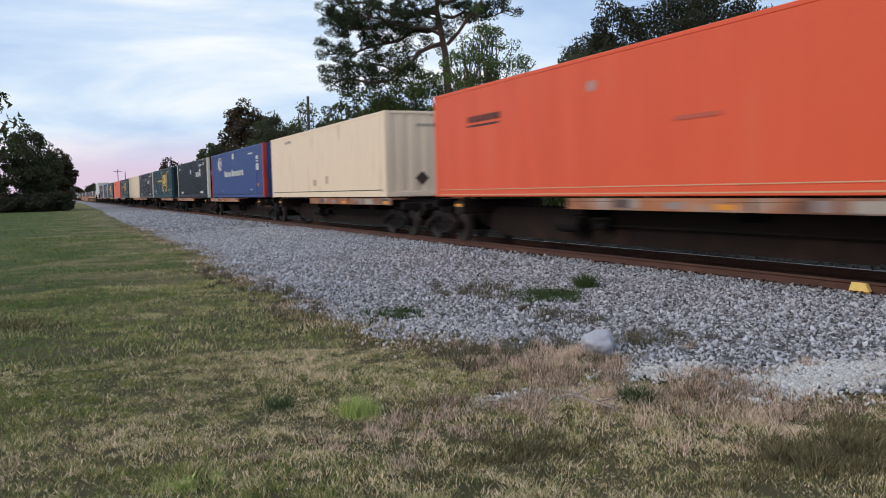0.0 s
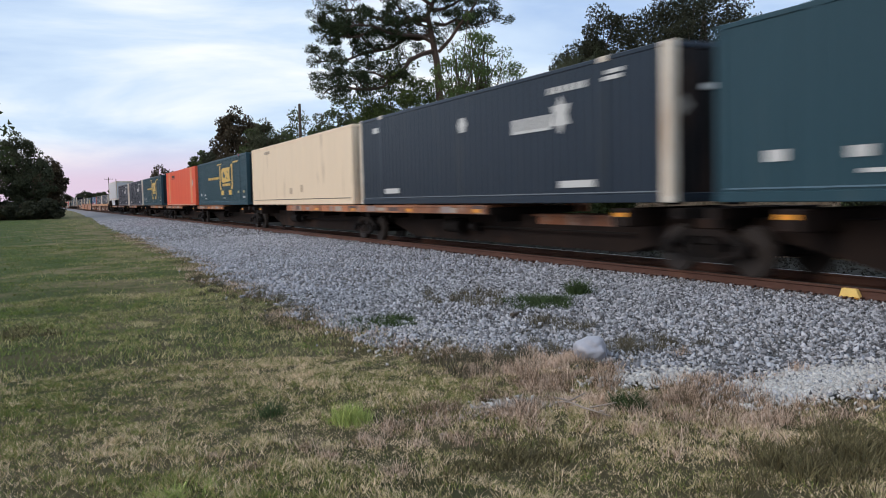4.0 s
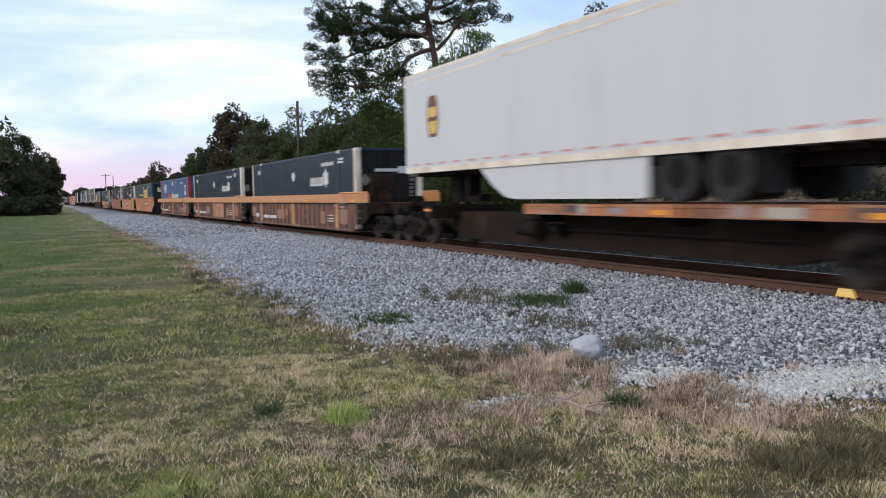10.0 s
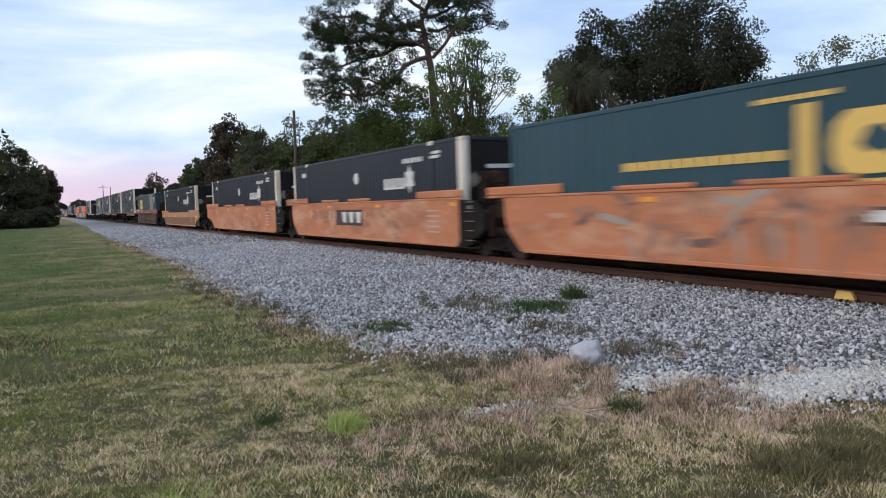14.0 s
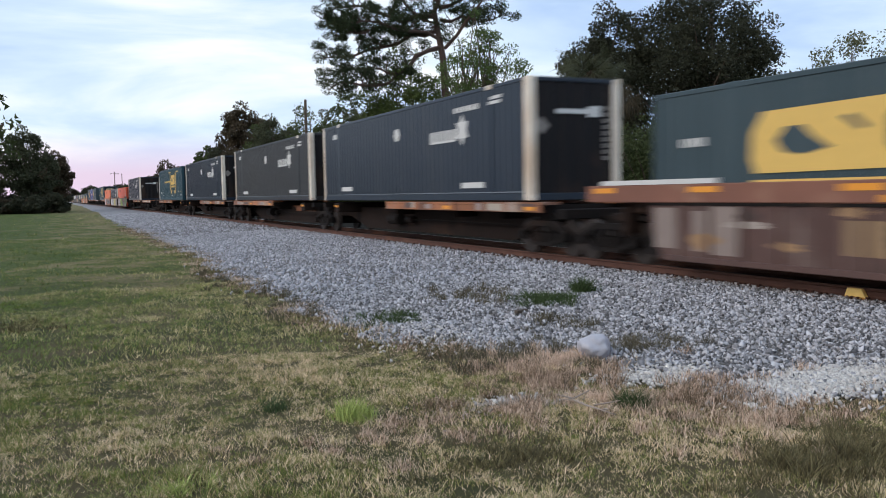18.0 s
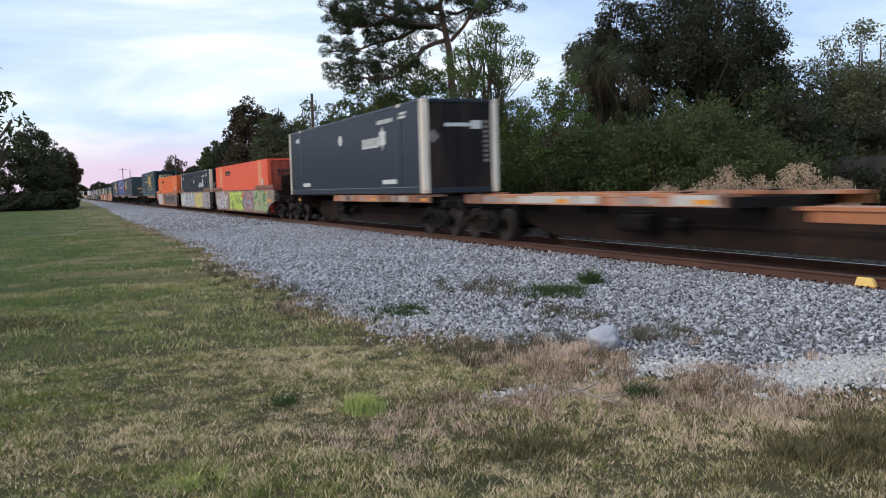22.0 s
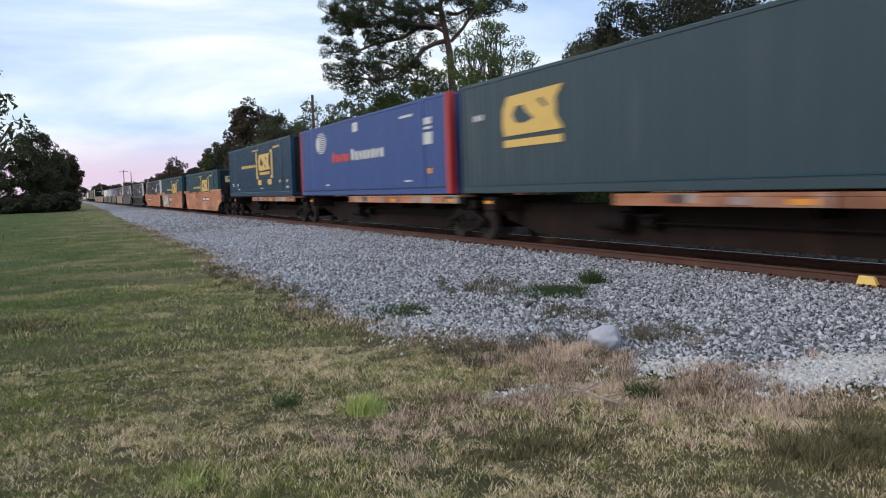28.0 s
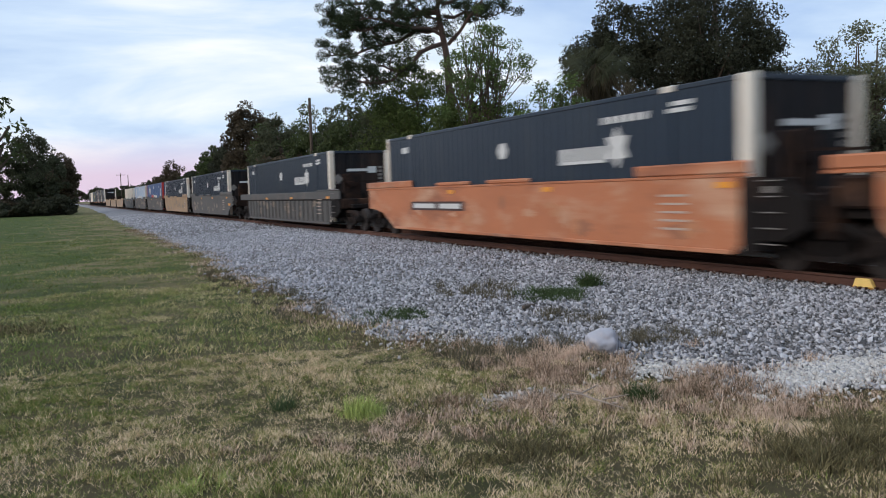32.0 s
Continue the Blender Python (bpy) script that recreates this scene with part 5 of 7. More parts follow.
        plates("rail_line", spray_paint((0.66, 0.40, 0.22)), box_ob, (-7.75, 7.75, 0.045, 0.07), (-7.75, 7.75, 0.185, 0.205), label="pale worn lines along the lower rail", x=-1.2985)
    elif kind == "cream":
        plates("rail_line", paint_dark, box_ob, (-7.75, 7.75, 0.225, 0.25), label="dark line along the lower edge", x=-1.2985)
        plates("number_bar", spray_paint((0.42, 0.33, 0.24)), box_ob, *[(5.2 - k * 0.22, 5.05 - k * 0.22, 2.5, 2.64) for k in range(5)], label="faded number bars")
        plates("repair_plate", spray_paint((0.52, 0.38, 0.25)), box_ob, (-1.2, -1.5, 0.55, 0.86), (0.6, 0.2, 0.48, 0.75), label="brownish repair plates")
        bm = bmesh.new()
        c = [bm.verts.new((0.05 + dx, fy - 0.005, 0.62 + dz)) for dx, dz in ((0, -0.25), (0.25, 0), (0, 0.25), (-0.25, 0))]
        bm.faces.new(c)
        part("diamond_plate", bm, paint_dark, box_ob, "dark diamond plate on the end")
        front("front_lettering", spray_paint((0.3, 0.26, 0.2)), *[(-0.1 + k * 0.18, 0.02 + k * 0.18, 2.38, 2.48) for k in range(6)], label="faded number bars")
    return box_ob


def trailer():
    """A road semitrailer riding on a spine car."""
    tr = thing("semitrailer", "white box semitrailer with side skirt riding on a rail car", "trailer")
    w, z0, z1 = 1.295, 0.86, 3.80
    boxes("body", paint_trailer, tr, (-w, w, -8.15, 8.1, z0, z1), bev=0.03, label="smooth white trailer body")
    for sx in (-1, 1):
        e = sx * (w + 0.004)
        boxes("top_rail", paint_white, tr, (min(e, e - sx * 0.03), max(e, e - sx * 0.03), -8.1, 8.05, z1 - 0.30, z1 - 0.25), (min(e, e - sx * 0.03), max(e, e - sx * 0.03), -8.1, 8.05, z1 - 0.10, z1 - 0.02))
        boxes("bottom_rail", paint_white, tr, (min(e, e - sx * 0.03), max(e, e - sx * 0.03), -8.1, 8.05, z0, z0 + 0.16))
        bm = bmesh.new()
        for k in range(18):
            box(bm, min(e, e + sx * 0.004), max(e, e + sx * 0.004), -7.9 + k * 0.88, -7.45 + k * 0.88, z0 + 0.22, z0 + 0.27)
        part("marker_tape", bm, spray_paint((0.58, 0.30, 0.28)), tr, "faded red and white marker tape")
        bm = bmesh.new()
        prism(bm, [(-3.2, z0), (-3.2, 0.12), (-3.05, 0.07), (1.6, 0.07), (2.1, 0.12), (2.75, 0.42), (3.4, z0)], sx * 1.23 - 0.02, sx * 1.23 + 0.02)
        part("side_skirt", bm, paint_trailer, tr, "white aerodynamic side skirt with a sloped nose")
        boxes("mud_flap", rubber, tr, (sx * 0.98 - 0.28, sx * 0.98 + 0.28, -5.95, -5.93, 0.15, z0), label="black rubber mud flap")
    bm = bmesh.new()
    prism(bm, [(6.35, 1.85), (5.85, 1.85), (5.72, 2.25), (5.75, 2.75), (5.9, 3.02), (6.3, 3.02), (6.45, 2.75), (6.48, 2.25)], -1.306, -1.3)
    badge = part("emblem", bm, spray_paint((0.16, 0.07, 0.03)), tr, "brown shield emblem")
    bm = bmesh.new()
    prism(bm, [(6.3, 1.95), (5.9, 1.95), (5.8, 2.3), (6.4, 2.3)], -1.312, -1.306)
    prism(bm, [(6.4, 2.42), (5.8, 2.42), (5.82, 2.7), (6.38, 2.7)], -1.312, -1.306)
    part("emblem_field", bm, paint_yellow, badge)
    boxes("rear_frame", paint_white, tr, (-w, -w + 0.1, -8.2, -8.15, z0, z1), (w - 0.1, w, -8.2, -8.15, z0, z1), (-w + 0.1, w - 0.1, -8.2, -8.15, z1 - 0.22, z1), (-w + 0.1, w - 0.1, -8.2, -8.15, z0, z0 + 0.22), bev=0.008)
    door = boxes("roll_door", paint_trailer, tr, (-w + 0.1, w - 0.1, -8.165, -8.151, z0 + 0.22, z1 - 0.22), label="pale roll-up rear door")
    for k in range(6):
        boxes("door_slat", paint_trailer, door, (-w + 0.12, w - 0.12, -8.185, -8.165, z0 + 0.24 + k * 0.40, z0 + 0.62 + k * 0.40), bev=0.006)
    bm = bmesh.new()
    for k in range(10):
        box(bm, -1.1 + k * 0.22, -0.98 + k * 0.22, -8.205, -8.2, z0 + 0.06, z0 + 0.15)
    part("tail_tape", bm, paint_pink, tr)
    boxes("underride_guard", paint_white, tr, (-0.95, 0.95, -8.2, -8.1, 0.28, 0.40), (-0.75, -0.65, -8.18, -8.12, 0.4, z0), (0.65, 0.75, -8.18, -8.12, 0.4, z0))
    boxes("chassis_rail", steel_dark, tr, (-0.5, -0.38, -7.5, -2.8, 0.55, z0), (0.38, 0.5, -7.5, -2.8, 0.55, z0))
    boxes("slider_frame", steel_dark, tr, (-0.75, 0.75, -6.1, -3.1, 0.62, z0), (-0.9, 0.9, -4.68, -4.48, 0.3, 0.62), bev=0.02, label="dark steel axle slider frame")
    boxes("placard", paint_yellow, tr, (0.62, 1.0, -8.215, -8.2, z0 + 0.55, z0 + 0.95), label="yellow hazard placard on the rear door")
    boxes("cross_member", steel_dark, tr, *[(-1.2, 1.2, -7.6 + k * 0.6, -7.52 + k * 0.6, z0 - 0.11, z0 - 0.002) for k in range(26)])
    for y in (-3.95, -5.2):
        boxes("axle", steel_dark, tr, (-0.9, 0.9, y - 0.07, y + 0.07, 0.42, 0.56))
        for sx in (-1, 1):
            bm = bmesh.new()
            drum(bm, (sx * 0.98, y, 0.51), 0.50, 0.24, 28)
            wh = part("wheel", bm, rubber, tr, "black road tyre")
            bm = bmesh.new()
            drum(bm, (sx * 1.22, y, 0.51), 0.28, 0.012, 20)
            drum(bm, (sx * 1.235, y, 0.51), 0.10, 0.015, 12)
            part("rim", bm, steel_dark, wh)
    for sx in (-1, 1):
        boxes("landing_leg", steel_dark, tr, (sx * 0.85 - 0.06, sx * 0.85 + 0.06, 4.7, 4.85, 0.2, z0), (sx * 0.85 - 0.14, sx * 0.85 + 0.14, 4.65, 4.9, 0.16, 0.2))
    boxes("hitch_stand", steel_dark, tr, (-0.35, 0.35, 6.3, 6.9, 0.0, z0), (-0.2, 0.2, 5.4, 6.3, 0.0, 0.2))
    return tr


# ---------------------------------------------------------------- the order of the train
BLACK, SILVER, SMOKE = (0.035, 0.038, 0.045), (0.58, 0.56, 0.58), (0.22, 0.20, 0.20)
G1 = [(8.0, 3.3, None, SILVER, SMOKE, 1.05, ((0.46, 0.40, 0.40),)), (2.9, -1.2, (0.47, 0.60, 0.10), (0.50, 0.64, 0.12), (0.28, 0.40, 0.07), 1.5, ((0.10, 0.14, 0.05),)),
      (-1.5, -4.6, (0.27, 0.19, 0.17), (0.40, 0.27, 0.24), (0.14, 0.09, 0.10), 1.3, ((0.48, 0.09, 0.09), (0.20, 0.27, 0.42), (0.36, 0.33, 0.33))),
      (-4.7, -8.0, (0.33, 0.42, 0.20), (0.36, 0.46, 0.22), (0.12, 0.20, 0.09), 1.5, ((0.44, 0.36, 0.27), (0.08, 0.14, 0.07)))]
G2 = [(8.1, 4.4, (0.46, 0.47, 0.49), (0.74, 0.74, 0.75), BLACK, 0.85, ((0.42, 0.52, 0.16),)), (4.4, -0.1, (0.36, 0.37, 0.40), (0.56, 0.57, 0.60), (0.13, 0.13, 0.16), 0.95, ((0.07, 0.07, 0.08), (0.66, 0.66, 0.68))),
      (-0.2, -4.4, (0.60, 0.50, 0.16), (0.66, 0.56, 0.20), (0.44, 0.36, 0.13), 1.3, ((0.50, 0.46, 0.36),)), (-4.4, -7.9, (0.38, 0.33, 0.34), (0.44, 0.39, 0.40), (0.32, 0.27, 0.28), 1.5, ((0.12, 0.11, 0.12),))]
G3 = [(8.3, 4.2, (0.50, 0.46, 0.48), SILVER, SILVER, 0, ()), (2.7, -7.9, None, (0.075, 0.085, 0.10), (0.34, 0.30, 0.28), 1.0, (BLACK, (0.42, 0.38, 0.36), (0.36, 0.14, 0.06)))]
G4 = [(7.4, 2.6, None, (0.68, 0.65, 0.62), SMOKE, 0.8, ((0.22, 0.32, 0.26),))]
UNITS = [
    (22.23, "spine", "orange_plain"), (42.41, "spine", "cream"), (60.41, "spine", "blue_plain"), (78.36, "spine", "black"), (98.86, "spine", "teal"),
    (116.12, "spine", "black"), (133.13, "spine", "cream"), (150.69, "spine", "teal"), (168.14, "spine", "orange"), (188.3, "spine", "teal"),
    (205.92, "spine", "black"), (224.02, "spine", "black"), (244.19, "spine", "trailer"), (264.9, "ribbed", "black"), (283.86, "ribbed name", "black"),
    (302.74, "ribbed", "blue"), (325.96, "smooth scrawl", "teal"), (344.64, "smooth emblem", "ink"), (363.82, "smooth", "ink"), (386.53, "smooth grimy", "ink"),
    (409.43, "rusty", "patched"), (429.99, "spine", "black"), (448.09, "spine", "charcoal"), (468.43, "spine", "black"), (486.9, "spine", "teal"),
    (505.3, "spine", ""), (524.88, "spine", "black"), (545.89, "smooth G1", "orange"), (564.73, "smooth G2", "black"), (584.04, "smooth G3", "bright"),
    (604.48, "spine", "teal"), (621.9, "spine", ""), (638.46, "spine", "slate"), (655.4, "spine", "blue_bright"), (673.37, "spine", "teal_blue"),
    (694.25, "smooth plate", "teal"), (713.41, "smooth G4", "teal"), (732.19, "smooth far_plate", "black"), (754.91, "black", "black"), (777.32, "grey", "black"),
    (796.3, "tan", "black"), (815.3, "grey", "blue"), (834.3, "grey", "pale_blue"), (853.3, "grey", "white"), (876.0, "tan", ""), (895.0, "tan", ""),
    (914.0, "tan", ""), (937.0, "spine", "charcoal"), (955.0, "spine", "charcoal"), (973.0, "spine", "charcoal"), (993.0, "spine", "teal"), (1011.0, "spine", "white"), (1029.0, "spine", "charcoal")]
PAINT_JOBS = {"G1": G1, "G2": G2, "G3": G3, "G4": G4}
TRAIN = []
protos = {}


def placed(key, build, m):
    """The first of a kind is built, the others are copies."""
    if key in protos:
        return copy_thing(protos[key], m)
    ob = build()
    ob.matrix_basis = m
    protos[key] = ob
    return ob


def ends(i):
    """Where the trucks of unit i stand: near shared ones belong to the unit behind the joint."""
    s, car, _ = UNITS[i]
    well = not car.startswith("spine")
    gap_n = s - UNITS[i - 1][0] - 2 * HALF if i else 5.0
    gap_f = UNITS[i + 1][0] - s - 2 * HALF if i + 1 < len(UNITS) else 5.0
    prev_well = i > 0 and not UNITS[i - 1][1].startswith("spine")
    single_n = gap_n < (3.6 if well and prev_well else 2.6)
    single_f = gap_f < (3.6 if well else 2.6)
    if single_n:
        near = -HALF - gap_n / 2 + (0.1 if well else 0)
    else:
        near = -9.7 if well else -HALF - 0.15
    far = None if single_f else (9.85 if well else HALF + 0.15)
    return round(near, 1), far


for i, (s, car, load) in enumerate(UNITS):
    near, far = ends(i)
    y = s - HALF
    here = pose(TRACK_X, y, RAIL_Z)
    kind, _, extra = car.partition(" ")
    if kind == "spine":
        half = "near" if near > -8.6 or load == "teal_blue" else "far"
        ob = placed(("spine", near, far, load == "", half), lambda: spine_car(near, far, load == "", half), here)
        floor_z = RAIL_Z + 1.272
    else:
        ob = placed((car, near, far), lambda: well_car(kind, near, far, extra if extra in ("plate", "emblem", "scrawl", "grimy", "far_plate", "name") else "side" if kind == "ribbed" else "emblem" if extra == "G4" else "", PAINT_JOBS.get(extra), 7 + i), here)
        floor_z = RAIL_Z + 0.305
    TRAIN.append((ob, y, RAIL_Z))
    if load:
        up = pose(TRACK_X, y, floor_z)
        ob = placed(load, lambda: trailer() if load == "trailer" else container(load), up)
        TRAIN.append((ob, y, floor_z))

# ---------------------------------------------------------------- loose ballast stones and grass
gen = np.random.default_rng(11)


def stone_soup(name, pts, sizes, material):
    """Angular crushed stones: bent blocks, each turned its own way."""
    n = len(pts)
    base = np.array([(1, 0, 0), (-1, 0, 0), (0, 1, 0), (0, -1, 0), (0, 0, 1), (0, 0, -1)], float) * 0.62
    tris = np.array([(0, 2, 4), (2, 1, 4), (1, 3, 4), (3, 0, 4), (2, 0, 5), (1, 2, 5), (3, 1, 5), (0, 3, 5)])
    v = (base[None] + gen.uniform(-0.3, 0.3, (n, 6, 3))) * gen.uniform(0.45, 1.4, (n, 1, 3))
    q = gen.normal(size=(n, 4))
    q /= np.linalg.norm(q, axis=1, keepdims=True)
    w, x, y, z = q.T
    rot = np.stack([1 - 2 * (y * y + z * z), 2 * (x * y - w * z), 2 * (x * z + w * y), 2 * (x * y + w * z), 1 - 2 * (x * x + z * z),
                    2 * (y * z - w * x), 2 * (x * z - w * y), 2 * (y * z + w * x), 1 - 2 * (x * x + y * y)], 1).reshape(n, 3, 3)
    v = np.einsum("nij,nkj->nki", rot, v) * sizes[:, None, None] + pts[:, None, :]
    f = tris[None] + 6 * np.arange(n)[:, None, None]
    return soup(name, v.reshape(-1, 3), f.reshape(-1, 3), material)


stone_mat = mat("pale_crushed_stone", (0.322, 0.318, 0.332), 0.85, 0, 0.22, 0.7, 60, 0.2, spread=0.85, island=True)
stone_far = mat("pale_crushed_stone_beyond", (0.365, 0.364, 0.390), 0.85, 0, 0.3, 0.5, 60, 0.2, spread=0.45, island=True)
white_mat = mat("white_crushed_stone", (0.54, 0.515, 0.485), 0.85, 0, 0.12, 2.0, 60, 0.2, spread=0.25, island=True)


def scatter(count, x0, x1, y0, y1):
    return gen.uniform(x0, x1, count), gen.uniform(y0, y1, count)


def ballast_field(count, y0, y1, size, name, label, material):
    x, y = scatter(count, 2.8, 10.62, y0, y1)
    ex = edge_x(y)
    keep = (x > ex - 0.05) | ((x > ex - 0.9) & (gen.random(count) < 0.03 * np.exp(-(ex - x) / 0.25)))
    # thinner where dust and weeds lie
    x, y = x[keep], y[keep]
    sz = size * gen.uniform(0.55, 1.25, len(x)) ** 2
    z = ground_z(x, y) + 0.012 + sz * gen.uniform(-0.1, 0.35, len(x))
    ob = new(name, stone_soup(name, np.stack([x, y, z], 1), sz, material))
    tagged(ob, label, "ballast", kind="stuff")


ballast_field(84000, 3.2, 15, 0.036, "ballast_stones", "loose angular grey ballast stones beside the track", stone_mat)
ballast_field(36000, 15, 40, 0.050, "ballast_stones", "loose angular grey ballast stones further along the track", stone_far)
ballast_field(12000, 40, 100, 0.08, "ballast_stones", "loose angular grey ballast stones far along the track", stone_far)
# stones beyond the rails share the shade-darkened colour
x, y = scatter(5000, 12.3, 16.5, -2, 34)
z = ground_z(x, y) + 0.02
sel = (np.abs(x - TRACK_X - 0.72) > 0.1) & (np.abs(x - TRACK_X + 0.72) > 0.1)
tagged(new("ballast_stones", stone_soup("ballast_stones", np.stack([x, y, z], 1)[sel], 0.06 * gen.uniform(0.6, 1.4, sel.sum()), shoulder_shade)),
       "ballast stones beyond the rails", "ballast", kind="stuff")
# rust-stained stones and dirt along the foot of the near rail
rusty_stone = mat("rust_stained_stone", (0.135, 0.095, 0.075), 0.9, 0, 0.3, 2.0, 60, 0.2, spread=0.6, island=True, spec=0.2)
x, y = scatter(5200, 9.8, 10.62, 3.2, 45)
keep = gen.random(5200) < ((x - 9.75) / 0.9) ** 2.2
x, y = x[keep], y[keep]
tagged(new("rusty_stones", stone_soup("rusty_stones", np.stack([x, y, ground_z(x, y) + gen.uniform(0.015, 0.035, len(x))], 1), gen.uniform(0.015, 0.042, len(x)), rusty_stone)),
       "rust-stained stones and dirt at the foot of the rail", "ballast", kind="stuff")
# fine pale dust and grit in a bare spot of the weeds
x, y = gen.normal(3.45, 0.32, 1500), gen.normal(5.92, 0.13, 1500)
tagged(new("fine_grit", stone_soup("fine_grit", np.stack([x, y, ground_z(x, y) + 0.012], 1), gen.uniform(0.006, 0.02, 1500), mat("pale_dusty_grit", (0.40, 0.34, 0.30), 0.9, 0, 0.2, 3.0, 60, 0.2, spread=0.3, island=True))),
       "pale dusty grit on bare soil among weeds", "gravel", kind="stuff")
# a strewn pale gravel spill and small gravel patches in the weeds
px, py = [], []
for cx, cy, rx, ry, n in ((6.15, 5.2, 0.45, 0.2, 4200), (5.13, 6.25, 0.30, 0.17, 700), (3.4, 5.95, 0.26, 0.11, 40), (4.1, 8.9, 0.4, 0.3, 160), (4.4, 10.2, 0.4, 0.7, 160)):
    px.append(gen.normal(cx, rx, n))
    py.append(gen.normal(cy, ry, n))
x, y = np.concatenate(px), np.concatenate(py)
tagged(new("gravel_spill", stone_soup("gravel_spill", np.stack([x, y, ground_z(x, y) + 0.03], 1), gen.uniform(0.010, 0.044, len(x)), white_mat)),
       "pale gravel strewn among dry weeds", "gravel", kind="stuff")


def grass_material(name, lo, mid, hi, shift=0.0, mottle=1.0, patchy=1.9):
    m = bpy.data.materials.new(name)
    m.use_nodes = True
    n, l = m.node_tree.nodes, m.node_tree.links
    b = n["Principled BSDF"]
    b.inputs["Roughness"].default_value = 0.75
    b.inputs["Specular IOR Level"].default_value = 0.2
    tc = n.new("ShaderNodeTexCoord")
    patch = n.new("ShaderNodeTexNoise")
    patch.inputs["Scale"].default_value, patch.inputs["Detail"].default_value, patch.inputs["Roughness"].default_value = 0.6, 7, 0.66
    moved = n.new("ShaderNodeMapping")
    moved.inputs["Location"].default_value = (7.3, 3.1, 0)
    l.new(tc.outputs["Object"], moved.inputs[0])
    l.new(moved.outputs[0], patch.inputs["Vector"])
    sp = n.new("ShaderNodeSeparateXYZ")
    l.new(tc.outputs["Object"], sp.inputs[0])
    dry = n.new("ShaderNodeMapRange")
    dry.inputs["From Min"].default_value, dry.inputs["From Max"].default_value = -3.0, 5.0
    dry.inputs["To Min"].default_value, dry.inputs["To Max"].default_value = -0.26 + shift, 0.10 + shift
    l.new(sp.outputs["X"], dry.inputs["Value"])
    far = n.new("ShaderNodeMapRange")
    far.inputs["From Min"].default_value, far.inputs["From Max"].default_value = 6.0, 30.0
    far.inputs["To Min"].default_value, far.inputs["To Max"].default_value = 0.06, -0.02
    l.new(sp.outputs["Y"], far.inputs["Value"])
    geo = n.new("ShaderNodeNewGeometry")
    rnd = n.new("ShaderNodeMath")
    rnd.operation = "MULTIPLY_ADD"
    rnd.inputs[1].default_value, rnd.inputs[2].default_value = 0.66 * mottle, -0.33 * mottle
    l.new(geo.outputs["Random Per Island"], rnd.inputs[0])
    wide = n.new("ShaderNodeMath")
    wide.operation = "MULTIPLY_ADD"
    wide.inputs[1].default_value, wide.inputs[2].default_value = patchy, 0.48 - patchy / 2
    l.new(patch.outputs["Fac"], wide.inputs[0])
    total = wide.outputs[0]
    tuft = n.new("ShaderNodeTexNoise")
    tuft.inputs["Scale"].default_value, tuft.inputs["Detail"].default_value, tuft.inputs["Roughness"].default_value = 7.0, 4, 0.65
    l.new(moved.outputs[0], tuft.inputs["Vector"])
    tone = n.new("ShaderNodeMath")
    tone.operation = "MULTIPLY_ADD"
    tone.inputs[1].default_value, tone.inputs[2].default_value = 1.3 * mottle, -0.65 * mottle
    l.new(tuft.outputs["Fac"], tone.inputs[0])
    speck = n.new("ShaderNodeTexNoise")
    speck.inputs["Scale"].default_value, speck.inputs["Detail"].default_value = 30.0, 2
    l.new(moved.outputs[0], speck.inputs["Vector"])
    dots = n.new("ShaderNodeMath")
    dots.operation = "MULTIPLY_ADD"
    dots.inputs[1].default_value, dots.inputs[2].default_value = 1.3 * mottle, -0.65 * mottle
    l.new(speck.outputs["Fac"], dots.inputs[0])
    for s in (dry, far, rnd, tone, dots):
        a = n.new("ShaderNodeMath")
        l.new(total, a.inputs[0])
        l.new(s.outputs[0], a.inputs[1])
        total = a.outputs[0]
    r = n.new("ShaderNodeValToRGB")
    cr = r.color_ramp
    cr.elements[0].position, cr.elements[0].color = 0.28, (*lo, 1)
    cr.elements[1].position, cr.elements[1].color = 0.76, (*hi, 1)
    cr.elements.new(0.5).color = (*mid, 1)
    l.new(total, r.inputs[0])
    l.new(r.outputs[0], b.inputs["Base Color"])
    return m


mat_grass = grass_material("lawn_grass", (0.158, 0.196, 0.048), (0.385, 0.318, 0.142), (0.82, 0.645, 0.44), 0.0, 1.0, 1.15)
mat_grass_mid = grass_material("lawn_grass_beyond", (0.145, 0.205, 0.048), (0.34, 0.325, 0.125), (0.64, 0.52, 0.30), 0.0, 0.7)
mat_grass_far = grass_material("lawn_grass_far", (0.125, 0.175, 0.042), (0.27, 0.27, 0.09), (0.52, 0.44, 0.22), 0.0, 0.6)
mat_weed = grass_material("dry_weed", (0.11, 0.085, 0.05), (0.35, 0.235, 0.165), (0.72, 0.55, 0.43), 0.0)
mat_green = mat("fresh_green_grass", (0.36, 0.42, 0.13), 0.7, 0, 0.2, 4, 60, 0.0, spread=0.35, island=True, spec=0.2)
mat_dark_green = mat("dark_weed_green", (0.055, 0.085, 0.03), 0.7, 0, 0.2, 4, 60, 0.0, spread=0.4, island=True, spec=0.2)
mat_dark_weed = mat("dark_brown_green_weed", (0.14, 0.12, 0.06), 0.75, 0, 0.2, 4, 60, 0.0, spread=0.6, island=True, spec=0.2)
mat_scrub = mat("grey_brown_scrub", (0.12, 0.105, 0.07), 0.8, 0, 0.2, 4, 60, 0.0, spread=0.4, island=True, spec=0.2)


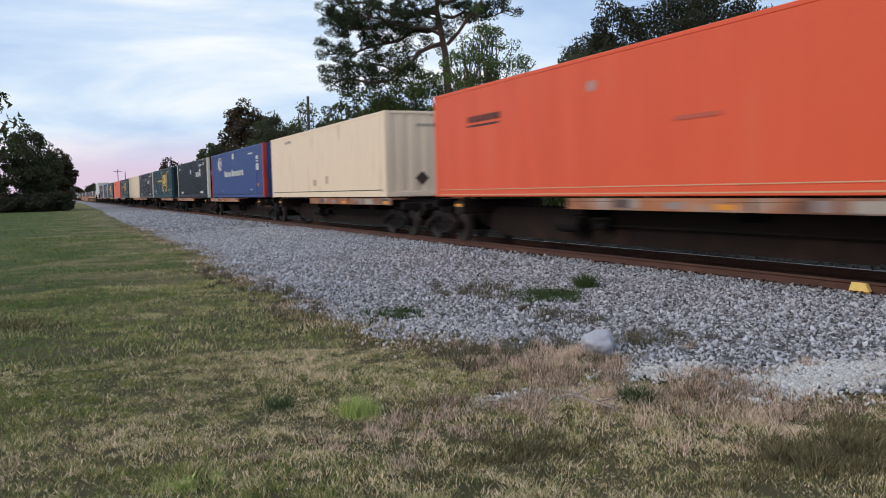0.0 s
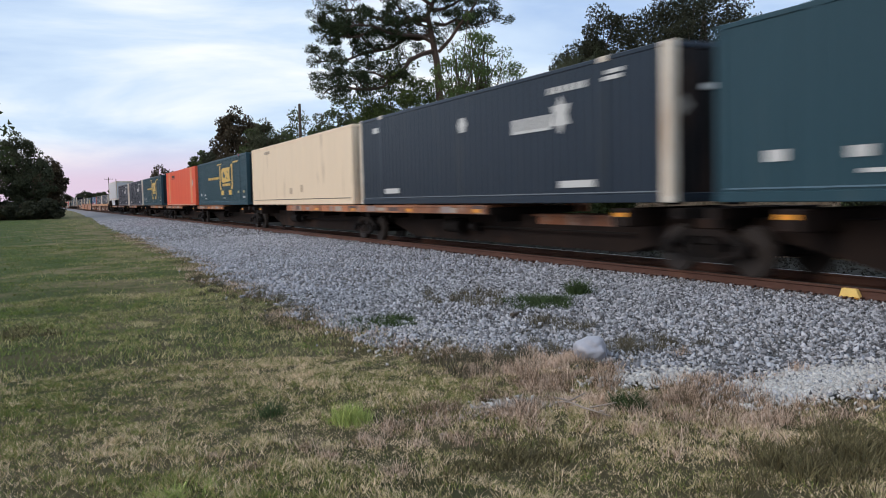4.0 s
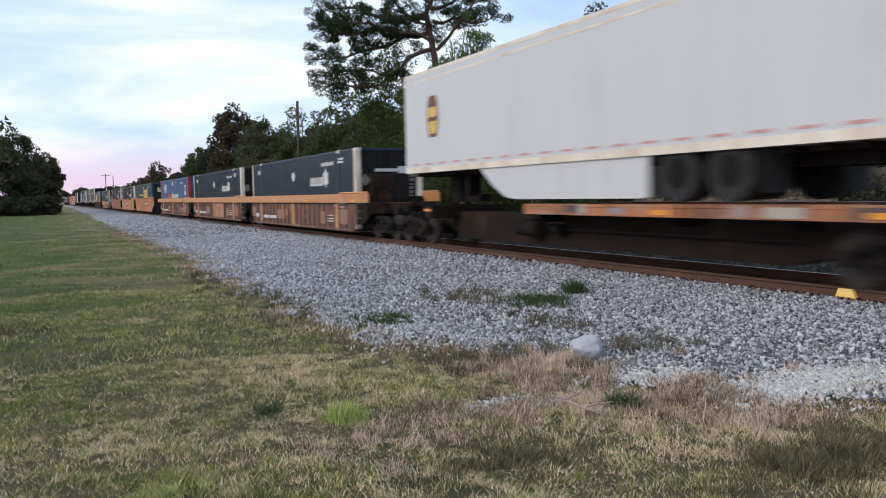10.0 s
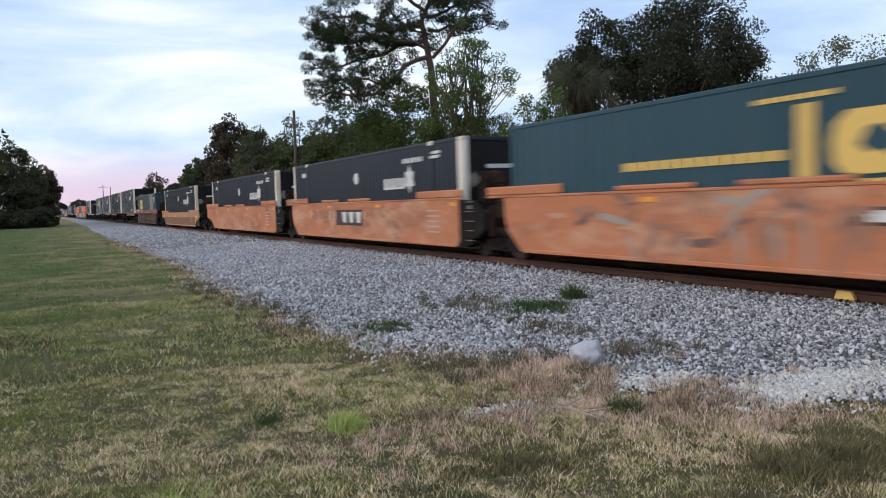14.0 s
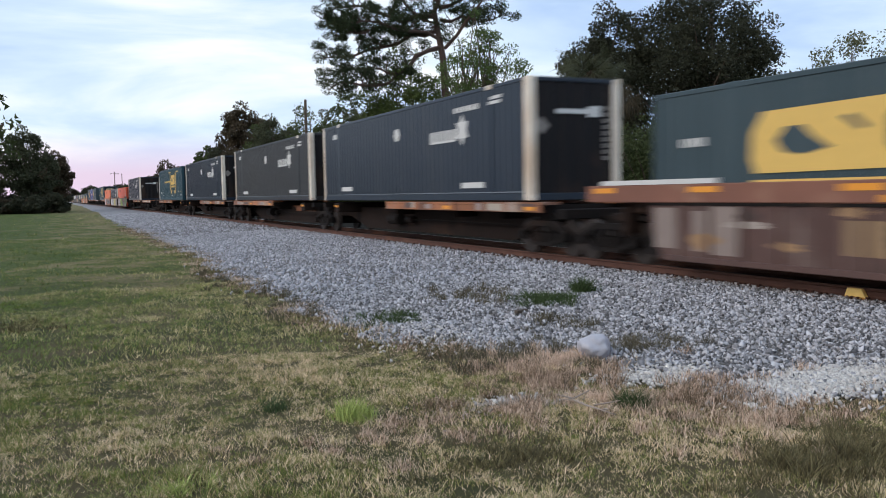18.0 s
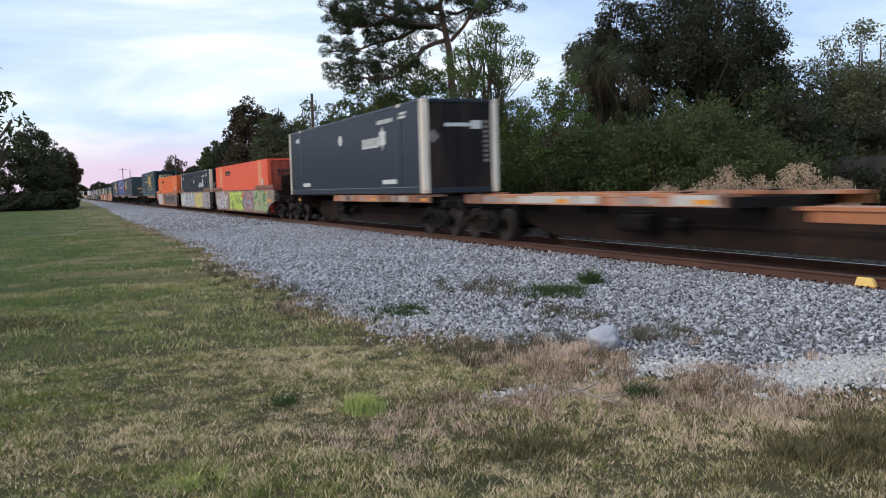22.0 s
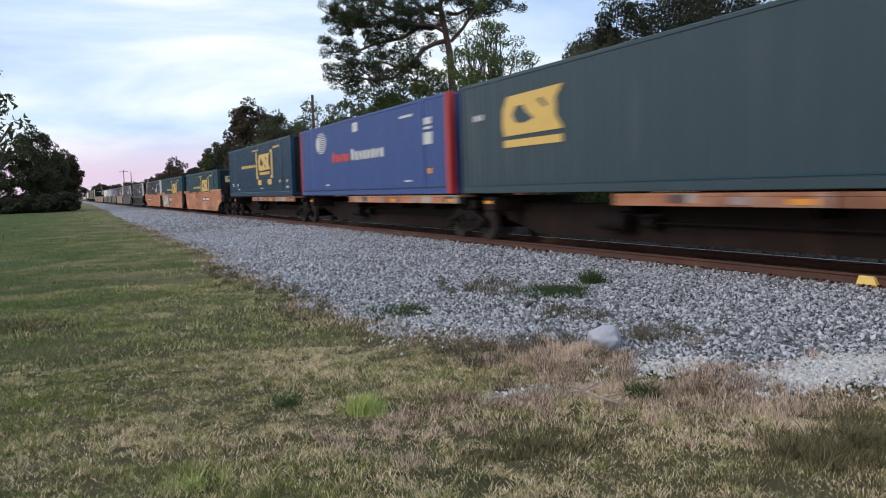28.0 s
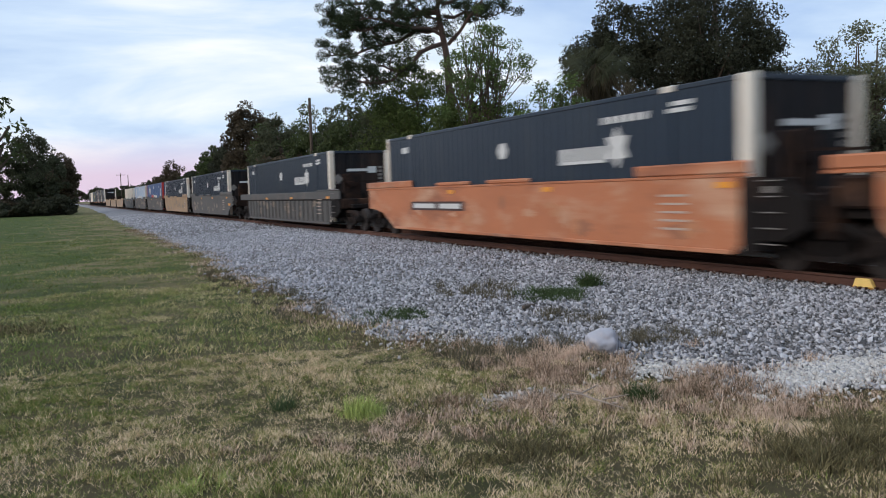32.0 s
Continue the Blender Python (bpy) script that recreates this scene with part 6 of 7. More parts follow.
def blades(name, x, y, height, width, lean, material, base=None):
    """Bent, tapered grass blades with their feet at (x, y)."""
    n = len(x)
    z = (ground_z(x, y) if base is None else base) - 0.01
    a, bend = gen.uniform(0, 2 * np.pi, n), gen.uniform(0, 2 * np.pi, n)
    out = height * lean * gen.uniform(0.3, 1.5, n)
    dx, dy = np.cos(a) * width / 2, np.sin(a) * width / 2
    ox, oy = np.cos(bend) * out, np.sin(bend) * out
    p = np.empty((n, 5, 3))
    p[:, 0] = np.stack([x - dx, y - dy, z], 1)
    p[:, 1] = np.stack([x + dx, y + dy, z], 1)
    p[:, 2] = np.stack([x - dx * 0.8 + ox * 0.45, y - dy * 0.8 + oy * 0.45, z + height * 0.6], 1)
    p[:, 3] = np.stack([x + dx * 0.8 + ox * 0.45, y + dy * 0.8 + oy * 0.45, z + height * 0.6], 1)
    p[:, 4] = np.stack([x + ox, y + oy, z + height], 1)
    f = np.array([(0, 1, 3), (0, 3, 2), (2, 3, 4)])[None] + 5 * np.arange(n)[:, None, None]
    return soup(name, p.reshape(-1, 3), f.reshape(-1, 3), material)


def clumped(n, x0, x1, y0, y1, clumps, spread):
    cx, cy = gen.uniform(x0, x1, clumps), gen.uniform(y0, y1, clumps)
    k = gen.integers(0, clumps, n)
    return cx[k] + gen.normal(0, spread, n), cy[k] + gen.normal(0, spread, n)


def in_view(x, y):
    a = np.degrees(np.arctan2(x, y))
    return (a > -6) & (a < 57) & (np.hypot(x, y) > 3.6)


def lawn(count, reach, height, width, clumps, spread, name, material):
    d0, d1 = reach
    x, y = clumped(count, -d1 * 0.12, min(8.0, d1), 2.2, d1, clumps, spread)
    d = np.hypot(x, y)
    keep = in_view(x, y) & (d > d0) & (d < d1)
    ex = edge_x(y)
    keep &= (x < ex + gen.normal(-0.1, 0.3, count))
    for gx, gy, rx_, ry_ in ((6.15, 5.2, 0.75, 0.36), (5.13, 6.27, 0.42, 0.22), (3.4, 5.97, 0.36, 0.09)):
        keep &= ((x - gx) / rx_) ** 2 + ((y - gy) / ry_) ** 2 > gen.uniform(0.5, 1.3, count)
    x, y = x[keep], y[keep]
    n = len(x)
    h = height * gen.uniform(0.45, 1.4, n) * (0.55 + 0.9 * (0.5 + 0.5 * np.sin(x * 5.1 + 2 * np.sin(y * 3.3)) * np.sin(y * 4.7 + 2 * np.sin(x * 2.9))))
    tagged(new(name, blades(name, x, y, h, width * gen.uniform(0.6, 1.3, n), 1.0, material)),
           "short mown grass, green and straw-coloured", "grass", kind="stuff")


lawn(370000, (3.6, 9.5), 0.038, 0.0045, 17000, 0.036, "grass", mat_grass)
lawn(130000, (9.5, 18), 0.050, 0.0080, 16000, 0.08, "grass", mat_grass_mid)
lawn(42000, (18, 42), 0.055, 0.015, 12000, 0.16, "grass", mat_grass_far)
lawn(10000, (42, 110), 0.07, 0.04, 8000, 0.3, "grass", mat_grass_far)

# the lawn goes on round the place where one stands
x, y = clumped(24000, -9.0, 5.5, -8.0, 12.0, 9000, 0.05)
keep = (np.hypot(x, y) < 11) & ~in_view(x, y) & (x < edge_x(y) - 0.1)
x, y = x[keep], y[keep]
tagged(new("grass", blades("grass", x, y, 0.055 * gen.uniform(0.5, 1.4, len(x)), 0.011 * gen.uniform(0.6, 1.3, len(x)), 1.0, mat_grass)),
       "short mown grass, green and straw-coloured", "grass", kind="stuff")


def weeds(n, cx, cy, rx, ry, height, width, material, name, label, lean=0.5, clumps=60):
    k = gen.integers(0, clumps, n)
    ccx, ccy = gen.normal(cx, rx, clumps), gen.normal(cy, ry, clumps)
    tall = gen.uniform(0.5, 1.35, clumps)[k]
    x, y = ccx[k] + gen.normal(0, 0.05, n), ccy[k] + gen.normal(0, 0.05, n)
    if "dry" in name:
        ok = np.ones(n, bool)
        for gx, gy, rx_, ry_ in ((6.15, 5.2, 0.75, 0.36), (5.13, 6.27, 0.42, 0.22), (3.4, 5.97, 0.36, 0.09), (2.95, 5.65, 0.2, 0.06)):
            ok &= ((x - gx) / rx_) ** 2 + ((y - gy) / ry_) ** 2 > gen.uniform(0.5, 1.3, n)
        x, y, tall = x[ok], y[ok], tall[ok]
        n = len(x)
    tagged(new(name, blades(name, x, y, height * tall * gen.uniform(0.35, 1.25, n), width * gen.uniform(0.6, 1.4, n), lean, material)), label, "weeds", kind="stuff")


# a ragged margin of dry and dark weeds where lawn and gravel meet
k = gen.integers(0, 330, 15000)
my = 8.2 + 46 * gen.random(330) ** 1.7
mx = edge_x(my) + gen.normal(-0.12, 0.20, 330) + 0.25 * (gen.random(330) < 0.2)
sp = 0.06 + 0.004 * my
x, y = mx[k] + gen.normal(0, 1, 15000) * sp[k], my[k] + gen.normal(0, 1, 15000) * sp[k] * 1.8
for sel, material, label in ((k % 3 > 0, mat_weed, "dry brown weeds along the edge of the gravel"), (k % 3 == 0, mat_dark_weed, "dark green weeds along the edge of the gravel")):
    tagged(new("edge_weeds", blades("edge_weeds", x[sel], y[sel], gen.uniform(0.03, 0.11, sel.sum()), 0.006 + 0.0002 * y[sel], 0.8, material)), label, "weeds", kind="stuff")
weeds(9000, 4.35, 6.75, 0.55, 0.55, 0.12, 0.0045, mat_weed, "dry_weeds", "reddish dry weeds at the gravel edge", 0.5, 95)
weeds(6500, 5.05, 5.5, 0.55, 0.22, 0.12, 0.0045, mat_weed, "dry_weeds", "reddish dry weeds at the gravel edge", 0.5, 60)
weeds(8000, 3.3, 5.7, 0.9, 0.35, 0.09, 0.0045, mat_weed, "dry_weeds", "faded dry weeds in the lawn", 0.8, 85)
weeds(5000, 5.2, 4.7, 0.7, 0.25, 0.10, 0.0045, mat_weed, "dry_weeds", "faded dry weeds in the lawn", 0.7, 70)
weeds(5000, 4.5, 7.7, 0.6, 0.35, 0.12, 0.005, mat_scrub, "scrub_weeds", "grey-brown scrubby weeds on the gravel", 0.6, 60)
weeds(2600, 5.95, 7.45, 0.45, 0.3, 0.12, 0.005, mat_scrub, "scrub_weeds", "grey-brown scrubby weeds on the gravel", 0.7, 44)
weeds(1400, 6.1, 9.5, 0.3, 0.35, 0.12, 0.006, mat_scrub, "scrub_weeds", "thin grey weeds on the gravel", 0.6, 24)
weeds(1800, 6.2, 12.2, 0.4, 0.5, 0.15, 0.007, mat_scrub, "scrub_weeds", "thin grey weeds on the gravel", 0.5, 28)
weeds(3000, 6.9, 10.95, 0.30, 0.28, 0.13, 0.008, mat_dark_green, "green_weeds", "low green weeds growing in the ballast", 0.9, 50)
weeds(800, 7.9, 11.5, 0.07, 0.06, 0.22, 0.008, mat_dark_green, "green_weeds", "small green tuft in the ballast", 0.7, 14)
weeds(1600, 4.25, 11.1, 0.32, 0.28, 0.12, 0.008, mat_dark_green, "green_weeds", "low green weeds at the gravel edge", 0.8, 26)
weeds(1700, 3.4, 13.6, 0.3, 0.9, 0.12, 0.008, mat_scrub, "scrub_weeds", "low brown weeds at the gravel edge", 0.7, 26)
weeds(1400, 3.3, 18.5, 0.35, 1.4, 0.12, 0.01, mat_scrub, "scrub_weeds", "low brown weeds at the gravel edge", 0.7, 24)
weeds(1300, 2.10, 6.25, 0.050, 0.045, 0.13, 0.0045, mat_green, "grass_tuft", "bright green grass tuft in the lawn", 0.5, 12)
weeds(400, 1.6, 6.88, 0.045, 0.05, 0.09, 0.005, mat_dark_green, "grass_tuft", "small green tuft in the lawn", 0.9, 8)
weeds(800, 4.23, 5.41, 0.045, 0.04, 0.12, 0.006, mat_dark_green, "grass_tuft", "small green tuft in dry weeds", 0.8, 8)
weeds(500, 0.55, 5.15, 0.12, 0.06, 0.06, 0.005, mat_green, "grass_tuft", "flat green patch in the lawn", 1.0, 10)
weeds(8500, 4.7, 3.8, 0.50, 0.22, 0.10, 0.0055, mat_dark_weed, "green_weeds", "dark taller weeds in the lawn", 0.8, 140)
weeds(2500, 2.75, 4.75, 0.3, 0.15, 0.07, 0.006, mat_dark_weed, "green_weeds", "dark patch of low weeds", 0.9, 50)
# dark blades added to darken the ground like the sapling's shadow
weeds(2500, -0.8, 13.0, 0.35, 0.4, 0.10, 0.01, mat_dark_weed, "green_weeds", "dark weeds added as the shaded patch under the sapling", 0.9, 40)


# ---------------------------------------------------------------- trees and shrubs
def leaf_mat(name, color, spread=0.4, glow=0.32):
    """Leaves: light falls on them and partly through them."""
    m = mat(name, color, 0.65, 0, 0.45, 0.55, 6, 0.0, spread=spread, island=True, spec=0.12)
    n, l = m.node_tree.nodes, m.node_tree.links
    b, out = n["Principled BSDF"], n["Material Output"]
    tr = n.new("ShaderNodeBsdfTranslucent")
    l.new(b.inputs["Base Color"].links[0].from_socket, tr.inputs["Color"])
    mx = n.new("ShaderNodeMixShader")
    mx.inputs[0].default_value = glow
    l.new(b.outputs[0], mx.inputs[1])
    l.new(tr.outputs[0], mx.inputs[2])
    l.new(mx.outputs[0], out.inputs["Surface"])
    return m


leaf_oak = leaf_mat("oak_leaves", (0.047, 0.050, 0.031), 0.3)
leaf_bush = leaf_mat("shrub_leaves", (0.068, 0.086, 0.034), 0.35)
leaf_light = leaf_mat("light_green_leaves", (0.095, 0.138, 0.044), 0.35)
leaf_pine = leaf_mat("pine_needles", (0.040, 0.055, 0.027), 0.4)
leaf_far = leaf_mat("far_leaves", (0.072, 0.078, 0.044), 0.3)
# these two leaf colours are lightened to carry haze
leaf_hazy = leaf_mat("hazy_grey_green_leaves", (0.145, 0.150, 0.085), 0.3)
leaf_clump = leaf_mat("haze_lightened_leaves", (0.088, 0.090, 0.046), 0.3)
leaf_mid = leaf_mat("mid_green_leaves", (0.090, 0.118, 0.036), 0.35)
leaf_brown = leaf_mat("brownish_leaves", (0.085, 0.066, 0.042), 0.3)
leaf_palm = leaf_mat("palm_fronds", (0.062, 0.068, 0.036), 0.35)
palm_dead = leaf_mat("dead_palm_fronds", (0.085, 0.068, 0.042), 0.35)
plume_mat = leaf_mat("dry_plume_grass", (0.50, 0.37, 0.26), 0.4)
bark = mat("grey_brown_bark", (0.085, 0.062, 0.045), 0.9, 0, 0.3, 3, 30, 0.6, stretch=(1, 1, 0.3))
bark_pine = mat("reddish_pine_bark", (0.075, 0.048, 0.036), 0.9, 0, 0.35, 2.5, 25, 0.7, stretch=(1, 1, 0.4))


def tube(bm, pts, radii, seg=7):
    """A tapered limb along pts."""
    rings = []
    for i, p in enumerate(pts):
        p = Vector(p)
        d = (Vector(pts[min(i + 1, len(pts) - 1)]) - Vector(pts[max(i - 1, 0)])).normalized()
        a = d.orthogonal().normalized()
        b = d.cross(a)
        rings.append([bm.verts.new(p + (a * math.cos(t) + b * math.sin(t)) * radii[i]) for t in [2 * math.pi * k / seg for k in range(seg)]])
    for r, q in zip(rings, rings[1:]):
        for k in range(seg):
            j = (k + 1) % seg
            bm.faces.new((r[k], r[j], q[j], q[k]))
    bm.faces.new(rings[-1])
    bm.faces.new(rings[0][::-1])


def leaves(centers, radius, per, size, aspect=1.7, flat=0.75):
    """Arrays of small leaf quads round the clump centres; radius one each."""
    c = np.asarray(centers, float)
    n = len(c) * per
    r = np.repeat(np.broadcast_to(radius, len(c)), per)
    d = gen.normal(size=(n, 3))
    d /= np.linalg.norm(d, axis=1, keepdims=True)
    pos = np.repeat(c, per, 0) + d * (r * gen.uniform(0.25, 1.0, n) ** 0.6)[:, None] * np.array([1, 1, flat])
    u = gen.normal(size=(n, 3))
    u /= np.linalg.norm(u, axis=1, keepdims=True)
    w = np.cross(u, gen.normal(size=(n, 3)))
    w /= np.linalg.norm(w, axis=1, keepdims=True)
    s = size * gen.uniform(0.55, 1.3, n)[:, None]
    u, w = u * s * aspect / 2, w * s / 2
    v = np.stack([pos - u * 0.7 - w, pos + u, pos - u * 0.7 + w], 1)
    f = np.arange(3 * n).reshape(n, 3)
    return v.reshape(-1, 3), f


def clump_centers(rr, cx, cy, cz, rx, ry, rz, n, hollow=0.35):
    out = []
    while len(out) < n:
        p = np.array([rr.uniform(-1, 1) for _ in range(3)])
        d = np.linalg.norm(p)
        if d > 1 or d < hollow:
            continue
        # lobes give an uneven outline
        lobe = 0.85 + 0.2 * math.sin(3.1 * p[0] + 2.3 * p[2] + cx) * math.cos(2.7 * p[1] + cy)
        out.append((cx + p[0] * rx * lobe, cy + p[1] * ry * lobe, cz + p[2] * rz * lobe))
    return out


def tree(x, y, height, width, trunk_h, leaf, seed, clumps=90, per=55, size=0.22, name="tree", label="", trunk_r=0.22, z_low=None, gaps=0.35, stems=1, rad=1.0, limbs=22):
    """A broadleaf tree: stem, forking limbs out to the clumps, a crown of many leaves."""
    rr = random.Random(seed)
    per, size = int(per * 1.9), size * 0.84
    root = thing(name, label, "tree")
    root.location = (x, y, 0)
    low = trunk_h if z_low is None else z_low
    rz = (height - low) / 2 - width * 0.05
    cz = low + width * 0.03 + rz
    cs = clump_centers(rr, 0, 0, cz, width * 0.45, width * 0.45, rz, clumps, gaps)
    bm = bmesh.new()
    for k in range(stems):
        bx, by = (rr.uniform(-0.5, 0.5) * (stems > 1) for _ in range(2))
        top = (bx + rr.uniform(-0.1, 0.1) * width, by + rr.uniform(-0.1, 0.1) * width, height * 0.82)
        mid = (bx + rr.uniform(-0.06, 0.06) * width, by, trunk_h)
        tube(bm, [(bx, by, -0.1), ((bx + mid[0]) / 2, (by + mid[1]) / 2, trunk_h * 0.5), mid, ((mid[0] + top[0]) / 2 + 0.2, (mid[1] + top[1]) / 2, (mid[2] + top[2]) / 2), top],
             [trunk_r * 1.25, trunk_r, trunk_r * 0.85, trunk_r * 0.5, trunk_r * 0.12], 8)
        for c in rr.sample(cs, min(len(cs), max(6, int(limbs / stems)))):
            f = min(0.95, max(0.25, (c[2] - 0.8) / height * rr.uniform(0.6, 0.9)))
            s = (mid[0] * (1 - f) + top[0] * f, mid[1] * (1 - f) + top[1] * f, max(trunk_h * 0.6, c[2] * 0.62))
            m = ((s[0] + c[0]) / 2 + rr.uniform(-0.2, 0.2), (s[1] + c[1]) / 2, (s[2] + c[2]) / 2 - rr.uniform(0, 0.3))
            tube(bm, [s, m, c], [trunk_r * 0.32, trunk_r * 0.2, 0.02], 5)
    part("trunk", bm, bark, root, "dark stem with forking limbs")
    v, f = leaves(cs, [rad * rr.uniform(0.55, 1.15) * min(width * 0.13, 0.55 + width * 0.05) for _ in cs], per, size)
    part("crown", soup("crown", v, f, leaf), leaf, root)
    return root


def bush(x, y, w, h, leaf, seed, per=70, size=0.16, label="dense green shrub", name="shrub"):
    rr = random.Random(seed)
    per, size = int(per * 1.9), size * 0.82
    root = thing(name, label, "shrub")
    root.location = (x, y, 0)
    n = max(10, int(16 * w * h / 4))
    cs = [(rr.gauss(0, w * 0.28), rr.gauss(0, w * 0.28), h * (rr.random() ** 0.7) * (1 - 0.35 * rr.random())) for _ in range(n)]
    bm = bmesh.new()
    for k in range(6):
        c = rr.choice(cs)
        tube(bm, [(rr.uniform(-0.2, 0.2), rr.uniform(-0.2, 0.2), -0.1), (c[0] * 0.5, c[1] * 0.5, c[2] * 0.55), c], [0.05, 0.035, 0.01], 5)
    part("stems", bm, bark, root)
    v, f = leaves(cs, [rr.uniform(0.3, 0.55) * (1 + 0.12 * h) for _ in cs], per, size)
    v[:, 2] = np.maximum(v[:, 2], 0.02)
    part("foliage", soup("foliage", v, f, leaf), leaf, root)
    return root


def pine(x, y):
    """A tall open pine: bare crooked limbs with needle tufts at their ends. u runs across the line of sight."""
    root = thing("pine_tree", "tall open pine with crooked bare limbs and needle tufts", "tree")
    root.location = (x, y, 0)
    d = Vector((x, y, 0)).normalized()
    side = Vector((d.y, -d.x, 0))
    rr = random.Random(4)

    def at(u, v, w=0.0):
        return tuple(side * u + d * w + Vector((0, 0, v)))

    bm = bmesh.new()
    tube(bm, [at(0.1, -0.1), at(0, 5.8), at(-0.2, 9.9), at(-0.5, 11.6), at(-0.7, 12.7), at(-0.2, 13.8), at(0.1, 16.0, 0.3)], [0.30, 0.235, 0.20, 0.17, 0.15, 0.11, 0.04], 9)
    limbs = [  # start along the trunk, then bends: (u, v, depth)
        [(-0.45, 11.6, 0), (-2.0, 11.5, 0.4), (-3.9, 10.8, 0.8), (-5.8, 10.3, 1.0), (-7.8, 10.2, 0.9)],
        [(-0.3, 10.6, 0), (-1.8, 10.0, -0.5), (-2.9, 8.9, -0.9), (-4.2, 8.2, -1.2), (-5.6, 8.4, -1.2), (-7.0, 8.0, -1.3)],
        [(-0.6, 12.4, 0), (-2.6, 12.2, 0.5), (-4.2, 12.9, 0.6), (-5.8, 13.2, 0.4), (-7.4, 12.6, 0.2)],
        [(-2.0, 11.5, 0.4), (-3.4, 11.9, 0.2), (-5.0, 11.5, 0.0), (-6.6, 11.3, -0.2)],
        [(-0.4, 13.3, 0), (-1.8, 14.3, -0.5), (-3.4, 14.9, -0.6), (-4.6, 14.8, -0.8)],
        [(-0.5, 12.0, 0), (-2.0, 12.9, 0.9), (-3.0, 14.2, 1.2), (-3.6, 15.4, 1.4)],
        [(-0.4, 12.9, 0), (0.9, 13.4, 0.3), (1.9, 13.9, 0.6), (3.0, 14.1, 0.9)],
        [(-0.1, 10.5, 0), (1.2, 12.0, -0.4), (2.2, 13.2, -0.6), (2.9, 14.8, -0.6)],
        [(0.0, 14.6, 0), (1.2, 15.4, 0.4), (2.2, 15.6, 0.6)],
        [(0.0, 15.0, 0), (-1.2, 16.0, 0.4), (-2.2, 16.4, -0.6)],
        [(-0.3, 12.2, 0), (1.0, 12.6, 0.9), (2.2, 12.3, 1.3), (3.6, 12.8, 1.5)],
        [(0.0, 13.9, 0), (1.6, 14.4, -0.9), (3.0, 15.3, -1.2), (4.2, 15.5, -1.3)],
        [(-3.9, 10.8, 0.8), (-4.9, 11.9, 1.0), (-6.4, 12.0, 1.2), (-7.3, 11.6, 1.1)],
        [(-2.9, 8.9, -0.9), (-4.0, 9.3, -0.6), (-5.4, 9.3, -0.5), (-6.6, 9.1, -0.6)],
        [(-0.3, 11.0, 0), (-2.2, 11.4, -0.9), (-4.0, 11.9, -1.4), (-5.6, 11.8, -1.8)],
    ]
    tips = []
    for li, limb in enumerate(limbs):
        pts = [at(*limb[0])]
        for p0, p1 in zip(limb, limb[1:]):
            pts.append(at((p0[0] + p1[0]) / 2 + rr.uniform(-0.12, 0.12), (p0[1] + p1[1]) / 2 + rr.uniform(-0.28, 0.28), (p0[2] + p1[2]) / 2 + rr.uniform(-0.3, 0.3)))
            pts.append(at(*p1))
        n = len(pts)
        r0 = 0.15 if li < 3 else 0.115
        tube(bm, pts, [r0 * (1 - 0.75 * k / (n - 1)) for k in range(n)], 6)
        for k in range(1, n):
            for _ in range(5 if k > 2 else 2):
                f = rr.random()
                a, b = Vector(pts[k - 1]), Vector(pts[k])
                s = a.lerp(b, f)
                e = s + side * rr.uniform(-1.0, 0.8) + d * rr.uniform(-1.0, 1.0) + Vector((0, 0, rr.uniform(-0.35, 0.85)))
                m = s.lerp(e, 0.5) + Vector((0, 0, rr.uniform(-0.15, 0.2)))
                tube(bm, [s, m, e], [0.04, 0.026, 0.012], 4)
                tips.append(tuple(e))
                if rr.random() < 0.35:
                    tips.append(tuple(e + Vector((rr.uniform(-0.5, 0.5), rr.uniform(-0.5, 0.5), rr.uniform(-0.2, 0.35)))))
        tips.append(pts[-1])
    part("trunk", bm, bark_pine, root, "reddish-brown trunk with crooked limbs")
    v, f = leaves(tips, [rr.uniform(0.30, 0.52) for _ in tips], 120, 0.047, 5.2, 0.74)
    part("crown", soup("crown", v, f, leaf_pine), leaf_pine, root)
    return root


def fan_palm(x, y, h):
    root = thing("palm_tree", "cabbage palm with a ragged skirt of dead fronds", "tree")
    root.location = (x, y, 0)
    rr = random.Random(9)
    bm = bmesh.new()
    tube(bm, [(0, 0, -0.1), (0.1, 0, h * 0.4), (0, 0.1, h - 0.9)], [0.24, 0.2, 0.2], 9)
    part("trunk", bm, bark, root)
    for k in range(150):
        dead = k >= 60
        a, up = rr.uniform(0, 6.28), (rr.uniform(-0.5, 0.9) if not dead else rr.uniform(-1.45, -0.55))
        L = rr.uniform(0.7, 1.6) if not dead else rr.uniform(0.9, 3.2)
        bm = bmesh.new()
        base = Vector((0, 0.05, h - 0.9))
        dirn = Vector((math.cos(a) * math.cos(up), math.sin(a) * math.cos(up), math.sin(up)))
        hub = base + dirn * L * 0.75
        tube(bm, [base, hub], [0.025, 0.015], 4)
        s1 = dirn.orthogonal().normalized()
        s2 = dirn.cross(s1)
        for j in range(13):
            t = (j - 6) / 6 * 1.25
            out = (dirn * math.cos(t) + s1 * math.sin(t)).normalized()
            wv = out.cross(s2).normalized() * 0.017
            tip = hub + out * rr.uniform(0.7, 1.0) + Vector((0, 0, -0.25 if not dead else -0.5))
            mid = hub + out * 0.45
            q = [bm.verts.new(p) for p in (hub, mid + wv, tip, mid - wv)]
            bm.faces.new(q)
        part("frond", bm, palm_dead if dead else leaf_palm, root, "brown hanging dead frond" if dead else "")
    return root


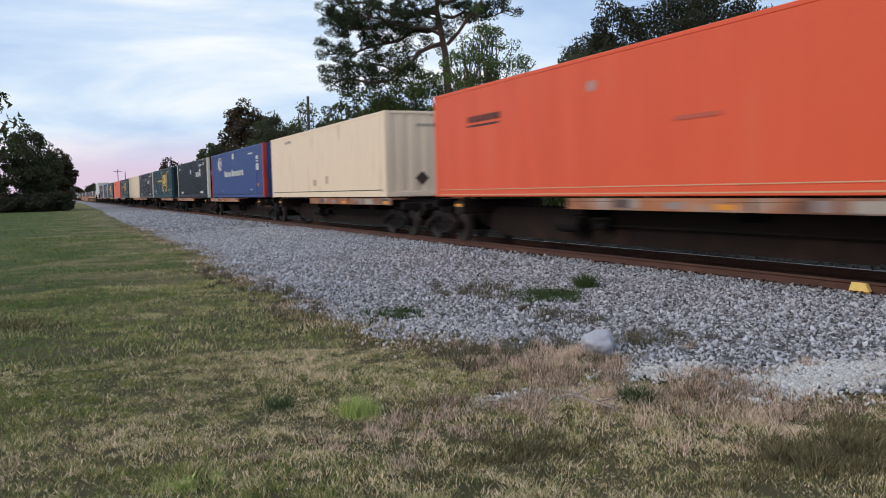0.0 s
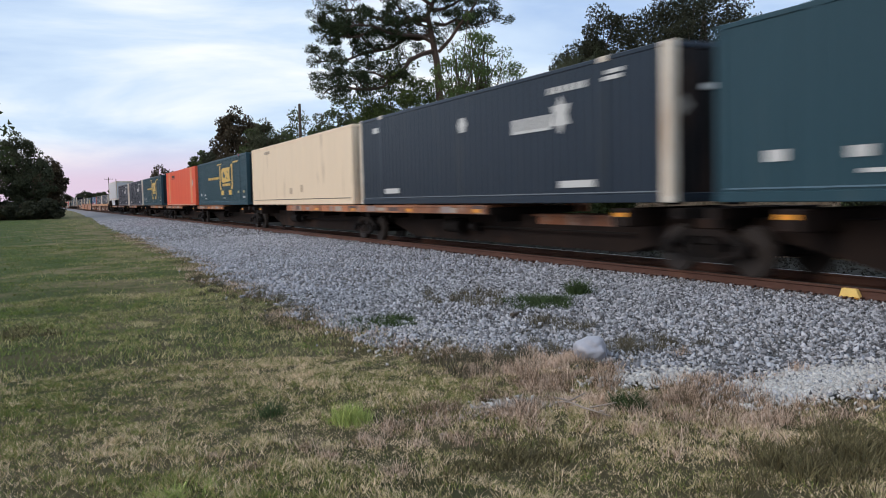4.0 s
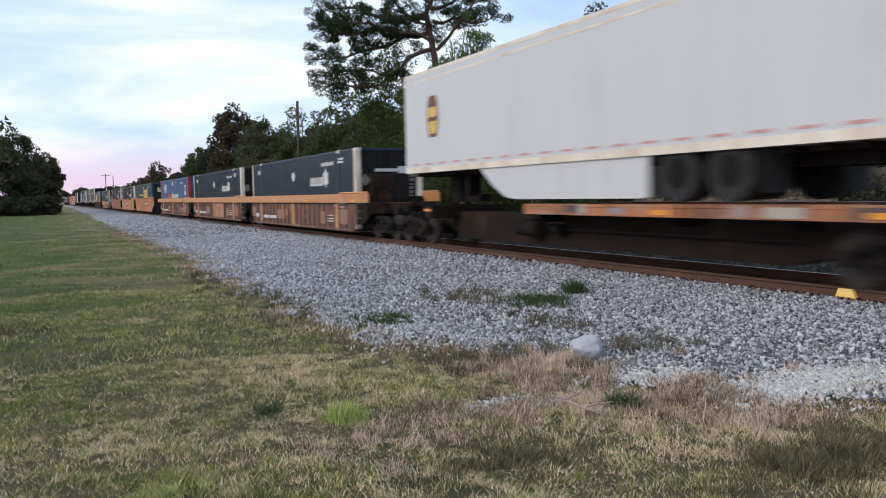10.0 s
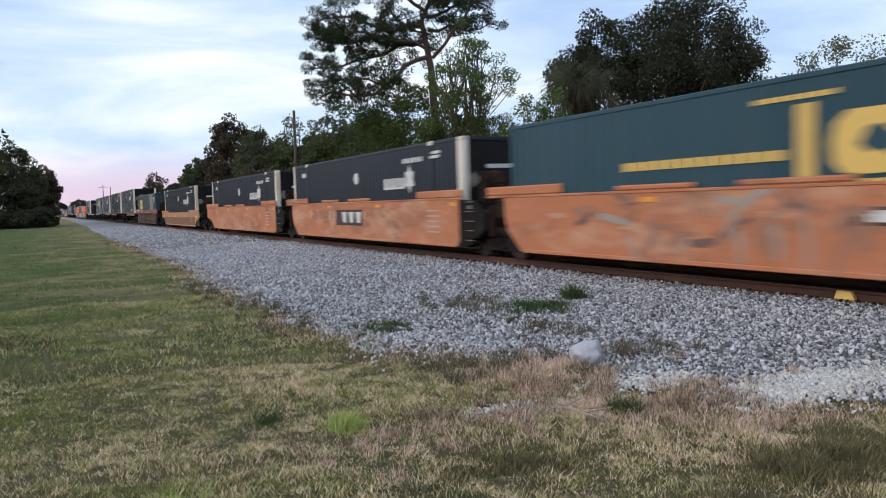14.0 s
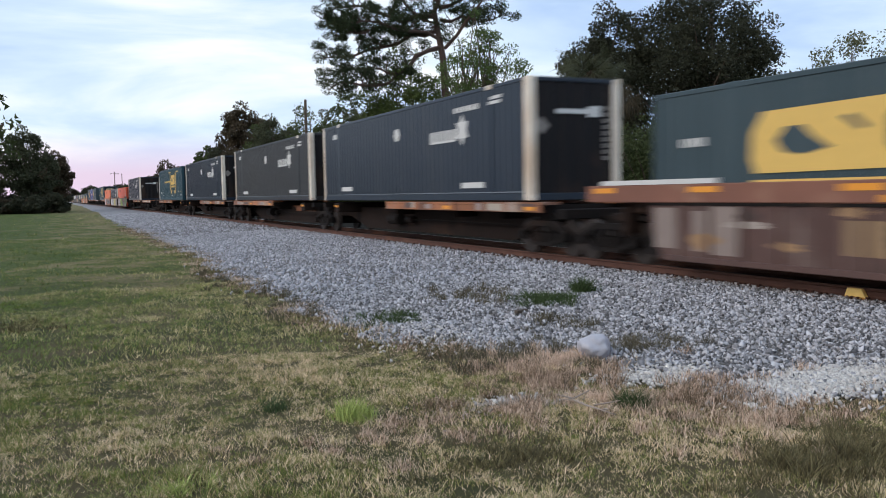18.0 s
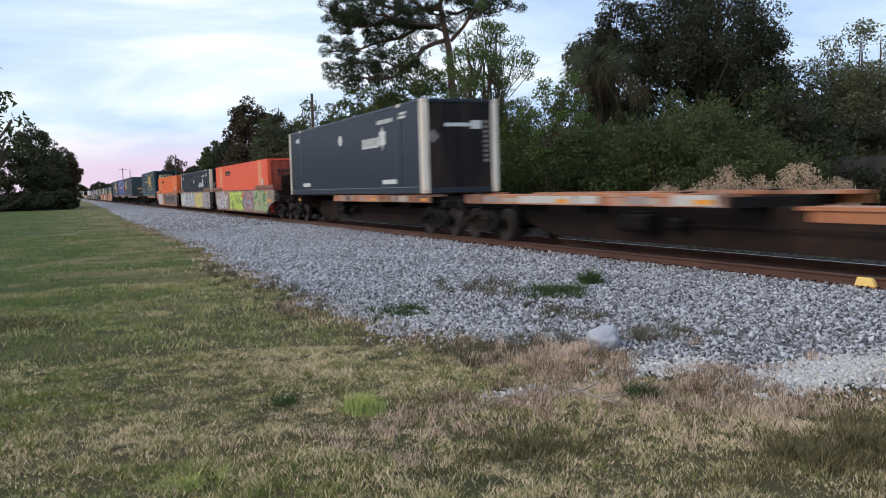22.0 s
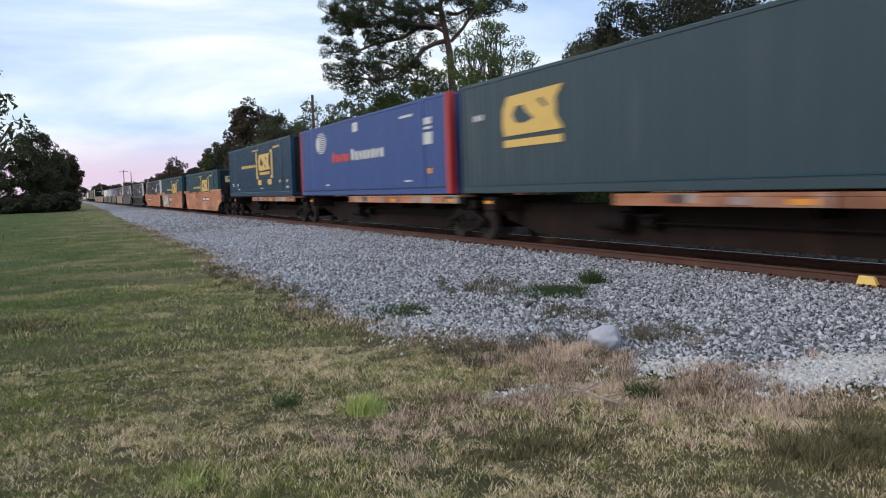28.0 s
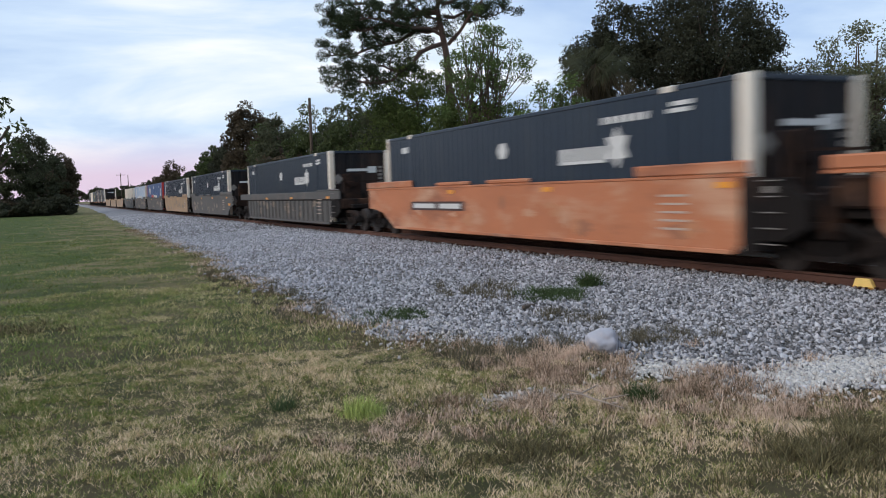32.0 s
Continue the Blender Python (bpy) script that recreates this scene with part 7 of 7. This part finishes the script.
pine(22.0, 46.0)
tree(19.3, 36.8, 11.4, 6.4, 3.5, leaf_light, 21, 84, 74, 0.085, rad=0.62, limbs=74, label="slender open tree with light green leaf clusters", trunk_r=0.11, gaps=0.2, stems=4)
tree(19.9, 47.6, 11.4, 7.0, 2.5, leaf_mid, 20, 90, 110, 0.13, label="creeper-draped tree below the pine", trunk_r=0.12, z_low=2.0, gaps=0.0, stems=2)
tree(20.6, 41.0, 8.8, 5.4, 2.5, leaf_mid, 19, 80, 90, 0.12, label="dense green tree beside the pine", trunk_r=0.12, z_low=1.6, gaps=0.0, stems=2)
tree(18.6, 29.0, 6.9, 3.8, 2.0, leaf_light, 22, 46, 60, 0.10, rad=0.95, limbs=46, label="young sparse tree with light green leaves", trunk_r=0.08, gaps=0.1, stems=2)
fan_palm(21.9, 30.9, 8.0)
tree(28.2, 31.2, 12.5, 10.0, 3.2, leaf_oak, 23, 200, 150, 0.110, label="large dark evergreen oak with dense crown", trunk_r=0.34, stems=4, gaps=0.25)
tree(25.4, 34.6, 11.6, 6.0, 3.0, leaf_oak, 24, 120, 130, 0.110, label="dark evergreen oak beside the palm", trunk_r=0.22, stems=2, gaps=0.2)
tree(35.5, 28.5, 9.9, 8.0, 2.5, leaf_hazy, 25, 80, 110, 0.11, label="tall thin-crowned tree with grey-green leaves", trunk_r=0.16, stems=3, gaps=0.2, limbs=50)
tree(33.0, 33.5, 9.6, 7.0, 1.6, leaf_hazy, 26, 90, 110, 0.12, label="dense green tree behind the board fence", trunk_r=0.2, stems=2)
tree(36.0, 30.5, 8.2, 7.0, 1.2, leaf_mid, 17, 80, 90, 0.13, label="dense low tree behind the board fence", trunk_r=0.15, z_low=0.5, stems=2)
tree(41.0, 32.0, 8.4, 8.0, 1.2, leaf_mid, 18, 80, 90, 0.14, label="dense dark tree behind the board fence", trunk_r=0.15, z_low=0.5, stems=2)
tree(38.0, 23.5, 9.0, 8.0, 1.6, leaf_clump, 27, 90, 110, 0.13, label="dense green tree behind the board fence", trunk_r=0.2, stems=2)
tree(22.2, 105.0, 13.6, 9.5, 2.5, leaf_brown, 28, 150, 90, 0.24, label="dark brownish-green tree by the line", trunk_r=0.3, z_low=1.5)
tree(22.5, 120.0, 10.2, 8.0, 2.5, leaf_oak, 29, 120, 80, 0.24, label="dark green tree by the line", trunk_r=0.3, z_low=1.5)
for k, (tx, ty, th, tw) in enumerate(((22.5, 57, 9.6, 7.5), (22.0, 64, 10.4, 8), (23.5, 70, 10.6, 8), (22.3, 77, 10.9, 8), (21.5, 86, 10.8, 8.5), (23, 96, 11.0, 9))):
    tree(tx, ty, th, tw, 1.6, leaf_bush if k % 2 else leaf_far, 40 + k, 100, 70, 0.20, label="green roadside tree in a dense row", trunk_r=0.2, z_low=0.8)
tree(22.6, 134.0, 10.2, 8.0, 2.0, leaf_bush, 59, 90, 60, 0.30, label="rounded green tree along the line", trunk_r=0.25, z_low=0.8)
tree(22.4, 186.0, 10.0, 11.0, 2.5, leaf_brown, 58, 46, 60, 0.32, label="sparse brownish tree along the line", trunk_r=0.25, gaps=0.1, limbs=40)
for k, (tx, ty, th, tw) in enumerate(((23, 152, 7.4, 8), (23.5, 168, 7.4, 9), (23, 205, 7.6, 9), (22.5, 235, 7.4, 9), (23, 262, 7.0, 9), (24, 300, 7.4, 10), (24, 340, 7.6, 11), (23, 390, 8.0, 12), (22, 440, 8.6, 13), (19.5, 480, 9.6, 14), (3, 640, 12.5, 16), (12, 660, 12.0, 18), (21, 540, 11.0, 18), (30, 560, 11.0, 20), (26, 640, 12.0, 20))):
    tree(tx, ty, th, tw, 2.0, leaf_far if k % 2 else leaf_oak, 60 + k, 60, 40, 0.5, label="distant dark green tree along the line", trunk_r=0.25, z_low=0.4)
# the clump that closes the view down the line on the lawn's side
for k, (tx, ty, th, tw) in enumerate(((-3.0, 131, 12.4, 9.8), (-9.5, 128, 11.6, 11), (0.9, 139, 9.4, 6.2), (-15, 134, 9.5, 10), (-22, 130, 10.5, 11), (-30, 133, 10, 11), (-2.0, 150, 9, 8))):
    tree(tx, ty, th, tw, 1.6, leaf_brown if k in (2,) else leaf_clump if k % 3 else leaf_far, 80 + k, 130, 64, 0.26, label="dense dark tree clump beyond the lawn", trunk_r=0.28, z_low=0.3)
for k in range(12):
    bush(-14 + k * 1.28, 124 + (k * 37 % 5), 4.5, 1.7 + (k * 13 % 4) * 0.4, leaf_brown if k % 3 == 0 else leaf_oak, 120 + k, 45, 0.30, "low dark undergrowth at the edge of the lawn", "undergrowth")
# shrubs and creepers along the far side of the track
rr = random.Random(77)
for k in range(34):
    ty = 18.6 + k * 1.2 + rr.uniform(-0.4, 0.4)
    near_pine = 34 < ty < 50
    hh = rr.uniform(3.4, 4.8) if ty > 22 else rr.uniform(2.6, 3.4)
    if near_pine:
        hh = rr.uniform(4.6, 6.2)
    bush(19.6 + rr.uniform(-0.8, 1.6), ty, 3.2, hh, leaf_mid if (near_pine and k % 2) else leaf_bush, 200 + k, 74, 0.105, "creeper-covered green shrub beside the track")
for k in range(22):
    bush(20.5 + rr.uniform(-0.8, 1.5), 60 + k * 4.3, 5.0, rr.uniform(3.5, 5.5), leaf_bush if k % 3 else leaf_brown, 300 + k, 26, 0.32, "dense green thicket along the track", "thicket")
for k in range(14):
    bush(27 + rr.uniform(-1, 4), 29 + k * 2.2, 4.5, rr.uniform(2.4, 4.4), leaf_bush, 340 + k, 36, 0.20, "dark green shrub behind the first row")


for k in range(8):
    bush(23.6 + 0.3 * k, 33.0 - 1.3 * k, 4.2, rr.uniform(4.4, 5.6), leaf_oak if k % 2 else leaf_bush, 440 + k, 60, 0.15, "tall dark shrub in the shade of the oaks")

for k in range(9):
    bush(34 + k * 1.3 + rr.uniform(-1, 1), 27 + (k * 7 % 10), 4.5, rr.uniform(2.8, 4.2), leaf_bush if k % 2 else leaf_oak, 400 + k, 60, 0.17, "dark green shrub behind the board fence")

for k in range(6):
    bush(27.6 + rr.uniform(-0.3, 0.3), 22.0 + k * 1.3, 2.6, rr.uniform(1.7, 2.1), leaf_brown if k % 2 else leaf_oak, 420 + k, 60, 0.15, "low dark shrub before the board fence")


def plume(x, y, h, w):
    """A rounded, feathery tussock of dry grass: arching blades under a dome of fine pale plumes."""
    root = thing("plume_grass", "feathery rounded tussock of pale dry grass", "grass", "dry tussocks")
    root.location = (x, y, 0)
    n = 900
    a, r = gen.uniform(0, 6.283, n), np.sqrt(gen.uniform(0, 1, n)) * w * 0.42
    hh = h * np.sqrt(np.clip(1.05 - (r / (w * 0.5)) ** 2, 0.1, 1)) * gen.uniform(0.45, 1.0, n)
    part("blades", blades("blades", r * np.cos(a), r * np.sin(a), hh, 0.011 * gen.uniform(0.5, 1.3, n), 0.16, plume_mat, np.zeros(n)), plume_mat, root)
    m = 110
    a, r = gen.uniform(0, 6.283, m), np.sqrt(gen.uniform(0, 1, m)) * w * 0.5
    z = h * np.sqrt(np.clip(1.05 - (r / (w * 0.56)) ** 2, 0.15, 1)) * gen.uniform(0.72, 1.03, m)
    v, f = leaves(np.stack([r * np.cos(a), r * np.sin(a), z], 1), 0.13, 26, 0.022, 4.5, 1.1)
    part("plumes", soup("plumes", v, f, plume_mat), plume_mat, root, "fine pale seed plumes")


for tx, ty, th, tw in ((16.8, 20.3, 1.62, 1.5), (17.0, 19.2, 1.55, 1.0), (16.8, 17.9, 2.02, 1.7), (17.1, 16.9, 1.75, 1.0), (16.8, 15.3, 2.12, 1.5), (17.3, 14.6, 1.8, 1.1)):
    plume(tx, ty, th, tw)

# board fence beyond the shrubs
fence = thing("board_fence", "weathered grey wooden board fence", "fence")
fence_wood = mat("weathered_grey_board", (0.11, 0.105, 0.095), 0.85, 0, 0.3, 3, 40, 0.4, (0.1, 0.09, 0.08), 0.3, (3, 3, 0.4), spread=0.2)
bm = bmesh.new()
box(bm, -0.012, 0.012, -0.068, 0.068, 0.05, 2.55, 0.004)
board_me = mesh_of(bm, "board")
board_me.materials.append(fence_wood)
for k in range(112):
    bd = part("board", board_me, fence_wood, fence)
    bd.location = (29.5 + k * 0.02, 21.0 + k * 0.145, rr.uniform(-0.03, 0.03))
for k in range(6):
    boxes("post", fence_wood, fence, (29.56 + k * 0.38, 29.66 + k * 0.38, 21.0 + k * 2.75, 21.1 + k * 2.75, 0, 2.5))


def pole(x, y, h, arm, label):
    p = thing("utility_pole", label, "pole")
    p.location = (x, y, 0)
    bm = bmesh.new()
    tube(bm, [(0, 0, -0.2), (0, 0, h)], [0.17, 0.11], 10)
    part("pole", bm, bark, p)
    if arm:
        boxes("cross_arm", bark, p, (-1.4, 1.4, -0.06, 0.06, h - 0.7, h - 0.58))
        for k in (-1.2, -0.5, 0.5, 1.2):
            bm = bmesh.new()
            drum(bm, (k, 0, h - 0.5), 0.06, 0.09, 8, "Z")
            part("insulator", bm, paint_mark, p)


pole(19.6, 68.5, 9.8, False, "bare weathered wooden pole among trees")
pole(19.5, 300.0, 10.8, True, "wooden utility pole with cross arm")
pole(21.8, 300.0, 10.2, False, "wooden utility pole with cross arm")

# the sapling at the edge of the lawn
tree(-1.42, 13.6, 4.9, 2.3, 1.0, leaf_bush, 91, 42, 24, 0.065, rad=0.75, limbs=42, label="small oak sapling at the lawn edge", trunk_r=0.06, z_low=0.7, gaps=0.2)

# ---------------------------------------------------------------- small things on the ground
bag_mat = mat("thin_white_plastic", (0.38, 0.38, 0.42), 0.35, 0, 0.12, 12, 40, 0.3)
bag = thing("plastic_bag", "crumpled translucent white plastic bag on the gravel", "bag")
bm = bmesh.new()
bmesh.ops.create_icosphere(bm, subdivisions=4, radius=1.0)
for vtx in bm.verts:
    p = vtx.co
    k = 1 + 0.22 * noise.noise(p * 1.6) + 0.10 * noise.noise(p * 4.5) + 0.05 * noise.noise(p * 11)
    vtx.co = Vector((p.x * 0.180 * k, p.y * 0.165 * k, max(p.z * 0.145 * k, -0.10) + 0.10))
for fc in bm.faces:
    fc.smooth = True
part("pouch", bm, bag_mat, bag)
bm = bmesh.new()
tube(bm, [(0.15, 0.0, 0.07), (0.19, 0.02, 0.05), (0.215, 0.04, 0.03)], [0.05, 0.022, 0.028], 8)
part("knot", bm, bag_mat, bag, "twisted neck of the bag")
bag.location = (5.17, 7.26, float(ground_z(5.17, 7.26)) + 0.01)
bag.rotation_euler = (0, 0, radians(-30))

dry_wood = mat("bleached_dry_wood", (0.29, 0.24, 0.20), 0.85, 0, 0.3, 6, 40, 0.3)
stick = thing("fallen_branch", "bare grey fallen twig lying in the weeds", "branch")
bm = bmesh.new()
tube(bm, [(-0.24, 0.16, 0.02), (-0.1, 0.07, 0.05), (0.02, 0.03, 0.03), (0.12, -0.05, 0.04), (0.3, -0.10, 0.02)], [0.004, 0.008, 0.009, 0.008, 0.004], 6)
part("main_twig", bm, dry_wood, stick)
for a, b in (((-0.1, 0.07, 0.06), (-0.02, 0.22, 0.10)), ((0.1, -0.02, 0.05), (0.3, 0.02, 0.10)), ((0.2, -0.07, 0.045), (0.28, -0.2, 0.08)), ((-0.1, 0.08, 0.055), (-0.22, 0.02, 0.09))):
    bm = bmesh.new()
    tube(bm, [a, tuple((Vector(a) + Vector(b)) / 2), b], [0.008, 0.007, 0.004], 5)
    part("side_twig", bm, dry_wood, stick)
stick.location = (3.67, 5.33, float(ground_z(3.67, 5.33)) + 0.055)
stick.rotation_euler = (0, 0, radians(-55))
for k, (sx, sy, rz_) in enumerate(((6.05, 10.3, 20), (8.6, 5.9, 75))):
    slab = tagged(new("wood_scrap", None), "dark broken piece of tie wood on the ballast", "wood scrap")
    boxes("scrap", tie_wood, slab, (-0.12, 0.12, -0.035, 0.035, 0.0, 0.05), bev=0.01)
    slab.location = (sx, sy, float(ground_z(sx, sy)) + 0.02)
    slab.rotation_euler = (0, 0, radians(rz_))


# ---------------------------------------------------------------- what moves
def motions():
    """The train rolls past at an even speed, towards the camera and out to its right."""
    for ob, y, z in TRAIN:
        walk(ob, [(0.0, pose(TRACK_X, y, z)), (32.0, pose(TRACK_X, y - SPEED * 32.0, z))])


motions()
